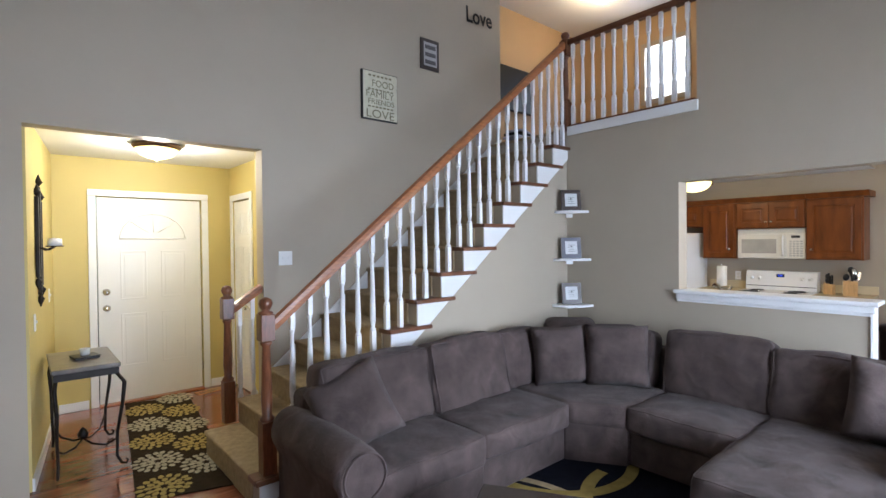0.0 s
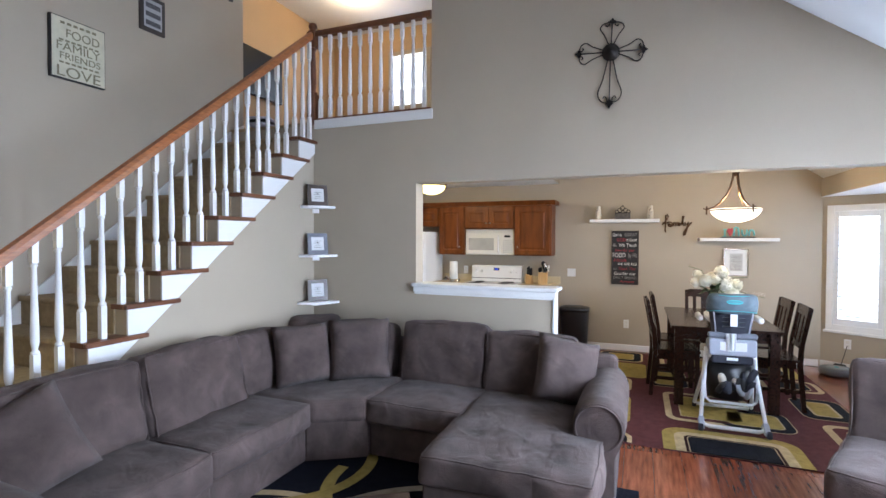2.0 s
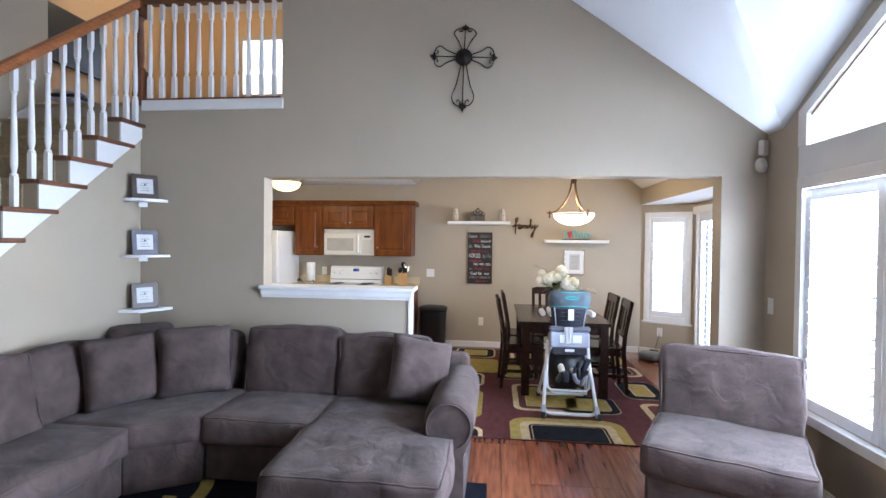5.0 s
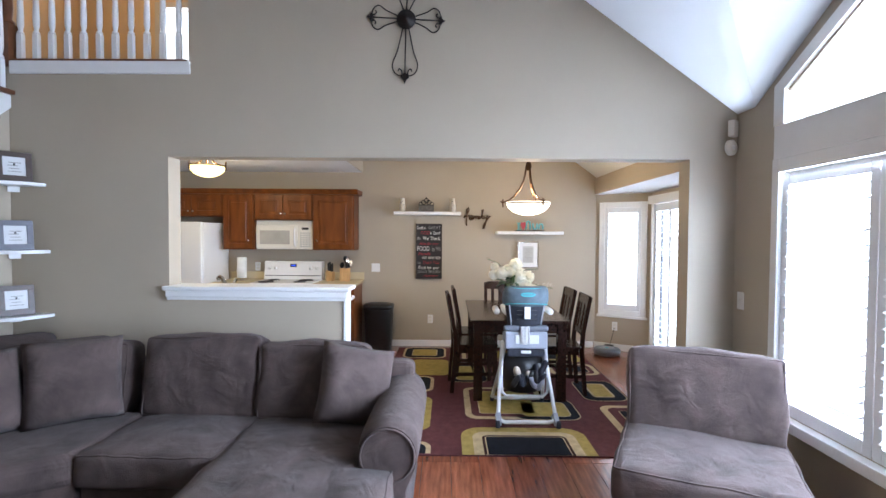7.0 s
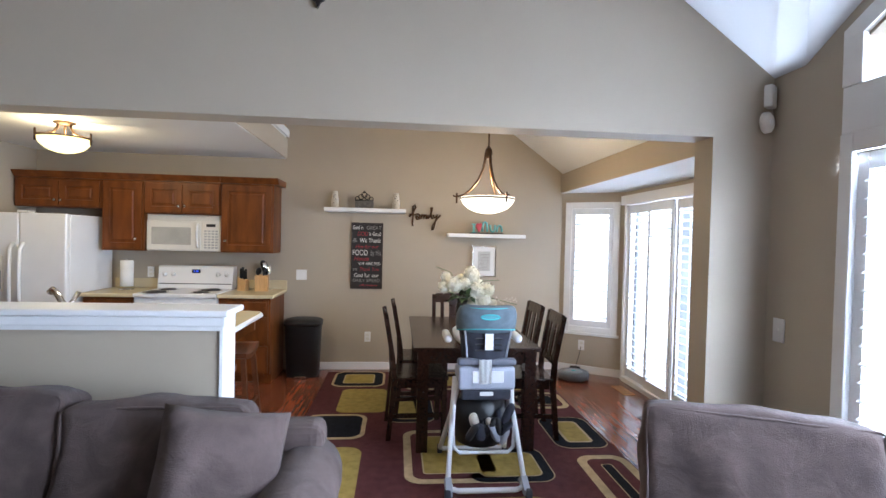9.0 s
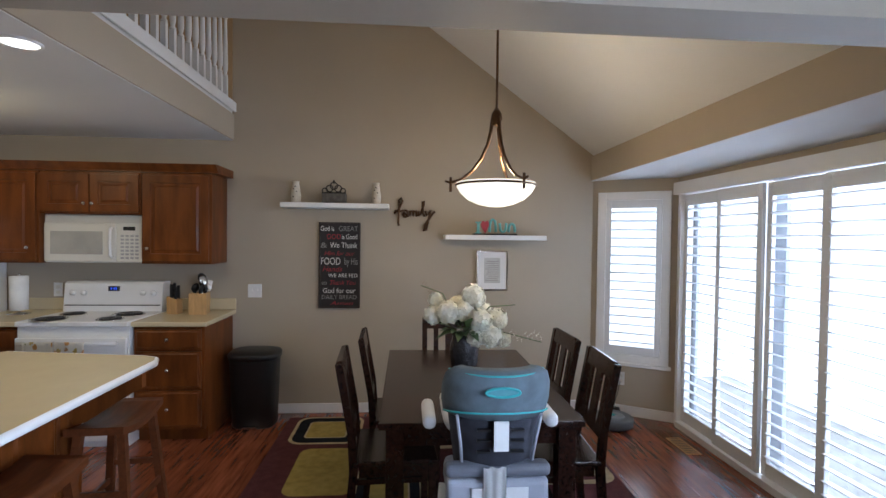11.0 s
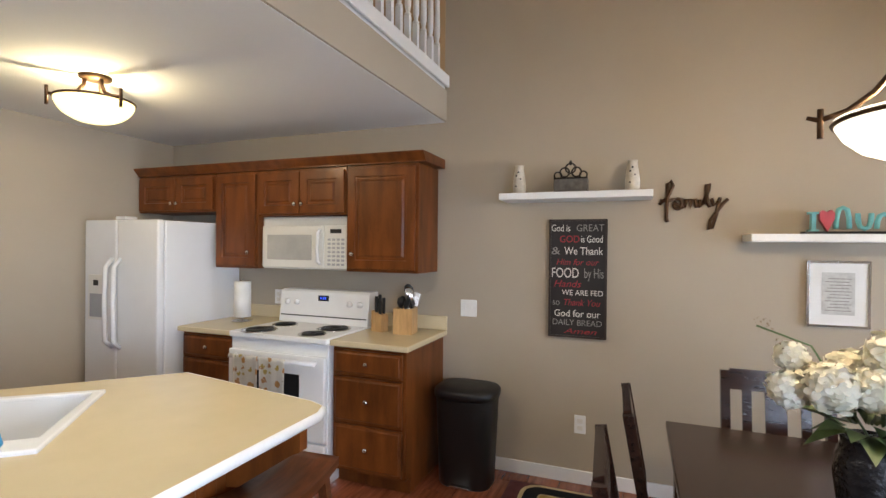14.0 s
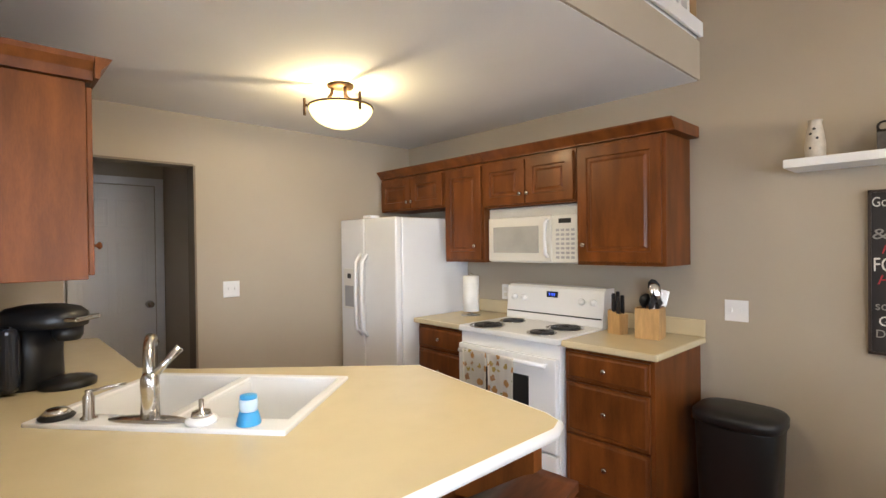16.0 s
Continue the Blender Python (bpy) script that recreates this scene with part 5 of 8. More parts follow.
# ceiling lights
def flush_light(x, y, z, lab, hang, rad, m_shade):
    t = thing("ceiling_light", lab, "ceiling light", (x, y, z))
    b = B(); lathe(b, [(0.075, 0.0), (0.075, -0.012), (0.05, -0.022), (0.02, -0.024)], n=24); part("canopy", b, M_BRONZE, t)
    b = B()
    n = 24
    prof = [(rad * math.cos(a), -hang - rad * 0.66 * math.sin(a)) for a in [i * math.pi / 2 / 8 for i in range(9)]]
    lathe(b, prof[:-1] + [(0.002, prof[-1][1])], n=n)
    o = part("shade", b, m_shade, t, "lit frosted glass bowl")
    b = B(); tube(b, [(rad * 1.01 * math.cos(2 * math.pi * i / 32), rad * 1.01 * math.sin(2 * math.pi * i / 32), -hang) for i in range(32)], 0.006, 6, True); part("ring", b, M_BRONZE, t)
    for k in range(3):
        a = 0.5 + k * 2 * math.pi / 3
        c, s = math.cos(a), math.sin(a)
        b = B()
        pr = [(0.045, -0.015), (0.05, -0.05), (0.075, -0.09), (0.12, -hang * 0.86), (rad * 1.0, -hang + 0.006), (rad * 1.16, -hang + 0.008)]
        tube(b, [(r * c, r * s, zz) for r, zz in pr], [0.010, 0.010, 0.010, 0.009, 0.008, 0.007], 8)
        tube(b, [(rad * 1.12 * c, rad * 1.12 * s, -hang + 0.045), (rad * 1.12 * c, rad * 1.12 * s, -hang - 0.05)], 0.008, 8)
        part("arm", b, M_BRONZE, t)
    o.visible_shadow = False
    return t
flush_light(6.352, 2.841, ZC - 0.001, "semi-flush bronze ceiling light with glowing alabaster bowl", 0.128, 0.178, M_SHADE)
t = thing("ceiling_light", "round flush foyer light with glowing frosted dome", "ceiling light", (1.28, 5.12, 2.419))
bm = B(); lathe(bm, [(0.18, 0.0), (0.185, -0.03), (0.165, -0.045)], n=28); part("base_ring", bm, M_BRONZE, t, "dark bronze ring")
bm = B(); lathe(bm, [(0.163, -0.03), (0.16, -0.055), (0.13, -0.09), (0.07, -0.115), (0.012, -0.122), (0.010, -0.135), (0.002, -0.138)], n=28); part("shade", bm, M_SHADE, t, "lit frosted glass dome").visible_shadow = False
t = thing("ceiling_light", "round flush loft light with glowing frosted dome", "ceiling light", (6.58, 4.16, ZT - 0.001))
bm = B(); lathe(bm, [(0.17, 0.0), (0.175, -0.03), (0.155, -0.045)], n=28); part("base_ring", bm, M_BRONZE, t, "dark bronze ring")
bm = B(); lathe(bm, [(0.153, -0.03), (0.15, -0.055), (0.12, -0.09), (0.06, -0.115), (0.002, -0.122)], n=28); part("shade", bm, M_SHADE, t, "lit frosted glass dome").visible_shadow = False
t = thing("recessed_light", "round recessed can light, lit, in the kitchen ceiling", "ceiling light", (5.72, 1.62, ZC - 0.001))
bm = B(); tube(bm, [(0.075 * math.cos(2 * math.pi * i / 28), 0.075 * math.sin(2 * math.pi * i / 28), -0.003) for i in range(28)], 0.008, 6, True); part("trim_ring", bm, M_TRIM, t)
bm = B(); lathe(bm, [(0.070, -0.002), (0.069, -0.006), (0.002, -0.007)], n=28); part("lens", bm, M_CAN, t)

# ---- writing ----
def words(name, text, size, m, material, parent, fit=None, w=True, shear=0.0, bold=0.0):
    # flat letters in the xz plane facing -y before m; fit: width that the line is brought to
    c = bpy.data.curves.new(name, "FONT")
    c.body, c.size, c.extrude, c.align_x, c.align_y, c.shear = text, size, 0.0008, "CENTER", "CENTER", shear
    c.offset = bold
    o = bpy.data.objects.new(name, c)
    scene.collection.objects.link(o)
    me = bpy.data.meshes.new_from_object(o)
    bpy.data.objects.remove(o)
    b = B()
    b.from_mesh(me)
    bpy.data.meshes.remove(me)
    xs = [v.co.x for v in b.verts]
    k = fit / (max(xs) - min(xs)) if fit else 1.0
    mid = (max(xs) + min(xs)) / 2
    for v in b.verts:
        v.co = Vector(((v.co.x - mid) * k, -v.co.z, v.co.y))
    bmesh.ops.transform(b, matrix=m, verts=b.verts)
    return part(name, b, material, parent, w=w)

ON_K = lambda y, z, x=XK: pose(x, y, z, 0, 0, -90)      # on the kitchen wall, read from -x
ON_YS = lambda x, z, y=YS: pose(x, y, z, 0, 0, 0)        # on the stair wall, read from -y
M_INK_W = mat("sign_white", (0.70, 0.68, 0.62), 0.6)
M_INK_R = mat("sign_red", (0.35, 0.02, 0.03), 0.6)
M_INK_G = mat("sign_grey", (0.25, 0.24, 0.22), 0.6)
M_BOARD = mat("chalk_black", (0.016, 0.013, 0.012), 0.6, var=0.3, scale=8)

# prayer sign on the dining wall
sg = thing("wall_sign", "tall black wooden sign with painted prayer lettering", "sign", (XK - 0.015, 0.54, 0.925))
sy0, sy1, sz0, sz1 = 0.365, 0.72, 0.925, 1.672
bm = B(); box(bm, XK - 0.022, XK - 0.002, sy0, sy1, sz0, sz1, 0.004); part("board", bm, M_BOARD, sg, w=True)
bm = B()
for a in ((sy0, sy1, sz0, sz0 + 0.012), (sy0, sy1, sz1 - 0.012, sz1), (sy0, sy0 + 0.012, sz0, sz1), (sy1 - 0.012, sy1, sz0, sz1)):
    box(bm, XK - 0.030, XK - 0.0225, *a)
part("frame", bm, mat("sign_frame", (0.035, 0.022, 0.016), 0.5, var=0.3, scale=20), sg, "dark brown frame", w=True)
SGX = XK - 0.0235
mid = (sy0 + sy1) / 2
def line(segs, z, size):
    for text, y, fit, m, sh in segs:
        words("lettering", text, size, ON_K(y, z, SGX), m, sg, fit, True, sh)
line([("God is", mid + 0.105, 0.115, M_INK_W, 0), ("GREAT", mid - 0.075, 0.165, M_INK_G, 0)], 1.615, 0.062)
line([("GOD", mid + 0.05, 0.12, M_INK_R, 0), ("is Good", mid - 0.085, 0.13, M_INK_W, 0)], 1.545, 0.062)
line([("&", mid + 0.135, 0.055, M_INK_G, 0), ("We Thank", mid - 0.035, 0.235, M_INK_W, 0)], 1.47, 0.068)
line([("Him for our", mid, 0.26, M_INK_R, 0.3)], 1.40, 0.055)
line([("FOOD", mid + 0.075, 0.165, M_INK_W, 0), ("by His", mid - 0.10, 0.115, M_INK_G, 0)], 1.33, 0.088)
line([("Hands", mid + 0.06, 0.17, M_INK_R, 0.3)], 1.262, 0.062)
line([("WE ARE FED", mid - 0.03, 0.25, M_INK_W, 0)], 1.207, 0.048)
line([("so", mid + 0.13, 0.045, M_INK_G, 0), ("Thank You", mid - 0.03, 0.22, M_INK_R, 0.3)], 1.145, 0.058)
line([("God for our", mid, 0.28, M_INK_W, 0)], 1.075, 0.062)
line([("DAILY BREAD", mid, 0.30, M_INK_G, 0)], 1.018, 0.052)
line([("Amen", mid - 0.02, 0.20, M_INK_R, 0.3)], 0.965, 0.045)

# floating shelves and what stands on them
def wall_shelf(y0, y1, z0, z1, lab):
    t = thing("floating_shelf", lab, "shelf", (XK - 0.12, (y0 + y1) / 2, z0), group="floating shelves")
    b = B(); box(b, XK - 0.24, XK - 0.002, y0, y1, z0, z1, 0.003); part("board", b, M_TRIM, t, w=True)
wall_shelf(0.115, 1.0, 1.785, 1.825, "white floating wall shelf holding small ornaments")
wall_shelf(-1.23, -0.36, 1.535, 1.575, "white floating wall shelf holding a colourful word sign")
M_CERAM = mat("cream_ceramic", (0.55, 0.50, 0.42), 0.4, var=0.15, scale=30)
for y in (0.895, 0.225):
    v = thing("ceramic_vase", "small cream pierced ceramic vase on the shelf", "vase", (XK - 0.13, y, 1.8255), group="shelf vases")
    bm = B(); lathe(bm, [(0.034, 0), (0.040, 0.01), (0.042, 0.06), (0.034, 0.12), (0.026, 0.17), (0.030, 0.182), (0.024, 0.18)], n=20); part("body", bm, M_CERAM, v)
    for k in range(5):
        bm = B(); lathe(bm, [(0.007, 0), (0.004, 0.003)], m=pose(-0.038 + 0.002 * k, 0.012 - 0.012 * (k % 3), 0.05 + 0.022 * k, 0, -90, 0), n=8); part("hole", bm, M_BLACK, v)
db_ = thing("ornament_box", "dark metal box with scrolled crown top on the shelf", "ornament", (XK - 0.13, 0.575, 1.8255))
bm = B(); box(bm, -0.04, 0.04, -0.10, 0.10, 0, 0.085, 0.004); part("box", bm, mat("aged_zinc", (0.12, 0.11, 0.10), 0.55, metal=0.3, var=0.4, scale=25), db_)
bm = B()
for y, r in ((-0.075, 0.022), (-0.035, 0.028), (0.0, 0.03), (0.035, 0.028), (0.075, 0.022)):
    zc = 0.085 + r * 0.9 + (0.035 if abs(y) < 0.01 else (0.014 if abs(y) < 0.05 else 0))
    tube(bm, [(-0.035, y + r * math.cos(2 * math.pi * i / 12), zc + r * math.sin(2 * math.pi * i / 12)) for i in range(12)], 0.005, 6, True)
tube(bm, [(-0.035, -0.10, 0.088), (-0.035, 0.10, 0.088)], 0.006, 6)
lathe(bm, [(0.004, 0), (0.012, 0.012), (0.004, 0.03)], (-0.035, 0, 0.165), 8)
part("crown", bm, M_IRON, db_, "scrolled iron crown")
ws = thing("word_sign", "standing turquoise letters and red heart word sign on the shelf", "sign", (XK - 0.13, -0.80, 1.5755))
bm = B(); box(bm, -0.035, 0.035, -0.19, 0.19, 0, 0.014); part("base", bm, M_BLACK, ws)
M_TEAL = mat("turquoise_paint", (0.18, 0.50, 0.52), 0.5, var=0.15, scale=20)
M_RED = mat("coral_paint", (0.45, 0.06, 0.08), 0.5, var=0.15, scale=20)
bm = B()
for a in ((0.135, 0.155, 0.0245, 0.1045), (0.122, 0.168, 0.0145, 0.0245), (0.122, 0.168, 0.1045, 0.116)):
    box(bm, -0.016, 0.016, a[0], a[1], a[2], a[3])
part("letter", bm, M_TEAL, ws)
bm = B(); prism_yz(bm, [(0.085, 0.0145), (0.118, 0.075), (0.120, 0.105), (0.106, 0.124), (0.088, 0.112), (0.070, 0.126), (0.054, 0.108), (0.056, 0.076)], -0.016, 0.016); part("heart", bm, M_RED, ws)
for cy, tall, up in ((0.018, 0.135, 1), (-0.072, 0.105, -1), (-0.150, 0.100, 1)):
    # bent block letters: an arch, a cup and another arch
    bm = B()
    lo, hi = 0.0145 + 0.013, 0.0145 + tall - 0.013
    a0, a1 = (lo, hi) if up > 0 else (hi, lo)
    tube(bm, [(0, cy + 0.028, a0), (0, cy + 0.026, (a0 + a1) / 2), (0, cy + 0.018, a1 - up * 0.01), (0, cy, a1), (0, cy - 0.018, a1 - up * 0.01), (0, cy - 0.026, (a0 + a1) / 2), (0, cy - 0.028, a0)], 0.012, 8)
    part("letter", bm, M_TEAL, ws)
fm = thing("word_art", "dark script word 'family' cut from metal on the wall", "wall art", (XK - 0.01, -0.11, 1.63))
def script(pts_list, name, r, parent, x):
    for pts in pts_list:
        b = B()
        tube(b, [(x, y, z) for y, z in pts], r, 6)
        part(name, b, M_BRONZE, parent, w=True)
def curl(cy, cz, ry, rz, a0, a1, n=14):
    return [(cy + ry * math.cos(radians(a0 + (a1 - a0) * i / n)), cz + rz * math.sin(radians(a0 + (a1 - a0) * i / n))) for i in range(n + 1)]
zb = 1.735
f_l = [(0.075, zb + 0.02), (0.03, zb + 0.06), (0.0, zb + 0.13), (0.012, zb + 0.16), (0.032, zb + 0.14), (0.03, zb + 0.05), (0.035, zb - 0.06), (0.03, zb - 0.085)]
a_l = curl(-0.025, zb + 0.022, 0.022, 0.03, 60, 380) + [(-0.052, zb), (-0.062, zb + 0.02)]
m_l = [(-0.065, zb + 0.05), (-0.068, zb), (-0.075, zb + 0.045), (-0.09, zb + 0.048), (-0.095, zb), (-0.102, zb + 0.045), (-0.118, zb + 0.048), (-0.125, zb), (-0.135, zb + 0.01)]
i_l = [(-0.14, zb + 0.045), (-0.143, zb), (-0.158, zb + 0.02)]
l_l = [(-0.16, zb + 0.02), (-0.185, zb + 0.10), (-0.19, zb + 0.135), (-0.175, zb + 0.13), (-0.178, zb + 0.03), (-0.195, zb)]
y_l = [(-0.20, zb + 0.05), (-0.212, zb + 0.01), (-0.235, zb + 0.03), (-0.245, zb + 0.055), (-0.225, zb - 0.05), (-0.205, zb - 0.12), (-0.19, zb - 0.13), (-0.195, zb - 0.08), (-0.26, zb + 0.02), (-0.285, zb + 0.045)]
bar_l = [(0.07, zb + 0.045), (0.03, zb + 0.04), (-0.01, zb + 0.05)]
script([f_l, a_l, m_l, i_l, l_l, y_l, bar_l], "letter", 0.0105, fm, XK - 0.012)
pf = thing("picture_frame", "white framed print in a silver frame on the wall", "picture", (XK - 0.01, -0.803, 1.085))
bm = B(); box(bm, XK - 0.018, XK - 0.002, -0.935, -0.67, 1.09, 1.43, 0.003); part("mat_board", bm, M_TRIM, pf, w=True)
bm = B()
for a in ((-0.942, -0.662, 1.083, 1.095), (-0.942, -0.662, 1.425, 1.437), (-0.942, -0.930, 1.095, 1.425), (-0.674, -0.662, 1.095, 1.425)):
    box(bm, XK - 0.024, XK - 0.002, *a)
part("frame", bm, M_CHROME, pf, "silver frame", w=True)
bm = B(); box(bm, XK - 0.0195, XK - 0.0182, -0.875, -0.73, 1.15, 1.375); pr = part("print", bm, mat("pale_print", (0.55, 0.55, 0.53), 0.7, var=0.15, scale=40), pf, w=True)
bm = B()
for i in range(11):
    box(bm, XK - 0.0205, XK - 0.0197, -0.86 + 0.01 * (i % 2), -0.745 - 0.01 * (i % 3), 1.17 + i * 0.017, 1.174 + i * 0.017)
part("text_bars", bm, M_INK_G, pr, w=True)

# switches, outlets, alarm
def plate(x, y, z, face, wdt, h, toggles, lab, cat):
    # face: degrees about z; 0 reads from -y
    t = thing("wall_plate", lab, cat, (x, y, z), face, group="wall plates")
    b = B(); box(b, -wdt / 2, wdt / 2, -0.006, 0, -h / 2, h / 2, 0.002); part("plate", b, M_TRIM, t)
    for i in range(toggles):
        xx = (i - (toggles - 1) / 2) * 0.046
        b = B(); box(b, xx - 0.005, xx + 0.005, -0.016, -0.006, -0.006, 0.014, 0.002); part("toggle", b, M_TRIM, t)
    if toggles == 0:
        for s in (-1, 1):
            b = B(); box(b, -0.017, 0.017, -0.008, -0.0055, s * 0.022 - 0.014, s * 0.022 + 0.014, 0.002); part("socket", b, M_OFFW, t)
LS, LO = "white plastic light switch plate on the wall", "white plastic power outlet on the wall"
plate(XK - 0.001, 1.266, 1.07, -90, 0.115, 0.115, 2, LS, "light switch")
plate(XK - 0.001, 0.518, 0.375, -90, 0.07, 0.115, 0, LO, "outlet")
plate(XK - 0.001, 2.876, 1.075, -90, 0.07, 0.115, 0, LO, "outlet")
plate(2.057, YS - 0.001, 1.45, 0, 0.115, 0.115, 2, LS, "light switch")
plate(6.165, YN - 0.001, 1.145, 0, 0.115, 0.115, 2, LS, "light switch")
plate(4.41, YW + 0.001, 1.10, 180, 0.07, 0.115, 1, LS, "light switch")
plate(foyer_side(4.75) + 0.001, 4.75, 1.05, 83.6, 0.07, 0.115, 1, LS, "light switch")
plate(foyer_side(5.75) + 0.001, 5.75, 1.15, 83.6, 0.07, 0.115, 1, LS, "light switch")
plate(XI + 0.001, 2.45, 1.12, 90, 0.07, 0.115, 1, LS, "light switch")
AB = math.degrees(math.atan2(-1.72 - BY, XK - BX1))
BAY = pose(BX1, BY, 0, 0, 0, AB)
q = BAY @ Vector((AW * 0.62, 0.002, 0.32))
plate(q.x, q.y, q.z, AB + 180, 0.07, 0.115, 0, LO, "outlet")
al = thing("alarm_sensor", "white plastic alarm sensor box in the wall corner", "sensor", (XP - 0.03, -1.605, 2.245), -55)
bm = B(); box(bm, -0.035, 0.035, -0.03, 0.01, -0.055, 0.055, 0.008); part("housing", bm, M_OFFW, al)
al = thing("smoke_alarm", "round white alarm disc in the wall corner", "sensor", (XP - 0.02, -1.60, 2.12), -65)
bm = B(); lathe(bm, [(0.052, 0), (0.052, 0.018), (0.040, 0.028), (0.002, 0.030)], m=pose(0, 0, 0, 90, 0, 0), n=24); part("housing", bm, M_OFFW, al)
bm = B(); lathe(bm, [(0.018, 0.0305), (0.016, 0.034), (0.002, 0.035)], m=pose(0, 0, 0, 90, 0, 0), n=16); part("button", bm, M_TRIM, al)

# ---- stair wall pictures ----
fs = thing("wall_sign", "cream wooden sign with dark painted lettering about food and family", "sign", (2.99, YS - 0.02, 2.72))
bm = B(); box(bm, 2.795, 3.187, YS - 0.035, YS - 0.002, 2.72, 3.17, 0.003); part("board", bm, M_BLACK, fs, w=True)
bm = B(); box(bm, 2.803, 3.180, YS - 0.038, YS - 0.0352, 2.728, 3.162); part("face", bm, mat("cream_board", (0.60, 0.57, 0.43), 0.6, var=0.15, scale=10), fs, w=True)
SI = YS - 0.039
M_OLIVE = mat("sign_olive", (0.19, 0.17, 0.10), 0.6)
for text, z, size, fit, m_, dx in (("THANK YOU", 3.125, 0.045, 0.26, M_OLIVE, 0), ("FOOD", 3.055, 0.09, 0.24, M_OLIVE, 0.03), ("FAMILY", 2.955, 0.09, 0.31, M_OLIVE, 0), ("FRIENDS", 2.885, 0.07, 0.29, M_OLIVE, 0.01), ("LOVE", 2.77, 0.11, 0.31, M_OLIVE, 0)):
    if text == "THANK YOU":
        bm = B()
        for i in range(6):
            box(bm, 2.86 + i * 0.045, 2.89 + i * 0.045, SI - 0.001, SI, z - 0.008, z + 0.010)
        part("text_bars", bm, M_OLIVE, fs, w=True)
    else:
        words("lettering", text, size, ON_YS(2.99 + dx, z, SI), m_, fs, fit)
for z in (3.0, 2.838):
    bm = B()
    for i in range(7):
        box(bm, 2.85 + i * 0.042, 2.88 + i * 0.042, SI - 0.001, SI, z - 0.007, z + 0.007)
    part("text_bars", bm, M_OLIVE, fs, w=True)
p2 = thing("picture_frame", "dark framed picture with three small photographs", "picture", (3.61, YS - 0.01, 3.33))
bm = B(); box(bm, 3.494, 3.733, YS - 0.022, YS - 0.002, 3.335, 3.645, 0.003); part("frame", bm, mat("dark_frame", (0.05, 0.04, 0.035), 0.4), p2, w=True)
bm = B(); box(bm, 3.53, 3.70, YS - 0.0235, YS - 0.0222, 3.37, 3.61); part("mat_board", bm, mat("grey_mat", (0.42, 0.42, 0.43), 0.7), p2, w=True)
for i in range(3):
    bm = B(); box(bm, 3.545, 3.685, YS - 0.0250, YS - 0.0237, 3.39 + i * 0.075, 3.43 + i * 0.075); part("photograph", bm, mat("grey_photo", (0.10, 0.10, 0.11), 0.4, var=0.6, scale=60), p2, w=True)
lv = thing("word_art", "black cut-out letters spelling Love on the stair wall", "wall art", (4.35, YS - 0.01, 4.0))
words("lettering", "Love", 0.24, pose(4.34, YS - 0.012, 4.07, 0, -3, 0), M_BLACK, lv, 0.40, True, 0.0, 0.004)
tv = thing("television", "large black flat television on the loft wall", "television", (6.07, 5.27, 3.45))
bm = B(); box(bm, 5.55, 6.40, 5.235, 5.297, 3.50, 4.13, 0.006); part("body", bm, M_BLACK, tv, w=True)
bm = B(); box(bm, 5.565, 6.385, 5.2335, 5.2348, 3.52, 4.115); part("screen", bm, mat("tv_screen", (0.008, 0.008, 0.009), 0.35, spec=0.2), tv, w=True)
M_CLOTH = mat("folded_cloth", (0.45, 0.44, 0.50), 0.9, var=0.3, scale=20)
cl = thing("folded_clothes", "small pile of pale folded clothes on the top stair", "clothes", (4.56, 3.95, Z2))
for i in range(3):
    bm = B(); cushion(bm, 0.30, 0.22, 0.03, pose(0.01 * i, 0.01 * i, 0.032 * i, 0, 0, 12 * i), 0.012, 0.004, 6, 0.004, i); part("garment", bm, M_CLOTH if i != 1 else M_BLACK, cl)

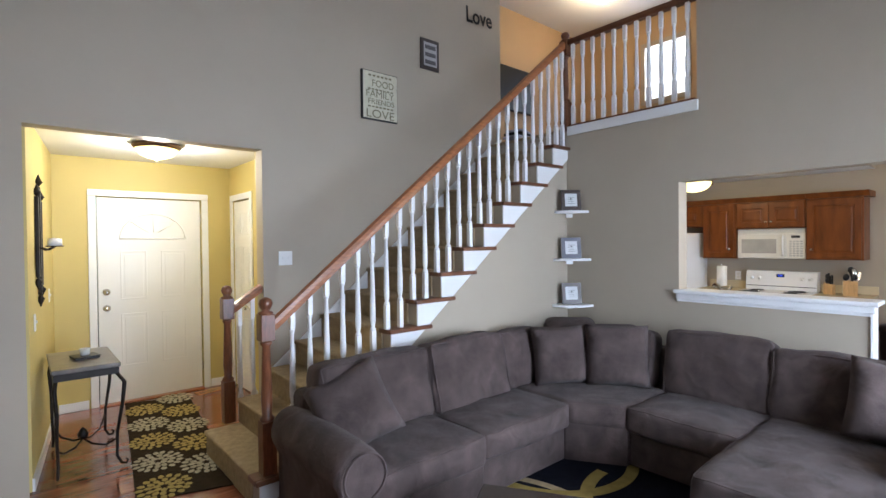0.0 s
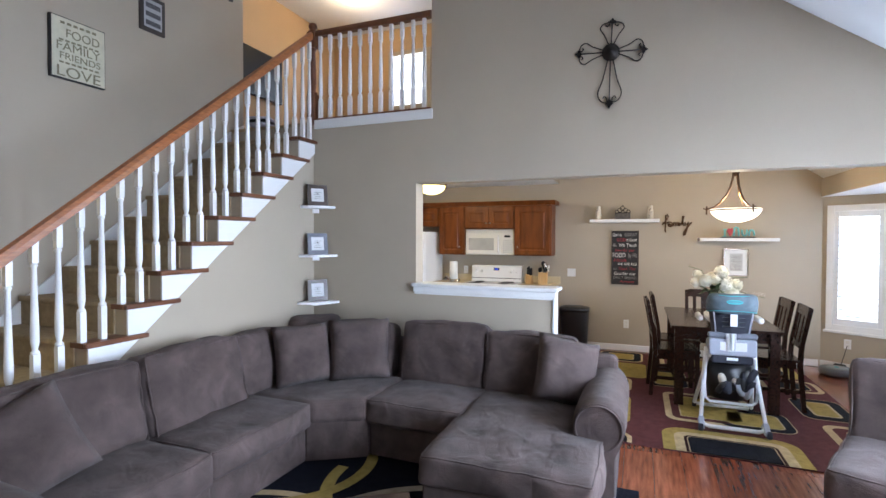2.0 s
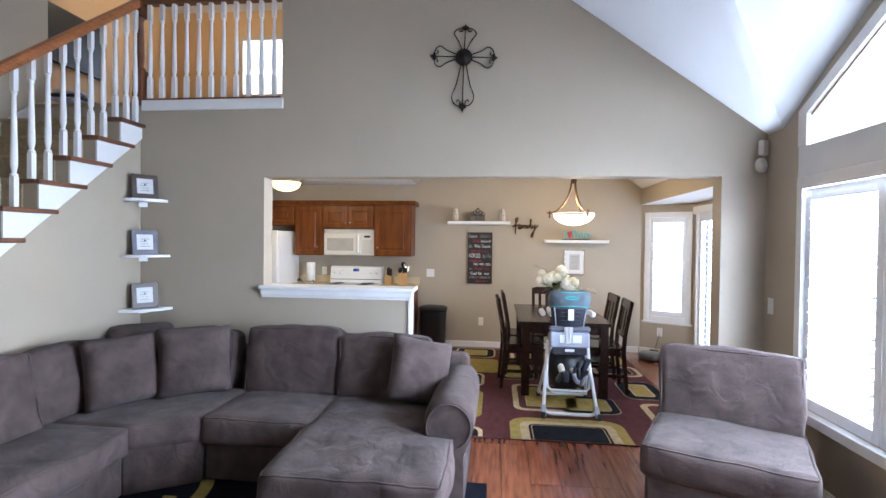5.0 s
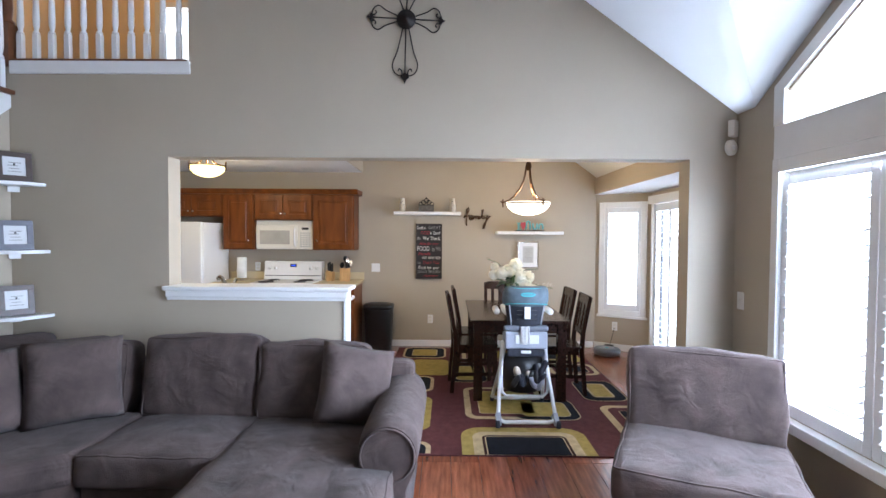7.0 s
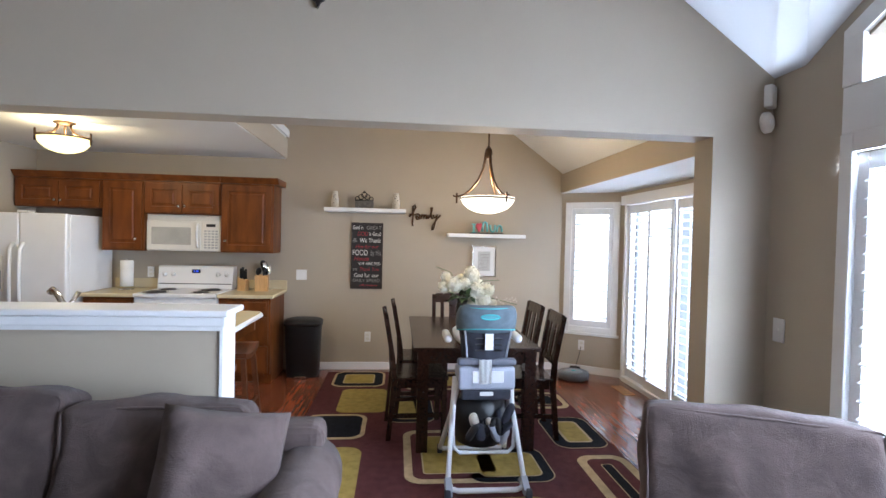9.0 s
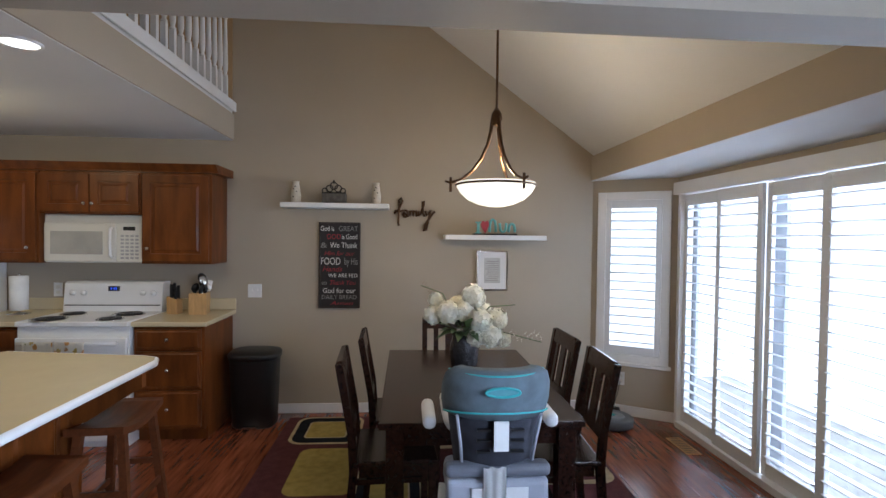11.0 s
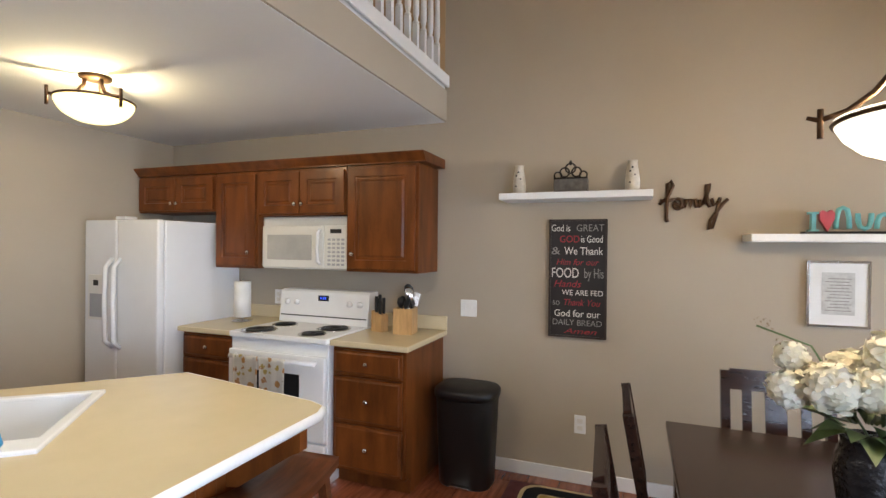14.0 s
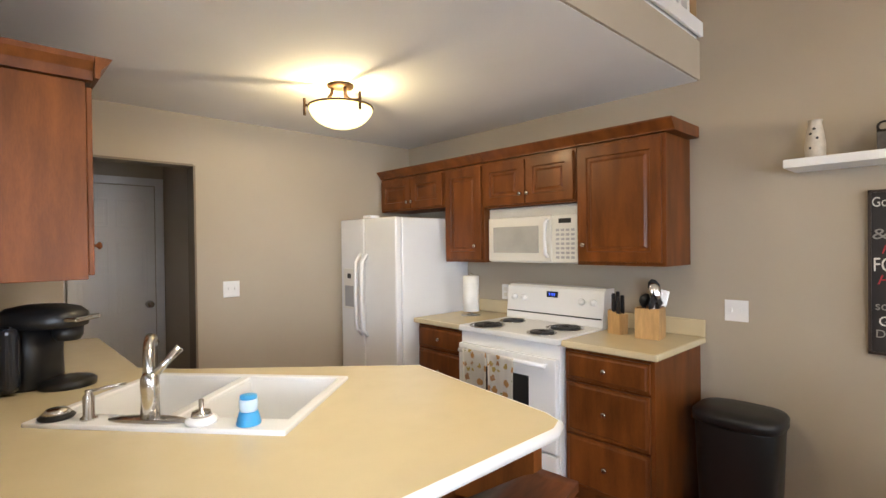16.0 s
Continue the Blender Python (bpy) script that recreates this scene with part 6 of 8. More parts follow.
# ---- iron cross ----
cr = thing("wall_cross", "dark wrought iron scroll cross on the wall", "wall art", (XP - 0.012, 0.582, 2.54))
CY, CZ, CX = 0.582, 2.972, XP - 0.014
bm = B(); lathe(bm, [(0.066, 0), (0.062, 0.012), (0.048, 0.016), (0.046, 0.024), (0.02, 0.03), (0.014, 0.038), (0.002, 0.04)], m=pose(CX + 0.008, CY, CZ, 0, -90, 0), n=28); part("medallion", bm, M_IRON, cr, w=True)
def petal(ang, L, wd, name):
    # a leaf-shaped loop with a stem, two inner curls and a finial, pointing at ang in the wall plane
    c, s = math.cos(radians(ang)), math.sin(radians(ang))
    P = lambda u, v: (CX, CY + c * u - s * v, CZ + s * u + c * v)
    b = B()
    right = [(0.06, 0.02), (0.06 + (L - 0.09) * 0.45, wd * 0.62), (L * 0.72, wd), (L * 0.86, wd * 0.78), (L * 0.90, wd * 0.30), (L * 0.83, wd * 0.25), (L * 0.79, wd * 0.45), (L * 0.83, wd * 0.55)]
    def smooth(p, k=5):
        out = []
        for i in range(len(p) - 1):
            p0, p1, p2_, p3 = p[max(i - 1, 0)], p[i], p[i + 1], p[min(i + 2, len(p) - 1)]
            for j in range(k):
                t_ = j / k
                out.append(tuple(0.5 * (2 * p1[d] + (p2_[d] - p0[d]) * t_ + (2 * p0[d] - 5 * p1[d] + 4 * p2_[d] - p3[d]) * t_ ** 2 + (3 * p1[d] - p0[d] - 3 * p2_[d] + p3[d]) * t_ ** 3) for d in (0, 1)))
        return out + [p[-1]]
    for sg_ in (1, -1):
        tube(b, [P(u, sg_ * v) for u, v in smooth(right)], 0.0042, 6)
    tube(b, [P(0.05, 0), P(L * 0.92, 0)], 0.0045, 6)
    part("scroll", b, M_IRON, cr, w=True)
    b = B()
    q = [P(L * 0.84, 0), P(L * 0.88, 0.016), P(L * 0.93, 0.030), P(L * 0.96, 0.012), P(L * 1.03, 0), P(L * 0.96, -0.012), P(L * 0.93, -0.030), P(L * 0.88, -0.016)]
    A = [b.verts.new((p_[0] - 0.006, p_[1], p_[2])) for p_ in q]
    C = [b.verts.new((p_[0] + 0.006, p_[1], p_[2])) for p_ in q]
    b.faces.new(A); b.faces.new(C[::-1])
    for i in range(len(q)):
        b.faces.new((A[i], C[i], C[(i + 1) % len(q)], A[(i + 1) % len(q)]))
    bmesh.ops.recalc_face_normals(b, faces=b.faces[:])
    part("finial", b, M_IRON, cr, w=True)
petal(93, 0.245, 0.085, "top")
petal(3, 0.255, 0.08, "side")
petal(183, 0.255, 0.08, "side")
petal(271, 0.42, 0.085, "foot")

# ---- corner shelves with frames ----
for i, (z, s) in enumerate(((1.855, 0.30), (1.40, 0.33), (0.965, 0.36))):
    sh = thing("corner_shelf", "white quarter-round corner shelf", "shelf", (XP, YT, z - 0.03), group="corner shelves")
    bm = B()
    k = s / 0.33
    pts = [(XP - 0.002, YT - 0.004)] + [(XP - 0.002 - 0.25 * k * math.sin(a), YT - 0.004 - 0.25 * k * math.cos(a)) for a in [j * math.pi / 2 / 10 for j in range(11)]]
    prism(bm, pts, z - 0.022, z)
    part("board", bm, M_TRIM, sh, w=True)
    bm = B(); prism(bm, [(XP - 0.003, YT - 0.006), (XP - 0.003, YT - 0.05), (XP - 0.05, YT - 0.006)], z - 0.06, z - 0.0225); part("bracket", bm, M_TRIM, sh, w=True)
    pf = thing("picture_frame", "dark frame with a white printed card on the corner shelf" if i != 1 else "grey frame with a white printed card on the corner shelf", "picture", (XP - 0.115, YT - 0.115, z + 0.001), -36, group="corner shelf frames")
    bm = B(); m_ = pose(0, 0, 0.0, -9)
    fr_m = mat("walnut_frame", (0.07, 0.045, 0.035), 0.4, var=0.3, scale=15) if i != 1 else mat("slate_frame", (0.14, 0.14, 0.17), 0.4, var=0.2, scale=15)
    W_, H_ = 0.095, 0.20
    for a in ((-W_, W_, 0.0, 0.04), (-W_, W_, H_ - 0.035, H_), (-W_, -W_ + 0.035, 0.04, H_ - 0.035), (W_ - 0.035, W_, 0.04, H_ - 0.035)):
        box(bm, a[0], a[1], -0.012, 0.006, a[2], a[3], 0.002)
    turned(bm, m_)
    part("frame", bm, fr_m, pf)
    bm = turned((lambda b: (box(b, -W_ + 0.035, W_ - 0.035, -0.006, 0.004, 0.04, H_ - 0.035), b)[1])(B()), m_)
    card = part("card", bm, mat("card_white", (0.66, 0.66, 0.66), 0.6), pf, "white printed card")
    bm = B()
    for j in range(4):
        box(bm, -0.035 + 0.006 * (j % 2), 0.035 - 0.008 * (j % 3), -0.0072, -0.0062, 0.065 + j * 0.02, 0.069 + j * 0.02)
    part("text_bars", turned(bm, m_), M_INK_G, card)
    bm = B(); tube(bm, [(0, 0.01, 0.12), (0, 0.07, 0.0)], 0.006, 6); part("strut", bm, M_BLACK, pf)

# ---- foyer ----
def six_panel(w, h, t=0.035, material=None, top_plain=False):
    # door slab with raised panels on the -y face, hinge line at x = 0, standing on z = 0
    b = B()
    box(b, 0, w, 0, t, 0, h, 0.002)
    rows = ((0.17, 0.43), (0.50, 0.74)) if top_plain else ((0.09, 0.38), (0.45, 0.76), (0.82, 0.94))
    out = []
    for z0, z1 in rows:
        cols = ((0.20, 0.45), (0.59, 0.84)) if top_plain else ((0.10, 0.46), (0.54, 0.90))
        for x0, x1 in cols:
            out.append((x0 * w, x1 * w, z0 * h, z1 * h))
    return b, out
def door_thing(name, lab, m, w, h, handles, knob_x, top_plain=False):
    t = thing(name, lab, "door", (0, 0, 0), kind="structure")
    t.matrix_world = m
    b, ps = six_panel(w, h, top_plain=top_plain)
    leaf = part("leaf", b, M_DOOR, t)
    for x0, x1, z0, z1 in ps:
        b = B()
        for a in ((x0, x1, z0, z0 + 0.014), (x0, x1, z1 - 0.014, z1), (x0, x0 + 0.014, z0 + 0.014, z1 - 0.014), (x1 - 0.014, x1, z0 + 0.014, z1 - 0.014)):
            box(b, a[0], a[1], -0.006, -0.0002, a[2], a[3], 0.003)
        box(b, x0 + 0.035, x1 - 0.035, -0.005, -0.0002, z0 + 0.035, z1 - 0.035, 0.004)
        part("panel", b, M_DOOR, leaf)
    if top_plain:
        # embossed fanlight: an arch over a sill with three ribs
        cx, rx, z0, rz_ = w * 0.52, w * 0.32, h * 0.80, h * 0.125
        b = B()
        tube(b, [(cx + rx * math.cos(math.pi * i / 24), -0.002, z0 + rz_ * math.sin(math.pi * i / 24)) for i in range(25)], 0.008, 6)
        tube(b, [(cx - rx - 0.008, -0.002, z0), (cx + rx + 0.008, -0.002, z0)], 0.009, 6)
        for a in (45, 90, 135):
            tube(b, [(cx + 0.2 * rx * math.cos(radians(a)), -0.001, z0 + 0.25 * rz_), (cx + 0.96 * rx * math.cos(radians(a)), -0.001, z0 + 0.96 * rz_ * math.sin(radians(a)))], 0.005, 6)
        part("fanlight", b, M_DOOR, leaf, "embossed arched fanlight")
    for z in handles:
        b = B(); lathe(b, [(0.032, 0), (0.032, 0.006), (0.012, 0.012), (0.012, 0.03), (0.028, 0.042), (0.028, 0.056), (0.010, 0.064)], m=pose(knob_x, 0, z, 90, 0, 0), n=18); part("door_knob", b, M_CHROME, leaf, "satin nickel knob")
    return t
door_thing("door_1", "white six-panel front door, closed", pose(0.962, YF + 0.02, 0.012), 0.926, 2.03, (0.94, 1.10), 0.065, True)
bm = B()
for z in (0.25, 1.05, 1.85):
    box(bm, 1.888, 1.900, YF + 0.004, YF + 0.02, z - 0.045, z + 0.045, 0.003)
structure("door_1_hinges", bm, M_CHROME, "satin nickel door hinges", "hinge")
door_thing("door_2", "white six-panel closet door, closed", pose(2.205, 6.07, 0.012, 0, 0, -90), 0.52, 2.02, (0.90,), 0.46)
door_thing("door_3", "white six-panel hall door, closed", pose(5.34, 5.275, 0.012), 0.62, 1.97, (0.95,), 0.57)
bm = B()
def casing(b, x0, x1, z1, y, th=0.018, cw=0.065):
    box(b, x0 - cw, x0, y - th, y, 0, z1, 0.005)
    box(b, x1, x1 + cw, y - th, y, 0, z1, 0.005)
    box(b, x0 - cw, x1 + cw, y - th, y, z1 + 0.0005, z1 + cw, 0.005)
casing(bm, 0.95, 1.90, 2.05, YF)
casing(bm, 5.33, 5.97, 1.99, 5.298)
b2 = B(); casing(b2, 0.0, 0.54, 2.045, 0.0)
turned(b2, pose(2.199, 6.08, 0, 0, 0, -90))
structure("trim_door_closet", b2, M_TRIM, "white closet door casing", "trim")
structure("trim_doors", bm, M_TRIM, "white door casings", "trim")
bm = B()
box(bm, 0.951, 1.899, YF - 0.05, YF + 0.10, 0.0, 0.014, 0.004)
structure("threshold", bm, M_OAK, "wooden door threshold", "trim")
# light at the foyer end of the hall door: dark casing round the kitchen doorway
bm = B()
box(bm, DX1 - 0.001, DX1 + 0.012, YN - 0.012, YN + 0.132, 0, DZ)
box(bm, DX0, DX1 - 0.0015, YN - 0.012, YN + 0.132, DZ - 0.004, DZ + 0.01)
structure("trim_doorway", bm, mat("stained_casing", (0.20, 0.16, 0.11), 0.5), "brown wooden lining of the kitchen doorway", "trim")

ct = thing("console_table", "small iron console table with scrolled legs and stone-grey top", "table", (0.72, 4.88, 0))
bm = B(); box(bm, -0.19, 0.20, -0.36, 0.36, 0.715, 0.745, 0.006); part("tabletop", bm, mat("slate_top", (0.16, 0.14, 0.12), 0.3, var=0.3, scale=12), ct, "grey-brown top")
bm = B()
for a in ((-0.18, 0.19, -0.35, -0.335), (-0.18, 0.19, 0.335, 0.35), (-0.18, -0.165, -0.335, 0.335), (0.175, 0.19, -0.335, 0.335)):
    box(bm, *a, 0.665, 0.7145)
part("apron", bm, M_IRON, ct)
for sx in (-1, 1):
    for sy in (-1, 1):
        bm = B()
        x, y = (0.175 if sx > 0 else -0.165), sy * 0.335
        o = 0.035 if sx > 0 else 0.0
        tube(bm, [(x, y, 0.67), (x + sx * 0.01 + o, y + sy * 0.015, 0.60), (x + o * 0.9, y + sy * 0.01, 0.45), (x, y - sy * 0.01, 0.25), (x - sx * 0.005, y - sy * 0.01, 0.08), (x + o * 0.6, y + sy * 0.01, 0.025), (x + o * 1.4, y + sy * 0.02, 0.02), (x + o * 1.6, y + sy * 0.025, 0.045), (x + o * 1.2, y + sy * 0.02, 0.055)], [0.012, 0.014, 0.012, 0.010, 0.010, 0.010, 0.009, 0.008, 0.006], 8)
        part("leg", bm, M_IRON, ct)
bm = B()
for sx, sy in ((1, 1), (1, -1), (-1, 1), (-1, -1)):
    tube(bm, [(sx * 0.17, sy * 0.325, 0.20), (sx * 0.12, sy * 0.2, 0.13), (sx * 0.05, sy * 0.08, 0.12), (0, 0, 0.15)], 0.007, 6)
part("stretcher", bm, M_IRON, ct)
bm = B()
lathe(bm, [(0.006, 0), (0.03, 0.02), (0.035, 0.045), (0.02, 0.075), (0.004, 0.09)], (0, 0, 0.14), 12)
part("finial", bm, M_IRON, ct)
dish = thing("candle_dish", "small dark square dish with clear glass candle on the console", "dish", (0.74, 4.86, 0.7455), 10)
bm = B(); box(bm, -0.075, 0.075, -0.075, 0.075, 0, 0.014, 0.004); box(bm, -0.08, 0.08, -0.08, 0.08, 0.0141, 0.02, 0.003); part("dish", bm, M_BLACK, dish)
bm = B(); lathe(bm, [(0.028, 0.0205), (0.032, 0.03), (0.034, 0.07), (0.030, 0.07), (0.028, 0.03)], n=18); part("glass", bm, mat("frosted_glass", (0.55, 0.56, 0.55), 0.15), dish, "frosted glass candle cup")
sc_ = thing("wall_sconce", "tall dark iron wall sconce with candles on white cups", "wall art", (0.53, 4.72, 1.25))
bm = B()
for dy, z0, z1 in ((-0.12, 1.35, 1.92), (0.0, 1.22, 2.0), (0.10, 1.28, 1.90)):
    box(bm, 0.523, 0.545, 4.72 + dy - 0.025, 4.72 + dy + 0.025, z0, z1, 0.005)
    for e, s in ((z0, -1), (z1, 1)):
        lathe(bm, [(0.004, 0), (0.026, 0.03 * s), (0.012, 0.06 * s), (0.002, 0.09 * s)][::s], (0.535, 4.72 + dy, e - (0.0)), 8)
part("scroll_panel", bm, M_IRON, sc_, w=True)
for dy in (-0.13, 0.07):
    bm = B(); tube(bm, [(0.545, 4.72 + dy, 1.56), (0.58, 4.72 + dy, 1.54), (0.62, 4.72 + dy, 1.565)], 0.006, 6); lathe(bm, [(0.045, 0), (0.05, 0.006), (0.04, 0.008)], (0.625, 4.72 + dy, 1.565), 16); arm_ = part("arm", bm, M_IRON, sc_, w=True)
    bm = B(); lathe(bm, [(0.036, 0.0085), (0.036, 0.06), (0.004, 0.062)], (0.625, 4.72 + dy, 1.565), 16); part("candle", bm, M_TRIM, arm_, "white candle", w=True)
sc_.matrix_world = pose(foyer_side(5.0) + 0.01, 5.0, 1.25, 0, 0, -6.4)

# ---- pendant over the dining table ----
pd = thing("pendant_lamp", "bronze bowl pendant with glowing frosted glass over the table", "pendant lamp", (6.314, -0.55, roof(-0.55)))
PZ = -roof(-0.55)
bm = B(); lathe(bm, [(0.065, -0.012), (0.065, -0.03), (0.03, -0.05), (0.008, -0.055)], n=20); part("canopy", bm, M_BRONZE, pd)
bm = B(); bar(bm, (0, 0, -0.03), (0, 0, PZ + 2.28), 0.0075); part("rod", bm, M_BRONZE, pd)
bm = B(); lathe(bm, [(0.012, 2.30), (0.030, 2.27), (0.034, 2.235), (0.026, 2.22), (0.030, 2.20)], (0, 0, PZ), 16); part("hub", bm, M_BRONZE, pd)
R_ = 0.229
bm = B(); lathe(bm, [(R_, 1.868), (R_ * 0.985, 1.845), (R_ * 0.90, 1.81), (R_ * 0.72, 1.772), (R_ * 0.45, 1.745), (R_ * 0.2, 1.732), (0.004, 1.73)], (0, 0, PZ), 36)
o = part("shade", bm, M_SHADE2, pd, "glowing frosted glass bowl"); o.visible_shadow = False
bm = B(); tube(bm, [(R_ * 1.005 * math.cos(2 * math.pi * i / 40), R_ * 1.005 * math.sin(2 * math.pi * i / 40), PZ + 1.855) for i in range(40)], 0.007, 6, True); part("ring", bm, M_BRONZE, pd)
for k in range(3):
    a = radians(85 + k * 120)
    c, s = math.cos(a), math.sin(a)
    bm = B()
    pr = [(0.022, 2.25), (0.032, 2.17), (0.05, 2.09), (0.085, 2.01), (0.14, 1.935), (0.20, 1.888), (0.265, 1.868), (0.295, 1.878)]
    tube(bm, [(r * c, r * s, PZ + z) for r, z in pr], [0.012, 0.011, 0.010, 0.010, 0.009, 0.009, 0.008, 0.006], 8)
    tube(bm, [(0.262 * c, 0.262 * s, PZ + 1.90), (0.262 * c, 0.262 * s, PZ + 1.815)], 0.0085, 8)
    part("arm", bm, M_BRONZE, pd)

# ---- dining chairs ----
def dining_chair():
    t = thing("dining_chair", "espresso-stained slat-back wooden dining chair at the table", "chair", (0, 0, 0), group="chairs round the table")
    # faces -y: seat towards -y, back at +y
    b = B(); box(b, -0.215, 0.215, -0.21, 0.20, 0.44, 0.465, 0.008); part("seat", b, M_ESPRESSO, t)
    b = B(); box(b, -0.19, 0.19, -0.18, 0.17, 0.38, 0.4395); part("seat_frame", b, M_ESPRESSO, t)
    for sx in (-1, 1):
        b = B(); box(b, sx * 0.19 - 0.019, sx * 0.19 + 0.019, -0.20, -0.162, 0, 0.4395, 0.003); part("leg", b, M_ESPRESSO, t)
        b = B()
        vs = prism_yz(b, [(0.175, 0.42), (0.215, 0.42), (0.225, 0.6), (0.285, 0.93), (0.25, 0.935), (0.19, 0.6)], sx * 0.195 - 0.018, sx * 0.195 + 0.018)
        prism_yz(b, [(0.215, 0.0), (0.25, 0.0), (0.215, 0.42), (0.175, 0.42)], sx * 0.195 - 0.018, sx * 0.195 + 0.018)
        part("back_post", b, M_ESPRESSO, t)
    b = B(); prism_yz(b, [(0.240, 0.855), (0.267, 0.855), (0.283, 0.935), (0.257, 0.945)], -0.176, 0.176); part("top_rail", b, M_ESPRESSO, t)
    b = B(); prism_yz(b, [(0.195, 0.56), (0.220, 0.56), (0.228, 0.61), (0.203, 0.61)], -0.176, 0.176); part("lower_rail", b, M_ESPRESSO, t)
    for x, w_ in ((-0.11, 0.018), (0.0, 0.04), (0.11, 0.018)):
        b = B(); prism_yz(b, [(0.208, 0.61), (0.222, 0.61), (0.263, 0.854), (0.249, 0.854)], x - w_, x + w_); part("slat", b, M_ESPRESSO, t)
    b = B()
    for sx in (-1, 1):
        box(b, sx * 0.19 - 0.01, sx * 0.19 + 0.01, -0.165, 0.20, 0.16, 0.19)
    box(b, -0.18, 0.18, 0.0, 0.02, 0.165, 0.185)
    part("stretcher", b, M_ESPRESSO, t)
    return t
ch0 = dining_chair()
ch0.matrix_world = pose(6.02, 0.02, 0.012, 0, 0, 3)
for x, y, r in ((6.55, -0.04, 2), (5.98, -0.80, 177), (6.52, -0.79, 181), (6.90, -0.375, -90)):
    copy_thing(ch0, pose(x, y, 0.012, 0, 0, r))

# ---- high chair ----
hc = thing("high_chair", "folding white-framed high chair with grey and teal padded seat", "high chair", (5.20, -0.345, 0.012), 90)
# local: +y is the chair's back (towards the living room, -x in the world), x across
M_HCF = mat("white_metal_tube", (0.72, 0.73, 0.74), 0.3, var=0.04)
M_HCG = mat("grey_fabric", (0.034, 0.036, 0.050), 0.9, var=0.25, scale=30, bump=0.3, bscale=300)
M_HCL = mat("light_grey_plastic", (0.34, 0.36, 0.42), 0.4)
M_HCT = mat("slate_blue_fabric", (0.125, 0.165, 0.195), 0.85, var=0.2, scale=25, bump=0.3, bscale=300)
M_TEALP = mat("teal_trim", (0.06, 0.42, 0.44), 0.5)
bm = B()
tube(bm, [(0.165, -0.08, 0.62), (0.185, 0.0, 0.48), (0.225, 0.19, 0.10), (0.21, 0.225, 0.055), (0.17, 0.235, 0.045), (-0.17, 0.235, 0.045), (-0.21, 0.225, 0.055), (-0.225, 0.19, 0.10), (-0.185, 0.0, 0.48), (-0.165, -0.08, 0.62)], 0.0155, 10)
part("rear_frame", bm, M_HCF, hc)
bm = B()
tube(bm, [(0.16, 0.06, 0.62), (0.18, -0.06, 0.42), (0.225, -0.33, 0.06), (0.20, -0.36, 0.04), (-0.20, -0.36, 0.04), (-0.225, -0.33, 0.06), (-0.18, -0.06, 0.42), (-0.16, 0.06, 0.62)], 0.0155, 10)
part("front_frame", bm, M_HCF, hc)
bm = B(); tube(bm, [(0.178, 0.03, 0.60), (0.190, 0.07, 0.32), (0.182, 0.085, 0.235), (0.15, 0.09, 0.205), (-0.15, 0.09, 0.205), (-0.182, 0.085, 0.235), (-0.190, 0.07, 0.32), (-0.178, 0.03, 0.60)], 0.012, 8); part("basket_frame", bm, M_HCF, hc)
for sx in (-1, 1):
    bm = B(); prism_yz(bm, [(0.13, 0.055), (0.245, 0.03), (0.285, 0.035), (0.285, 0.065), (0.20, 0.11)], sx * 0.225 - 0.018, sx * 0.225 + 0.018); part("rear_foot", bm, M_HCL, hc, "grey plastic foot")
    bm = B(); lathe(bm, [(0.004, -0.018), (0.028, -0.016), (0.03, 0), (0.028, 0.016), (0.004, 0.018)], m=pose(sx * 0.235, 0.275, 0.042, 0, 90, 0), n=16); part("wheel", bm, M_HCG, hc)
    bm = B(); lathe(bm, [(0.004, -0.018), (0.028, -0.016), (0.03, 0), (0.028, 0.016), (0.004, 0.018)], m=pose(sx * 0.225, -0.35, 0.042, 0, 90, 0), n=16); part("wheel", bm, M_HCG, hc)
def shell(b, rows, n=12, th=0.02):
    # a curved sheet from rows of (half width, y, z, wrap)
    g = []
    for hw, y, z, wr in rows:
        g.append([b.verts.new((hw * math.sin(u), y - wr * (1 - math.cos(u)), z)) for u in [(-1 + 2 * i / n) * 1.35 for i in range(n + 1)]])
    for A, C in zip(g, g[1:]):
        for i in range(n):
            b.faces.new((A[i], A[i + 1], C[i + 1], C[i])).smooth = True
    bmesh.ops.recalc_face_normals(b, faces=b.faces[:])
    bmesh.ops.solidify(b, geom=b.faces[:], thickness=th)
bm = B(); shell(bm, [(0.135, 0.120, 0.70, 0.13), (0.150, 0.15, 0.82, 0.145), (0.172, 0.172, 0.975, 0.15)]); sb_ = part("seat_back", bm, M_HCG, hc, "dark grey fabric back")
for sx in (-1, 1):
    bm = B(); tube(bm, [(sx * 0.115, 0.10, 0.74), (sx * 0.125, 0.125, 0.85), (sx * 0.14, 0.145, 0.955)], 0.006, 6); part("back_rib", bm, M_HCL, sb_)
    for z in (0.84, 0.875, 0.91):
        bm = B(); box(bm, sx * 0.055 - 0.022, sx * 0.055 + 0.022, 0.158, 0.176, z, z + 0.006); part("strap_slot", bm, M_BLACK, sb_)
bm = B(); shell(bm, [(0.184, 0.178, 0.945, 0.155), (0.192, 0.19, 0.99, 0.155), (0.191, 0.197, 1.045, 0.15), (0.178, 0.195, 1.085, 0.13), (0.150, 0.175, 1.103, 0.10), (0.120, 0.13, 1.105, 0.06)], n=18, th=0.022); pd_ = part("head_pad", bm, M_HCT, hc, "slate blue padded head cover")
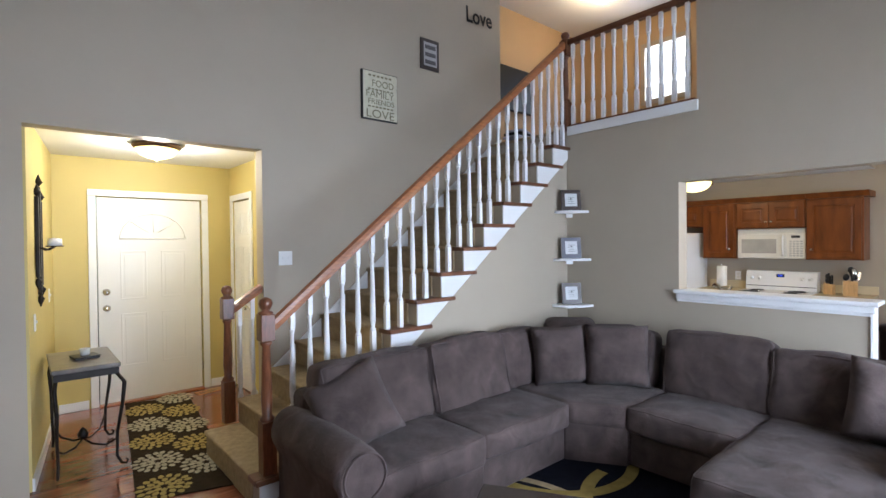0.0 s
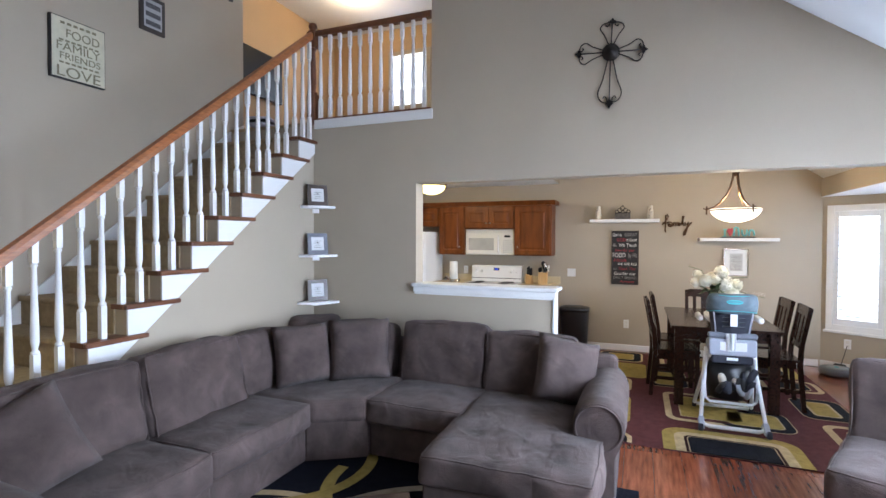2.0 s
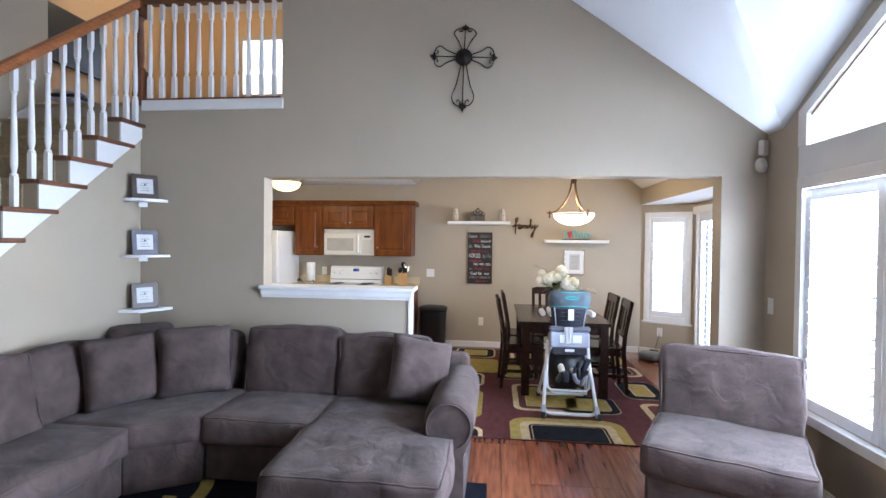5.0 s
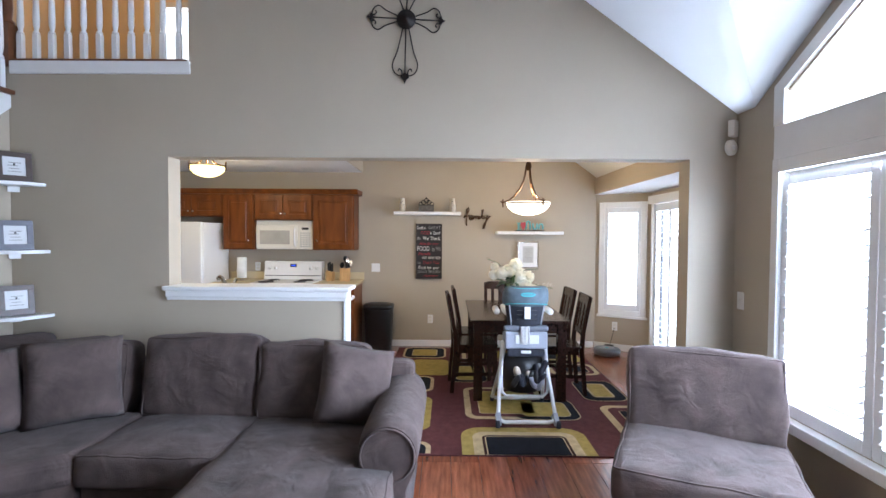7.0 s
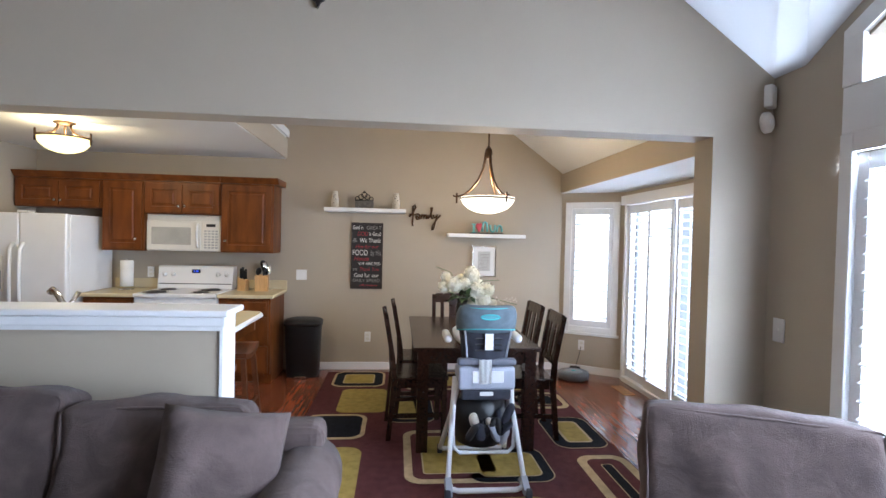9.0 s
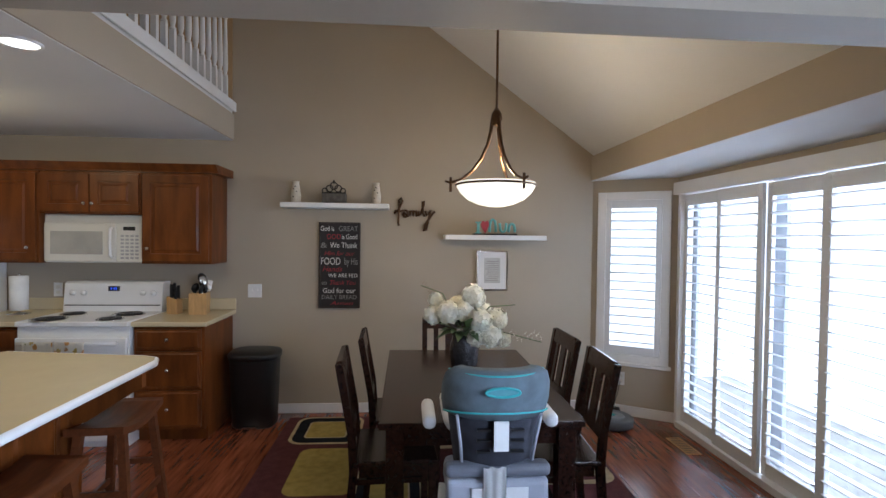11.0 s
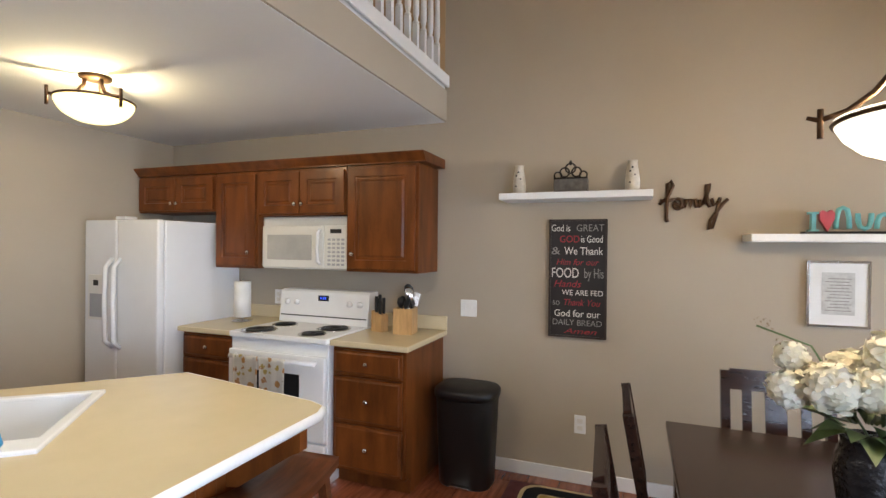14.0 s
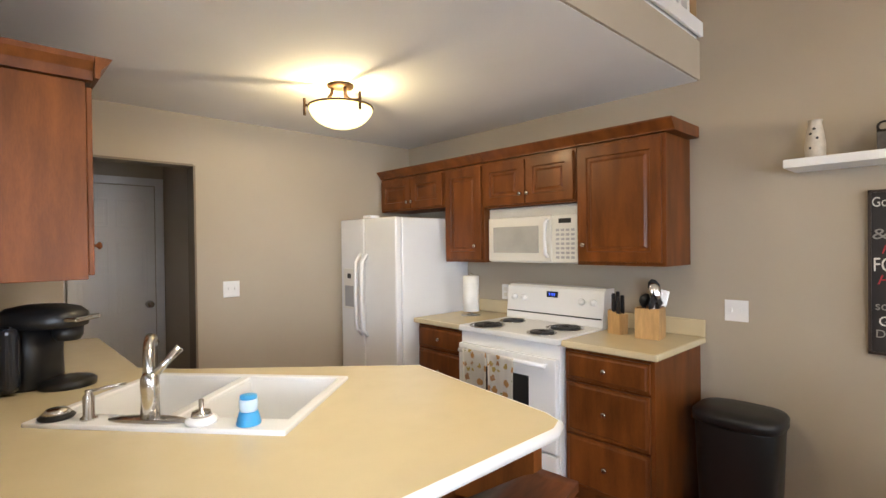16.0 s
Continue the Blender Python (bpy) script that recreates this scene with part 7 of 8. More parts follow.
for z, rr, yy, up in ((0.950, 0.187, 0.186, 0.022), (1.092, 0.168, 0.190, 0.0)):
    bm = B(); tube(bm, [(rr * math.sin(u), yy - 0.15 * (1 - math.cos(u)), z + up * math.cos(1.2 * u)) for u in [(-1 + 2 * i / 28) * 1.3 for i in range(29)]], 0.0032, 6); part("piping", bm, M_TEALP, pd_)
bm = B(); tube(bm, [(0.055 * math.cos(2 * math.pi * i / 24), 0.204, 1.045 + 0.014 * math.sin(2 * math.pi * i / 24)) for i in range(24)], 0.0045, 6, True); part("handle", bm, M_TEALP, pd_, "teal carry handle")
bm = B(); box(bm, -0.05, 0.05, 0.197, 0.203, 1.034, 1.056, 0.003); part("handle_slot", bm, mat("teal_web", (0.10, 0.30, 0.33), 0.7), pd_)
bm = B(); box(bm, -0.16, 0.16, -0.16, 0.10, 0.60, 0.70, 0.03, 3); part("seat", bm, M_HCL, hc)
bm = B(); box(bm, -0.178, 0.178, 0.085, 0.145, 0.742, 0.786, 0.018, 3); part("recline_bar", bm, mat("mid_grey_plastic", (0.14, 0.15, 0.18), 0.4), hc, "mid grey plastic bar")
bm = B(); prism_yz(bm, [(0.10, 0.605), (0.150, 0.600), (0.142, 0.735), (0.10, 0.741)], -0.172, 0.172)
bmesh.ops.bevel(bm, geom=list(bm.edges), offset=0.018, segments=3, affect="EDGES", profile=0.5); part("rear_panel", bm, M_HCL, hc, "pale grey plastic panel")
bm = B(); box(bm, -0.10, 0.09, 0.146, 0.153, 0.645, 0.715, 0.003); part("instruction_plate", bm, M_HCF, hc, "pale instruction plate")
bm = B(); box(bm, -0.15, 0.15, 0.10, 0.135, 0.535, 0.604, 0.02, 3); rc_ = part("hub_cover", bm, M_HCG, hc, "dark plastic hub cover")
bm = B(); box(bm, -0.04, 0.04, 0.1355, 0.139, 0.565, 0.588); part("label", bm, M_TRIM, rc_, "white printed label")
bm = B(); box(bm, -0.024, 0.024, 0.178, 0.186, 0.85, 0.945); part("tag", bm, M_TRIM, hc, "white tag")
bm = B()
oval(bm, [(0.222, 0.15, 0.845), (0.240, 0.17, 0.862), (0.244, 0.175, 0.895), (0.234, 0.165, 0.905)])
turned(bm, pose(0, -0.13, 0.0))
tray_ = part("tray", bm, M_HCF, hc, "white plastic tray")
for sx in (-1, 1):
    bm = B(); box(bm, sx * 0.222 - 0.024, sx * 0.222 + 0.024, -0.20, 0.01, 0.852, 0.904, 0.022, 4); part("tray_arm", bm, M_HCF, tray_)
bm = B(); shell(bm, [(0.15, 0.05, 0.215, 0.16), (0.175, 0.06, 0.36, 0.17), (0.18, 0.065, 0.535, 0.17)], th=0.008); part("basket", bm, M_BLACK, hc, "black mesh storage basket")
for i in range(12):
    rr = random.Random(40 + i)
    bm = B(); cushion(bm, rr.uniform(0.03, 0.06), 0.04, rr.uniform(0.07, 0.15), pose(rr.uniform(-0.13, 0.13), rr.uniform(0.07, 0.10), 0.25 + rr.uniform(0, 0.12), rr.uniform(-20, 20), rr.uniform(-35, 35)), 0.015, 0.008, 4, 0.012, i)
    part("strap", bm, (M_HCG, M_BLACK, M_CERAM, M_HCG, M_BLACK, M_HCL)[i % 6], hc)
tw = hanging(0, 0.075, 0, 0.145, 0, 3)
o = solo("burp_cloth", tw, M_TRIM, "small white cloth hanging on the high chair", "cloth")
o.matrix_world = pose(5.036, -0.367, 0.655, 0, 0, 0)

# ---- flowers ----
vs_ = thing("flower_vase", "dark hammered ceramic vase holding white hydrangeas and roses", "vase", (6.17, -0.36, 0.756))
M_VASE = mat("hammered_pewter", (0.035, 0.032, 0.033), 0.25, metal=0.4, var=0.3, scale=40, bump=0.8, bscale=60)
bm = B(); lathe(bm, [(0.046, 0), (0.054, 0.01), (0.070, 0.08), (0.081, 0.16), (0.076, 0.21), (0.064, 0.245), (0.068, 0.262), (0.060, 0.260)], n=32); part("body", bm, M_VASE, vs_)
M_PETAL = mat("white_petal", (0.86, 0.84, 0.74), 0.7, var=0.1, scale=9, color2=(0.80, 0.73, 0.52))
M_LEAF = mat("green_leaf", (0.10, 0.15, 0.05), 0.5, var=0.4, scale=20)
rf = random.Random(11)
def bloom(b, c, r, n):
    # a full round head of broad cupped petals, laid over one another round a solid core
    c = Vector(c)
    if r > 0.03:
        lathe(b, [(r * 0.80 * math.sin(math.pi * i / 8) + 1e-5, -r * 0.80 * math.cos(math.pi * i / 8)) for i in range(9)], c, 12)
    for i in range(n):
        z = 1 - 2 * (i + 0.5) / n
        a = i * 2.39996
        d = Vector((math.sqrt(max(0, 1 - z * z)) * math.cos(a), math.sqrt(max(0, 1 - z * z)) * math.sin(a), z))
        p = c + d * r * rf.uniform(0.74, 0.92)
        s = r * rf.uniform(0.14, 0.22)
        u = d.orthogonal().normalized()
        u.rotate(Matrix.Rotation(rf.uniform(0, 6.28), 3, d))
        v = d.cross(u)
        lift = rf.uniform(0.25, 0.75)
        m0 = b.verts.new(p)
        q = []
        for k in range(7):
            w = 2 * math.pi * k / 7
            e_ = s * (1.0 + 0.12 * rf.uniform(-1, 1))
            q.append(b.verts.new(p + u * e_ * math.cos(w) + v * e_ * 0.85 * math.sin(w) + d * s * (0.12 + lift * max(0.0, math.cos(w)) - 0.25 * max(0.0, -math.cos(w)))))
        for k in range(7):
            b.faces.new((m0, q[k], q[(k + 1) % 7])).smooth = True
for side, up, deep, r in ((-0.163, 0.475, 0.02, 0.050), (-0.163, 0.395, -0.02, 0.062), (-0.060, 0.420, -0.05, 0.074), (0.027, 0.425, -0.03, 0.064), (0.076, 0.500, 0.03, 0.080), (0.135, 0.380, -0.05, 0.074), (0.225, 0.380, 0.02, 0.068), (0.195, 0.300, -0.03, 0.076), (0.270, 0.270, 0.02, 0.046), (0.105, 0.285, -0.05, 0.056), (-0.02, 0.44, 0.09, 0.070), (0.12, 0.40, 0.10, 0.072), (-0.10, 0.40, 0.09, 0.062)):
    side = side * 0.9 - 0.025
    bm = B(); bloom(bm, (-0.287 * side + 0.958 * deep, -0.958 * side - 0.287 * deep, up - 0.035), r * 0.92, 210); part("bloom", bm, M_PETAL, vs_)
for k in range(3):
    bm = B()
    dirs = ((-0.13, -0.40, 0.24), (-0.06, -0.27, 0.43), (0.08, 0.24, 0.52))[k]
    tube(bm, [(0, 0, 0.25), (dirs[0] * 0.5, dirs[1] * 0.5, 0.25 + (dirs[2] - 0.25) * 0.7 + 0.04), dirs], 0.003, 5)
    st_ = part("stem", bm, M_LEAF, vs_)
    bm = B()
    for i in range(9):
        f = 0.5 + 0.06 * i
        c = Vector((dirs[0] * f, dirs[1] * f, 0.25 + (dirs[2] - 0.25) * f + 0.02))
        bloom(bm, c + Vector((rf.uniform(-0.02, 0.02), 0, rf.uniform(-0.015, 0.02))), 0.014 if k else 0.022, 8)
    part("blossoms", bm, M_PETAL if k == 0 else mat("tan_bud", (0.30, 0.22, 0.14), 0.7), st_)
for i in range(30):
    a = rf.uniform(0, 6.28)
    bm = B()
    r0, r1 = 0.05, rf.uniform(0.13, 0.20)
    z0, z1 = 0.28, rf.uniform(0.24, 0.38)
    c, s = math.cos(a), math.sin(a)
    A = [Vector((r0 * c, r0 * s, z0)), Vector(((r0 + r1) / 2 * c - 0.028 * s, (r0 + r1) / 2 * s + 0.028 * c, (z0 + z1) / 2 + 0.02)), Vector((r1 * c, r1 * s, z1)), Vector(((r0 + r1) / 2 * c + 0.028 * s, (r0 + r1) / 2 * s - 0.028 * c, (z0 + z1) / 2 + 0.02)), Vector(((r0 + r1) / 2 * c, (r0 + r1) / 2 * s, (z0 + z1) / 2 + 0.005))]
    q = [bm.verts.new(p_) for p_ in A]
    for k in range(4):
        bm.faces.new((q[4], q[k], q[(k + 1) % 4])).smooth = True
    part("leaf", bm, M_LEAF, vs_)

# ---- robot vacuum and floor vents ----
rv = thing("robot_vacuum", "round grey robot vacuum parked on the floor by the bay", "vacuum", (7.42, -1.76, 0))
bm = B(); lathe(bm, [(0.15, 0.012), (0.165, 0.02), (0.168, 0.075), (0.155, 0.088), (0.10, 0.090)], n=32); part("body", bm, mat("slate_plastic", (0.09, 0.10, 0.11), 0.35), rv)
bm = B(); lathe(bm, [(0.098, 0.0905), (0.09, 0.094), (0.002, 0.095)], n=28); part("lid", bm, mat("grey_lid", (0.24, 0.26, 0.27), 0.3), rv)
bm = B(); lathe(bm, [(0.025, 0.0955), (0.02, 0.10), (0.002, 0.10)], n=16); part("button", bm, M_TEALP, rv)
dk = thing("charging_dock", "small black charging dock with cable by the wall", "dock", (7.64, -1.86, 0), AB)
bm = B(); box(bm, -0.06, 0.06, -0.02, 0.05, 0, 0.09, 0.02, 3); part("body", bm, M_BLACK, dk)
cb_ = B()
q1 = BAY @ Vector((AW * 0.62, 0.02, 0.30))
tube(cb_, [(q1.x, q1.y, q1.z), (q1.x - 0.02, q1.y + 0.03, 0.2), (q1.x + 0.01, q1.y + 0.05, 0.08), (q1.x + 0.03, q1.y + 0.10, 0.01), (7.66, -1.88, 0.01)], 0.004, 6)
solo("power_cable", cb_, M_BLACK, "thin black power cable from outlet to dock", "cable")
def floor_vent(x, y, rz):
    t = thing("floor_vent", "small tan metal floor register set in the planks", "vent", (x, y, 0.0), rz, group="floor vents")
    b = B()
    for a in ((-0.15, 0.15, -0.055, -0.045), (-0.15, 0.15, 0.045, 0.055), (-0.15, -0.14, -0.045, 0.045), (0.14, 0.15, -0.045, 0.045)):
        box(b, *a, 0.0005, 0.005)
    part("frame", b, M_MAPLE, t)
    b = B(); box(b, -0.14, 0.14, -0.045, 0.045, 0.0005, 0.002); part("recess", b, M_BLACK, t)
    b = B()
    for i in range(9):
        box(b, -0.13 + i * 0.03, -0.118 + i * 0.03, -0.045, 0.045, 0.0021, 0.0045)
    part("slat", b, M_MAPLE, t)
floor_vent(7.0, -2.13, 0)
floor_vent(1.92, 6.02, 10)
dm = B(); box(dm, 5.80, 6.25, -2.22, -1.90, 0.0005, 0.008, 0.003)
solo("door_mat", dm, M_BLACK, "small black door mat by the patio door", "mat", at=(6.02, -2.06, 0))

# ---- windows and shutters ----
M_LOUV = mat("shutter_white", (0.78, 0.79, 0.80), 0.4, var=0.02)
def louver_mesh(w):
    b = B()
    n = 8
    top = [(0.038 * math.cos(math.pi * i / n), 0.0055 * math.sin(math.pi * i / n)) for i in range(n + 1)]
    prof = top + [(-a, -c) for a, c in top[1:-1]]
    A = [b.verts.new((-w / 2, y, z)) for y, z in prof]
    C = [b.verts.new((w / 2, y, z)) for y, z in prof]
    b.faces.new(A); b.faces.new(C[::-1])
    for i in range(len(prof)):
        b.faces.new((A[i], C[i], C[(i + 1) % len(prof)], A[(i + 1) % len(prof)]))
    bmesh.ops.recalc_face_normals(b, faces=b.faces[:])
    me = bpy.data.meshes.new("louver")
    b.to_mesh(me)
    b.free()
    me.materials.append(M_LOUV)
    return me
def shutter(parent, x0, x1, z0, z1, y, stile=0.05, railh=0.07, tilt=18, pitch=0.072, mid=None):
    # one shutter panel in the parent's own frame: width along x, room side at +y
    b = B()
    box(b, x0, x0 + stile, y - 0.014, y + 0.014, z0, z1, 0.003)
    box(b, x1 - stile, x1, y - 0.014, y + 0.014, z0, z1, 0.003)
    box(b, x0 + stile, x1 - stile, y - 0.014, y + 0.014, z0, z0 + railh, 0.003)
    box(b, x0 + stile, x1 - stile, y - 0.014, y + 0.014, z1 - railh, z1, 0.003)
    pn = part("shutter_panel", b, M_LOUV, parent)
    w = x1 - x0 - 2 * stile - 0.004
    me = louver_mesh(w)
    n = int((z1 - z0 - 2 * railh - 0.02) / pitch)
    for i in range(n):
        o = new("louver", me)
        o.parent = pn
        o.matrix_basis = pose((x0 + x1) / 2, y, z0 + railh + (i + 0.5) * (z1 - z0 - 2 * railh) / n, tilt, 0, 0)
    return pn
def pane(parent, x0, x1, z0, z1, y, name="pane"):
    b = B(); box(b, x0, x1, y - 0.003, y + 0.003, z0, z1)
    o = part(name, b, M_GLASS, parent)
    o.visible_shadow = False
    return o

# living room gable window; its frame: x runs to -x of the world, y into the room
lw = thing("window_1", "tall white-framed gable window with plantation shutters below a sloped transom", "window", (WX1, YW, 0), 180, kind="structure")
lw.matrix_world = pose(WX1, YW, 0, 0, 0, 180)
W = WX1 - WX0
# in this frame +x goes to -x of the world, and the room lies at -y
def fbox(b, x0, x1, z0, z1, y0=-0.028, y1=0.10, r=0.004):
    box(b, x0, x1, y0, y1, z0, z1, r)
bm = B()
fbox(bm, 0.0, 0.06, 0.50, 1.98)
fbox(bm, W - 0.06, W, 0.50, 1.98)
fbox(bm, 0.06, W - 0.06, 1.90, 1.98)
fbox(bm, -0.02, W + 0.02, 0.44, 0.50, -0.06)
fbox(bm, 0.0, W, 1.9805, 2.175, -0.022, 0.06)
fbox(bm, 0.0, 0.089, 2.1755, glass_top(4.005) + 0.02)
fbox(bm, W - 0.089, W, 2.1755, glass_top(4.005) + 0.02)
hw = W / 2
for s in (1, -1):
    X = lambda x: hw + s * (x - hw)
    zt0, zt1 = glass_top(4.005), glass_top(WXM)
    pts = [(X(0.0), zt0 - 0.03), (X(hw), zt1), (X(hw), zt1 + 0.08), (X(0.0), zt0 + 0.05)]
    prism_xz(bm, pts, -0.026, 0.10)
fbox(bm, hw - 0.04, hw + 0.04, 2.176, glass_top(WXM), -0.02, 0.10)
part("window_frame", bm, M_TRIM, lw, "white painted frame")
np_ = 4
pw_ = (W - 0.12) / np_
for i in range(np_):
    # shutter() has its room side at +y; here the room is at -y, the panel is symmetric
    shutter(lw, 0.06 + i * pw_ + 0.002, 0.06 + (i + 1) * pw_ - 0.002, 0.505, 1.895, 0.012, tilt=20)
pane(lw, 0.06, W - 0.06, 0.5, 1.9, 0.085)
bm = B(); prism_xz(bm, [(0.085, 2.18), (W - 0.085, 2.18), (W - 0.085, glass_top(4.005)), (hw, glass_top(WXM)), (0.085, glass_top(4.005))], 0.08, 0.086)
o = part("transom_pane", bm, M_GLASS, lw); o.visible_shadow = False

# patio door with shutters, its frame: x to -x of the world, the room at -y
pdx = thing("window_2", "sliding patio door behind four white plantation shutter panels", "patio door", (7.42, BY, 0), 180, kind="structure")
bm = B()
fbox(bm, 0.0, 0.04, 0.0, 1.93, -0.03, 0.08)
fbox(bm, 1.90, 1.94, 0.0, 1.93, -0.03, 0.08)
fbox(bm, -0.03, 1.97, 1.93, 2.03, -0.06, 0.04)
fbox(bm, 0.04, 1.90, 0.0, 0.05, -0.045, 0.08)
part("window_frame", bm, M_TRIM, pdx, "white frame with valance")
for i in range(4):
    shutter(pdx, 0.042 + i * 0.465, 0.042 + (i + 1) * 0.465 - 0.003, 0.055, 1.925, -0.012 if i % 2 else 0.018, tilt=-14, stile=0.045, railh=0.09)
bm = B()
fbox(bm, 0.0, 0.07, 0.03, 1.99, 0.10, 0.13)
fbox(bm, 0.90, 1.02, 0.03, 1.99, 0.10, 0.13)
fbox(bm, 1.85, 1.94, 0.03, 1.99, 0.10, 0.13)
part("door_sash", bm, mat("grey_sash", (0.35, 0.37, 0.40), 0.4), pdx, "grey sliding door sash")
pane(pdx, 0.05, 1.90, 0.03, 1.99, 0.115)

# angled bay window, its frame: x along the wall, the room at +y
bw = thing("window_3", "white-framed bay window with a plantation shutter", "window", (0, 0, 0), kind="structure")
bw.matrix_world = BAY
bm = B()
def gbox(b, x0, x1, z0, z1, y0=-0.10, y1=0.02):
    box(b, x0, x1, y0, y1, z0, z1, 0.004)
gbox(bm, 0.05, 0.12, 0.47, 1.97)
gbox(bm, AW - 0.12, AW - 0.05, 0.47, 1.97)
gbox(bm, 0.12, AW - 0.12, 1.90, 1.97)
gbox(bm, 0.12, AW - 0.12, 0.47, 0.54)
gbox(bm, 0.03, AW - 0.03, 0.44, 0.4695, -0.10, 0.035)
part("window_frame", bm, M_TRIM, bw, "white painted frame")
shutter(bw, 0.122, AW - 0.122, 0.542, 1.898, 0.0, tilt=14, stile=0.045)
pane(bw, 0.10, AW - 0.10, 0.5, 1.93, -0.07)

# loft window, the room at -x
lo = thing("window_4", "bright upstairs window with tan frame", "window", (XK, 3.77, LWZ0), kind="structure")
bm = B()
for a in ((LWY0 - 0.05, LWY0 + 0.02, LWZ0 - 0.05, LWZ1 + 0.05), (LWY1 - 0.02, LWY1 + 0.05, LWZ0 - 0.05, LWZ1 + 0.05), (LWY0 + 0.02, LWY1 - 0.02, LWZ1 - 0.02, LWZ1 + 0.05), (LWY0 + 0.02, LWY1 - 0.02, LWZ0 - 0.05, LWZ0 + 0.02)):
    box(bm, XK - 0.02, XK + 0.10, *a, 0.004)
part("window_frame", bm, M_WALL, lo, w=True)
bm = B(); box(bm, XK + 0.06, XK + 0.066, LWY0, LWY1, LWZ0, LWZ1); o = part("pane", bm, M_GLASS, lo, w=True); o.visible_shadow = False

# ---- rugs ----
def rug(name, lab, x0, x1, y0, y1, material, z=0.0):
    t = thing(name, lab, "rug", ((x0 + x1) / 2, (y0 + y1) / 2, 0), kind="")
    b = B(); box(b, x0, x1, y0, y1, 0.0006, 0.010, 0.003); part("field", b, material, t, w=True)
    return t
def rmat(name, c):
    return mat(name, c, 0.95, var=0.2, scale=18, bump=0.5, bscale=350, fine=0.25, spec=0.1)
R_PLUM, R_GOLD, R_TAN, R_NAVY, R_BROWN = rmat("rug_plum", (0.105, 0.037, 0.038)), rmat("rug_gold", (0.36, 0.27, 0.08)), rmat("rug_tan", (0.50, 0.39, 0.23)), rmat("rug_navy", (0.012, 0.013, 0.018)), rmat("rug_brown", (0.035, 0.014, 0.012))
def rrect(b, x0, x1, y0, y1, r, z, open_side=None):
    r = min(r, (x1 - x0) / 2 - 1e-4, (y1 - y0) / 2 - 1e-4)
    pts = []
    for cx, cy, a0 in ((x1 - r, y1 - r, 0), (x0 + r, y1 - r, 90), (x0 + r, y0 + r, 180), (x1 - r, y0 + r, 270)):
        sq = r if not (open_side == "x0" and cx < (x0 + x1) / 2) else 0.0005
        ccx, ccy = (cx, cy) if sq == r else (x0 + sq, y1 - sq if cy > (y0 + y1) / 2 else y0 + sq)
        pts += [(ccx + sq * math.cos(radians(a0 + 15 * i)), ccy + sq * math.sin(radians(a0 + 15 * i))) for i in range(7)]
    prism(b, pts, 0.0100, z)
dr_ = rug("dining_rug", "plum area rug with gold, tan and navy rounded squares", 4.48, 7.70, -1.42, 0.93, R_PLUM)
def patch(x0, x1, y0, y1, layers, os=None, r=0.11):
    # layers: (inset, material) from the outside in
    for k, (ins, m_) in enumerate(layers):
        b = B(); rrect(b, x0 + (ins if os != "x0" else 0), x1 - ins, y0 + ins, y1 - ins, max(0.02, r - ins * 0.7), 0.0112 + 0.0008 * k, os)
        part("motif", b, m_, dr_, w=True)
patch(4.485, 4.97, -0.76, 0.18, [(0.0, R_GOLD), (0.085, R_TAN), (0.155, R_BROWN), (0.175, R_TAN), (0.183, R_NAVY)], "x0", 0.16)
patch(5.15, 5.99, -0.60, 0.13, [(0.0, R_TAN), (0.055, R_PLUM), (0.12, R_TAN), (0.13, R_GOLD)])
patch(5.14, 5.64, -0.84, -0.28, [(0.0, R_TAN), (0.008, R_NAVY), (0.075, R_TAN), (0.085, R_GOLD)])
patch(5.62, 6.24, -1.40, -0.99, [(0.0, R_TAN), (0.008, R_NAVY), (0.10, R_TAN), (0.12, R_GOLD)])
patch(4.70, 5.50, -1.41, -1.05, [(0.0, R_TAN), (0.06, R_PLUM), (0.14, R_TAN), (0.147, R_NAVY)])
patch(7.14, 7.69, 0.30, 0.84, [(0.0, R_TAN), (0.025, R_NAVY), (0.11, R_TAN), (0.122, R_GOLD)])
patch(6.40, 7.06, 0.27, 0.70, [(0.0, R_GOLD)], None, 0.08)
patch(6.16, 6.84, -0.14, 0.26, [(0.0, R_TAN), (0.008, R_NAVY), (0.07, R_TAN), (0.08, R_GOLD)])
patch(5.84, 6.36, 0.42, 0.92, [(0.0, R_TAN), (0.035, R_NAVY)])
patch(4.90, 5.70, 0.42, 0.92, [(0.0, R_GOLD), (0.20, R_NAVY)])
patch(6.46, 6.92, -1.40, -0.86, [(0.0, R_TAN), (0.05, R_PLUM), (0.10, R_TAN), (0.11, R_NAVY)])
patch(7.00, 7.60, -1.35, -0.80, [(0.0, R_GOLD), (0.12, R_TAN), (0.14, R_NAVY)])
patch(7.02, 7.66, -0.70, 0.10, [(0.0, R_TAN), (0.05, R_PLUM), (0.13, R_GOLD)])
patch(4.50, 4.70, 0.40, 0.90, [(0.0, R_TAN), (0.035, R_NAVY)], "x0")

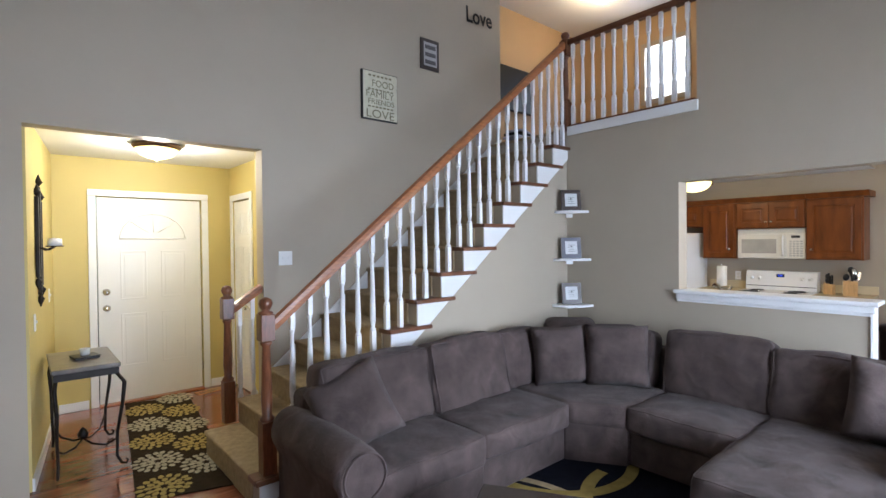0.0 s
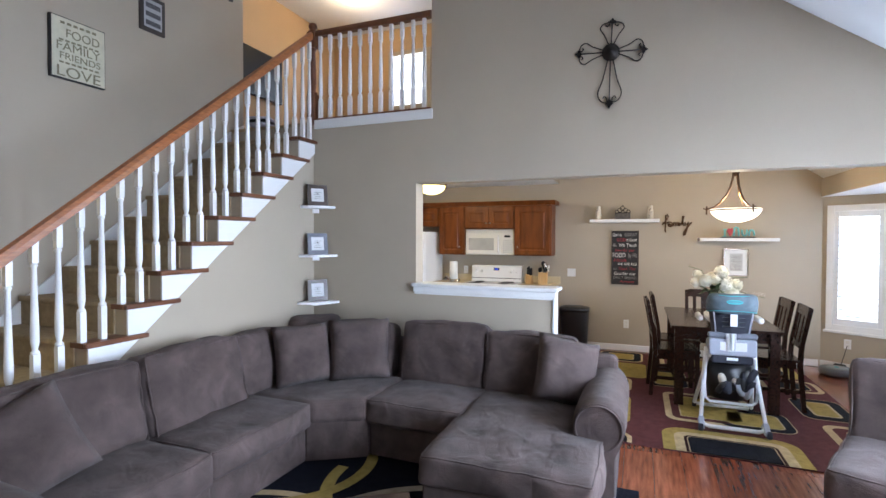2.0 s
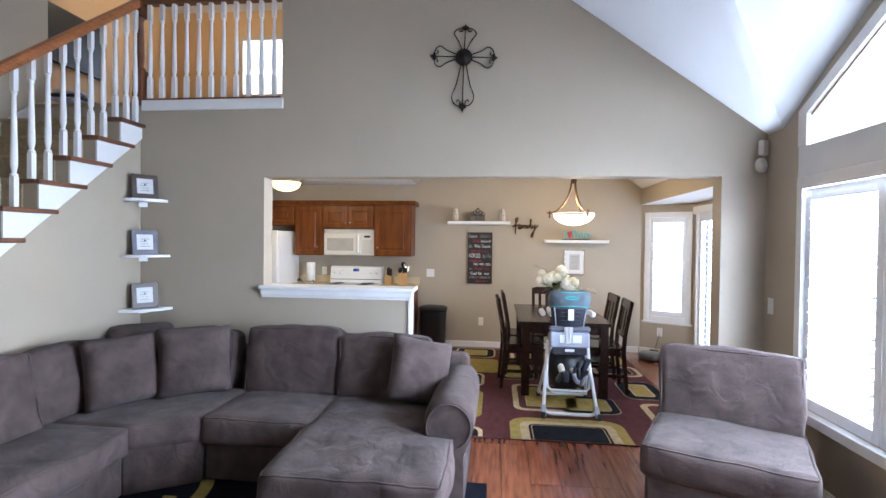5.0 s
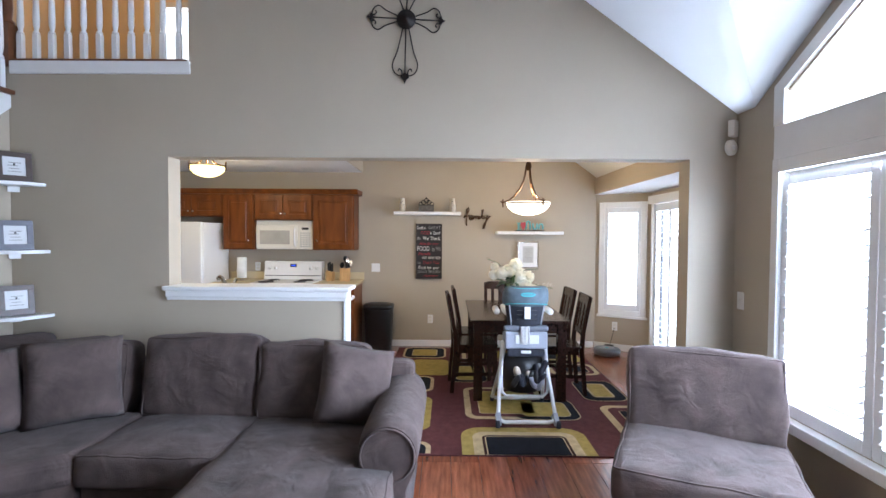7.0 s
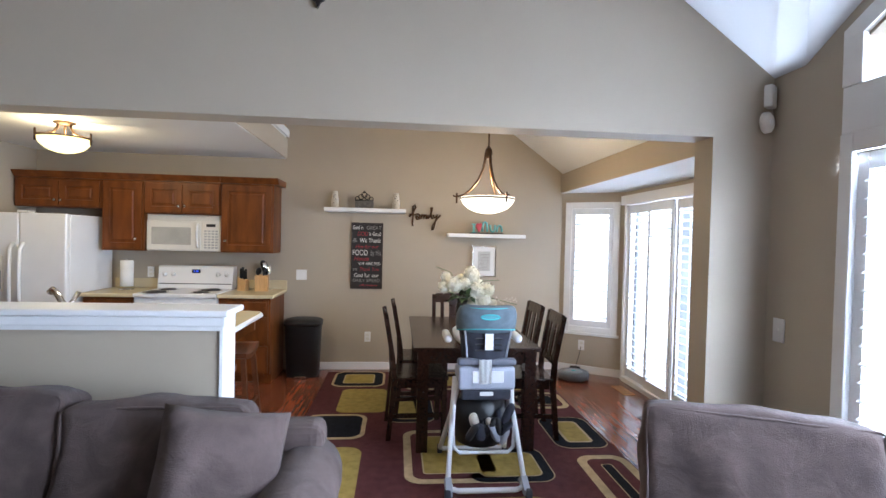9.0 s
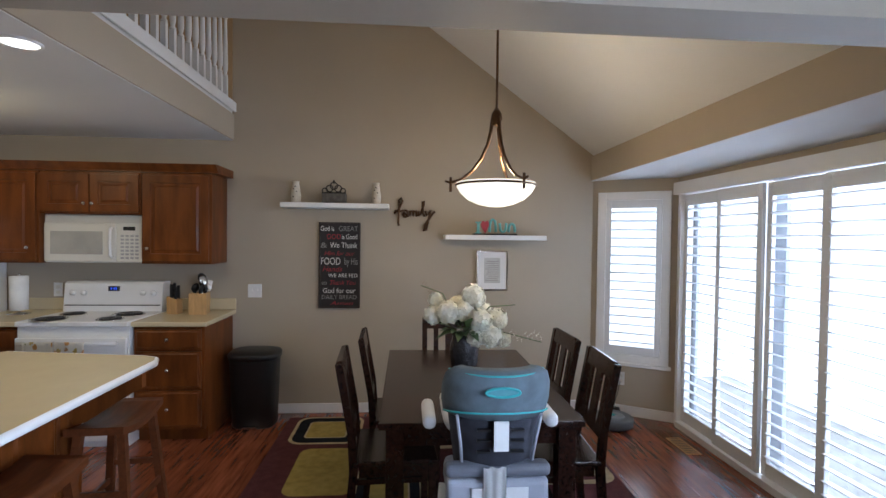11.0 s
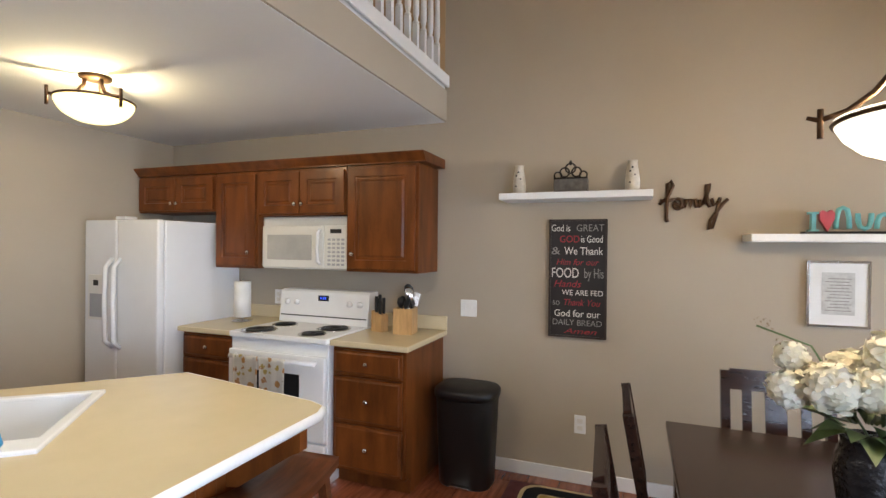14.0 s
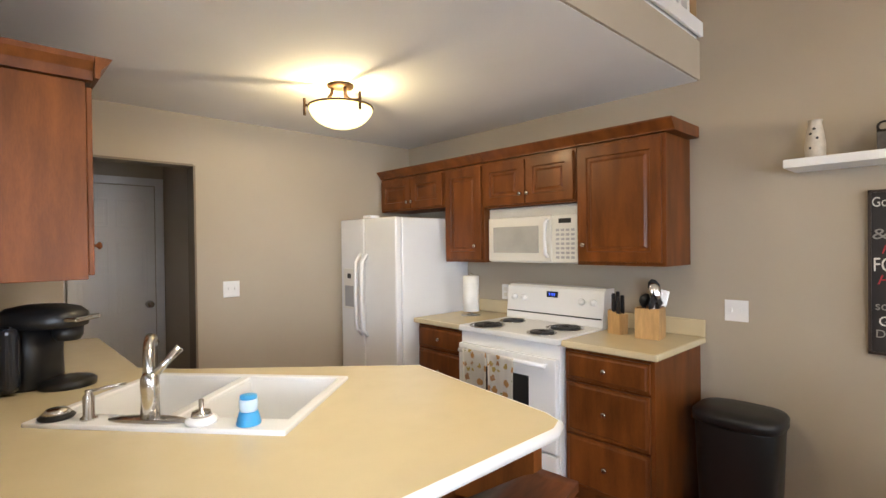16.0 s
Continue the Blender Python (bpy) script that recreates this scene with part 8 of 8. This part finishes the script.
fr_ = thing("foyer_rug", "dark brown runner with gold and cream flower heads", "rug", (1.28, 4.95, 0), kind="")
R_CHOC, R_MUST, R_CREAM = rmat("rug_chocolate", (0.028, 0.018, 0.010)), rmat("rug_mustard", (0.40, 0.30, 0.10)), rmat("rug_cream", (0.42, 0.38, 0.28))
FC = [(1.153, 6.127), (1.687, 5.95), (1.455, 3.70), (0.90, 3.87)]
bm = B(); prism(bm, FC, 0.0006, 0.009); part("field", bm, R_CHOC, fr_, w=True)
def flower(cx, cy, r, m_, seed, a_squash=0.8):
    b = B()
    g = random.Random(seed)
    for k, (rr, n) in enumerate(((0.28, 7), (0.55, 12), (0.85, 17))):
        for i in range(n):
            a = 2 * math.pi * (i + 0.5 * (k % 2)) / n + g.uniform(-0.06, 0.06)
            c, s = math.cos(a), math.sin(a)
            w_, l_ = r * 0.125, r * 0.16
            px, py = r * rr * c, r * rr * s
            pts = [(px + c * l_ * u - s * w_ * v, py + s * l_ * u + c * w_ * v) for u, v in ((-1, 0), (-0.4, -0.9), (0.5, -0.8), (1, 0), (0.5, 0.8), (-0.4, 0.9))]
            prism(b, [(cx + x, cy + y * a_squash) for x, y in pts], 0.0090, 0.0103)
    part("flower", b, m_, fr_, w=True)
for i in range(5):
    fcy = 3.98 + i * 0.45
    off = (fcy - 3.8) * 0.105
    flower(1.055 + off, fcy, 0.165, R_MUST if i % 2 == 0 else R_CREAM, i, 1.12)
    flower(1.36 + off, fcy + 0.20, 0.165, R_CREAM if i % 2 == 0 else R_MUST, 20 + i, 1.12)

lr = thing("living_rug", "navy area rug with cream and gold sweeping arcs", "rug", (2.5, 1.6, 0), kind="")
bm = B(); box(bm, 1.55, 3.75, 0.35, 2.72, 0.0006, 0.010, 0.003); part("field", bm, rmat("rug_midnight", (0.010, 0.011, 0.018)), lr, w=True)
def arc_band(cx, cy, r0, r1, a0, a1, m_, z):
    b = B()
    n = 28
    o_ = [(cx + r1 * math.cos(radians(a0 + (a1 - a0) * i / n)), cy + r1 * math.sin(radians(a0 + (a1 - a0) * i / n))) for i in range(n + 1)]
    i_ = [(cx + r0 * math.cos(radians(a0 + (a1 - a0) * i / n)), cy + r0 * math.sin(radians(a0 + (a1 - a0) * i / n))) for i in range(n + 1)]
    A = [[b.verts.new((*p_, zz)) for p_ in row] for row, zz in ((o_, z), (i_, z), (o_, 0.0100), (i_, 0.0100))]
    for k in range(n):
        b.faces.new((A[1][k], A[0][k], A[0][k + 1], A[1][k + 1]))
        b.faces.new((A[0][k], A[2][k], A[2][k + 1], A[0][k + 1]))
        b.faces.new((A[3][k], A[1][k], A[1][k + 1], A[3][k + 1]))
    bmesh.ops.recalc_face_normals(b, faces=b.faces[:])
    part("arc", b, m_, lr, w=True)
arc_band(2.55, 1.25, 0.78, 0.84, 0, 150, R_CREAM, 0.0112)
arc_band(3.35, 1.55, 0.62, 0.70, 90, 260, R_GOLD, 0.0118)
arc_band(2.2, 2.2, 0.70, 0.755, -60, 60, R_TAN, 0.0124)
arc_band(3.3, 2.6, 0.52, 0.60, 170, 300, R_GOLD, 0.0130)
arc_band(1.9, 0.8, 0.5, 0.56, 0, 300, R_CREAM, 0.0112)

# ---- laminate planks ----
floor = thing("floor", "reddish cherry laminate plank floor", "floor", (3.0, 2.0, 0), kind="structure")
PW = 0.19
plank_cache = {}
def plank_mesh(L):
    key = round(L, 3)
    if key not in plank_cache:
        b = B()
        box(b, 0, L - 0.002, 0, PW - 0.002, -0.010, 0.0, 0.0008, 1)
        me = bpy.data.meshes.new("plank")
        b.to_mesh(me)
        b.free()
        me.materials.append(M_FLOORW)
        plank_cache[key] = me
    return plank_cache[key]
rp = random.Random(3)
y = -2.40
while y < YF:
    lo_x, hi_x = (XW, XK) if y < 4.05 else (0.25, 2.35)
    x = lo_x - rp.choice((0.0, 0.3, 0.6, 0.9))
    while x < hi_x:
        a, b_ = max(x, lo_x), min(x + 1.5, hi_x)
        if b_ - a > 0.05:
            o = new("plank", plank_mesh(round(b_ - a, 2)))
            o.parent = floor
            o.matrix_basis = Matrix.Translation(Vector((a, y, 0)) - Vector((3.0, 2.0, 0)))
        x += 1.5
    y += PW
bm = B(); box(bm, 4.65, 6.1, 4.05, 5.42, -0.011, -0.001); structure("floor_hall", bm, M_FLOORW, "laminate floor of the back hall", "floor")
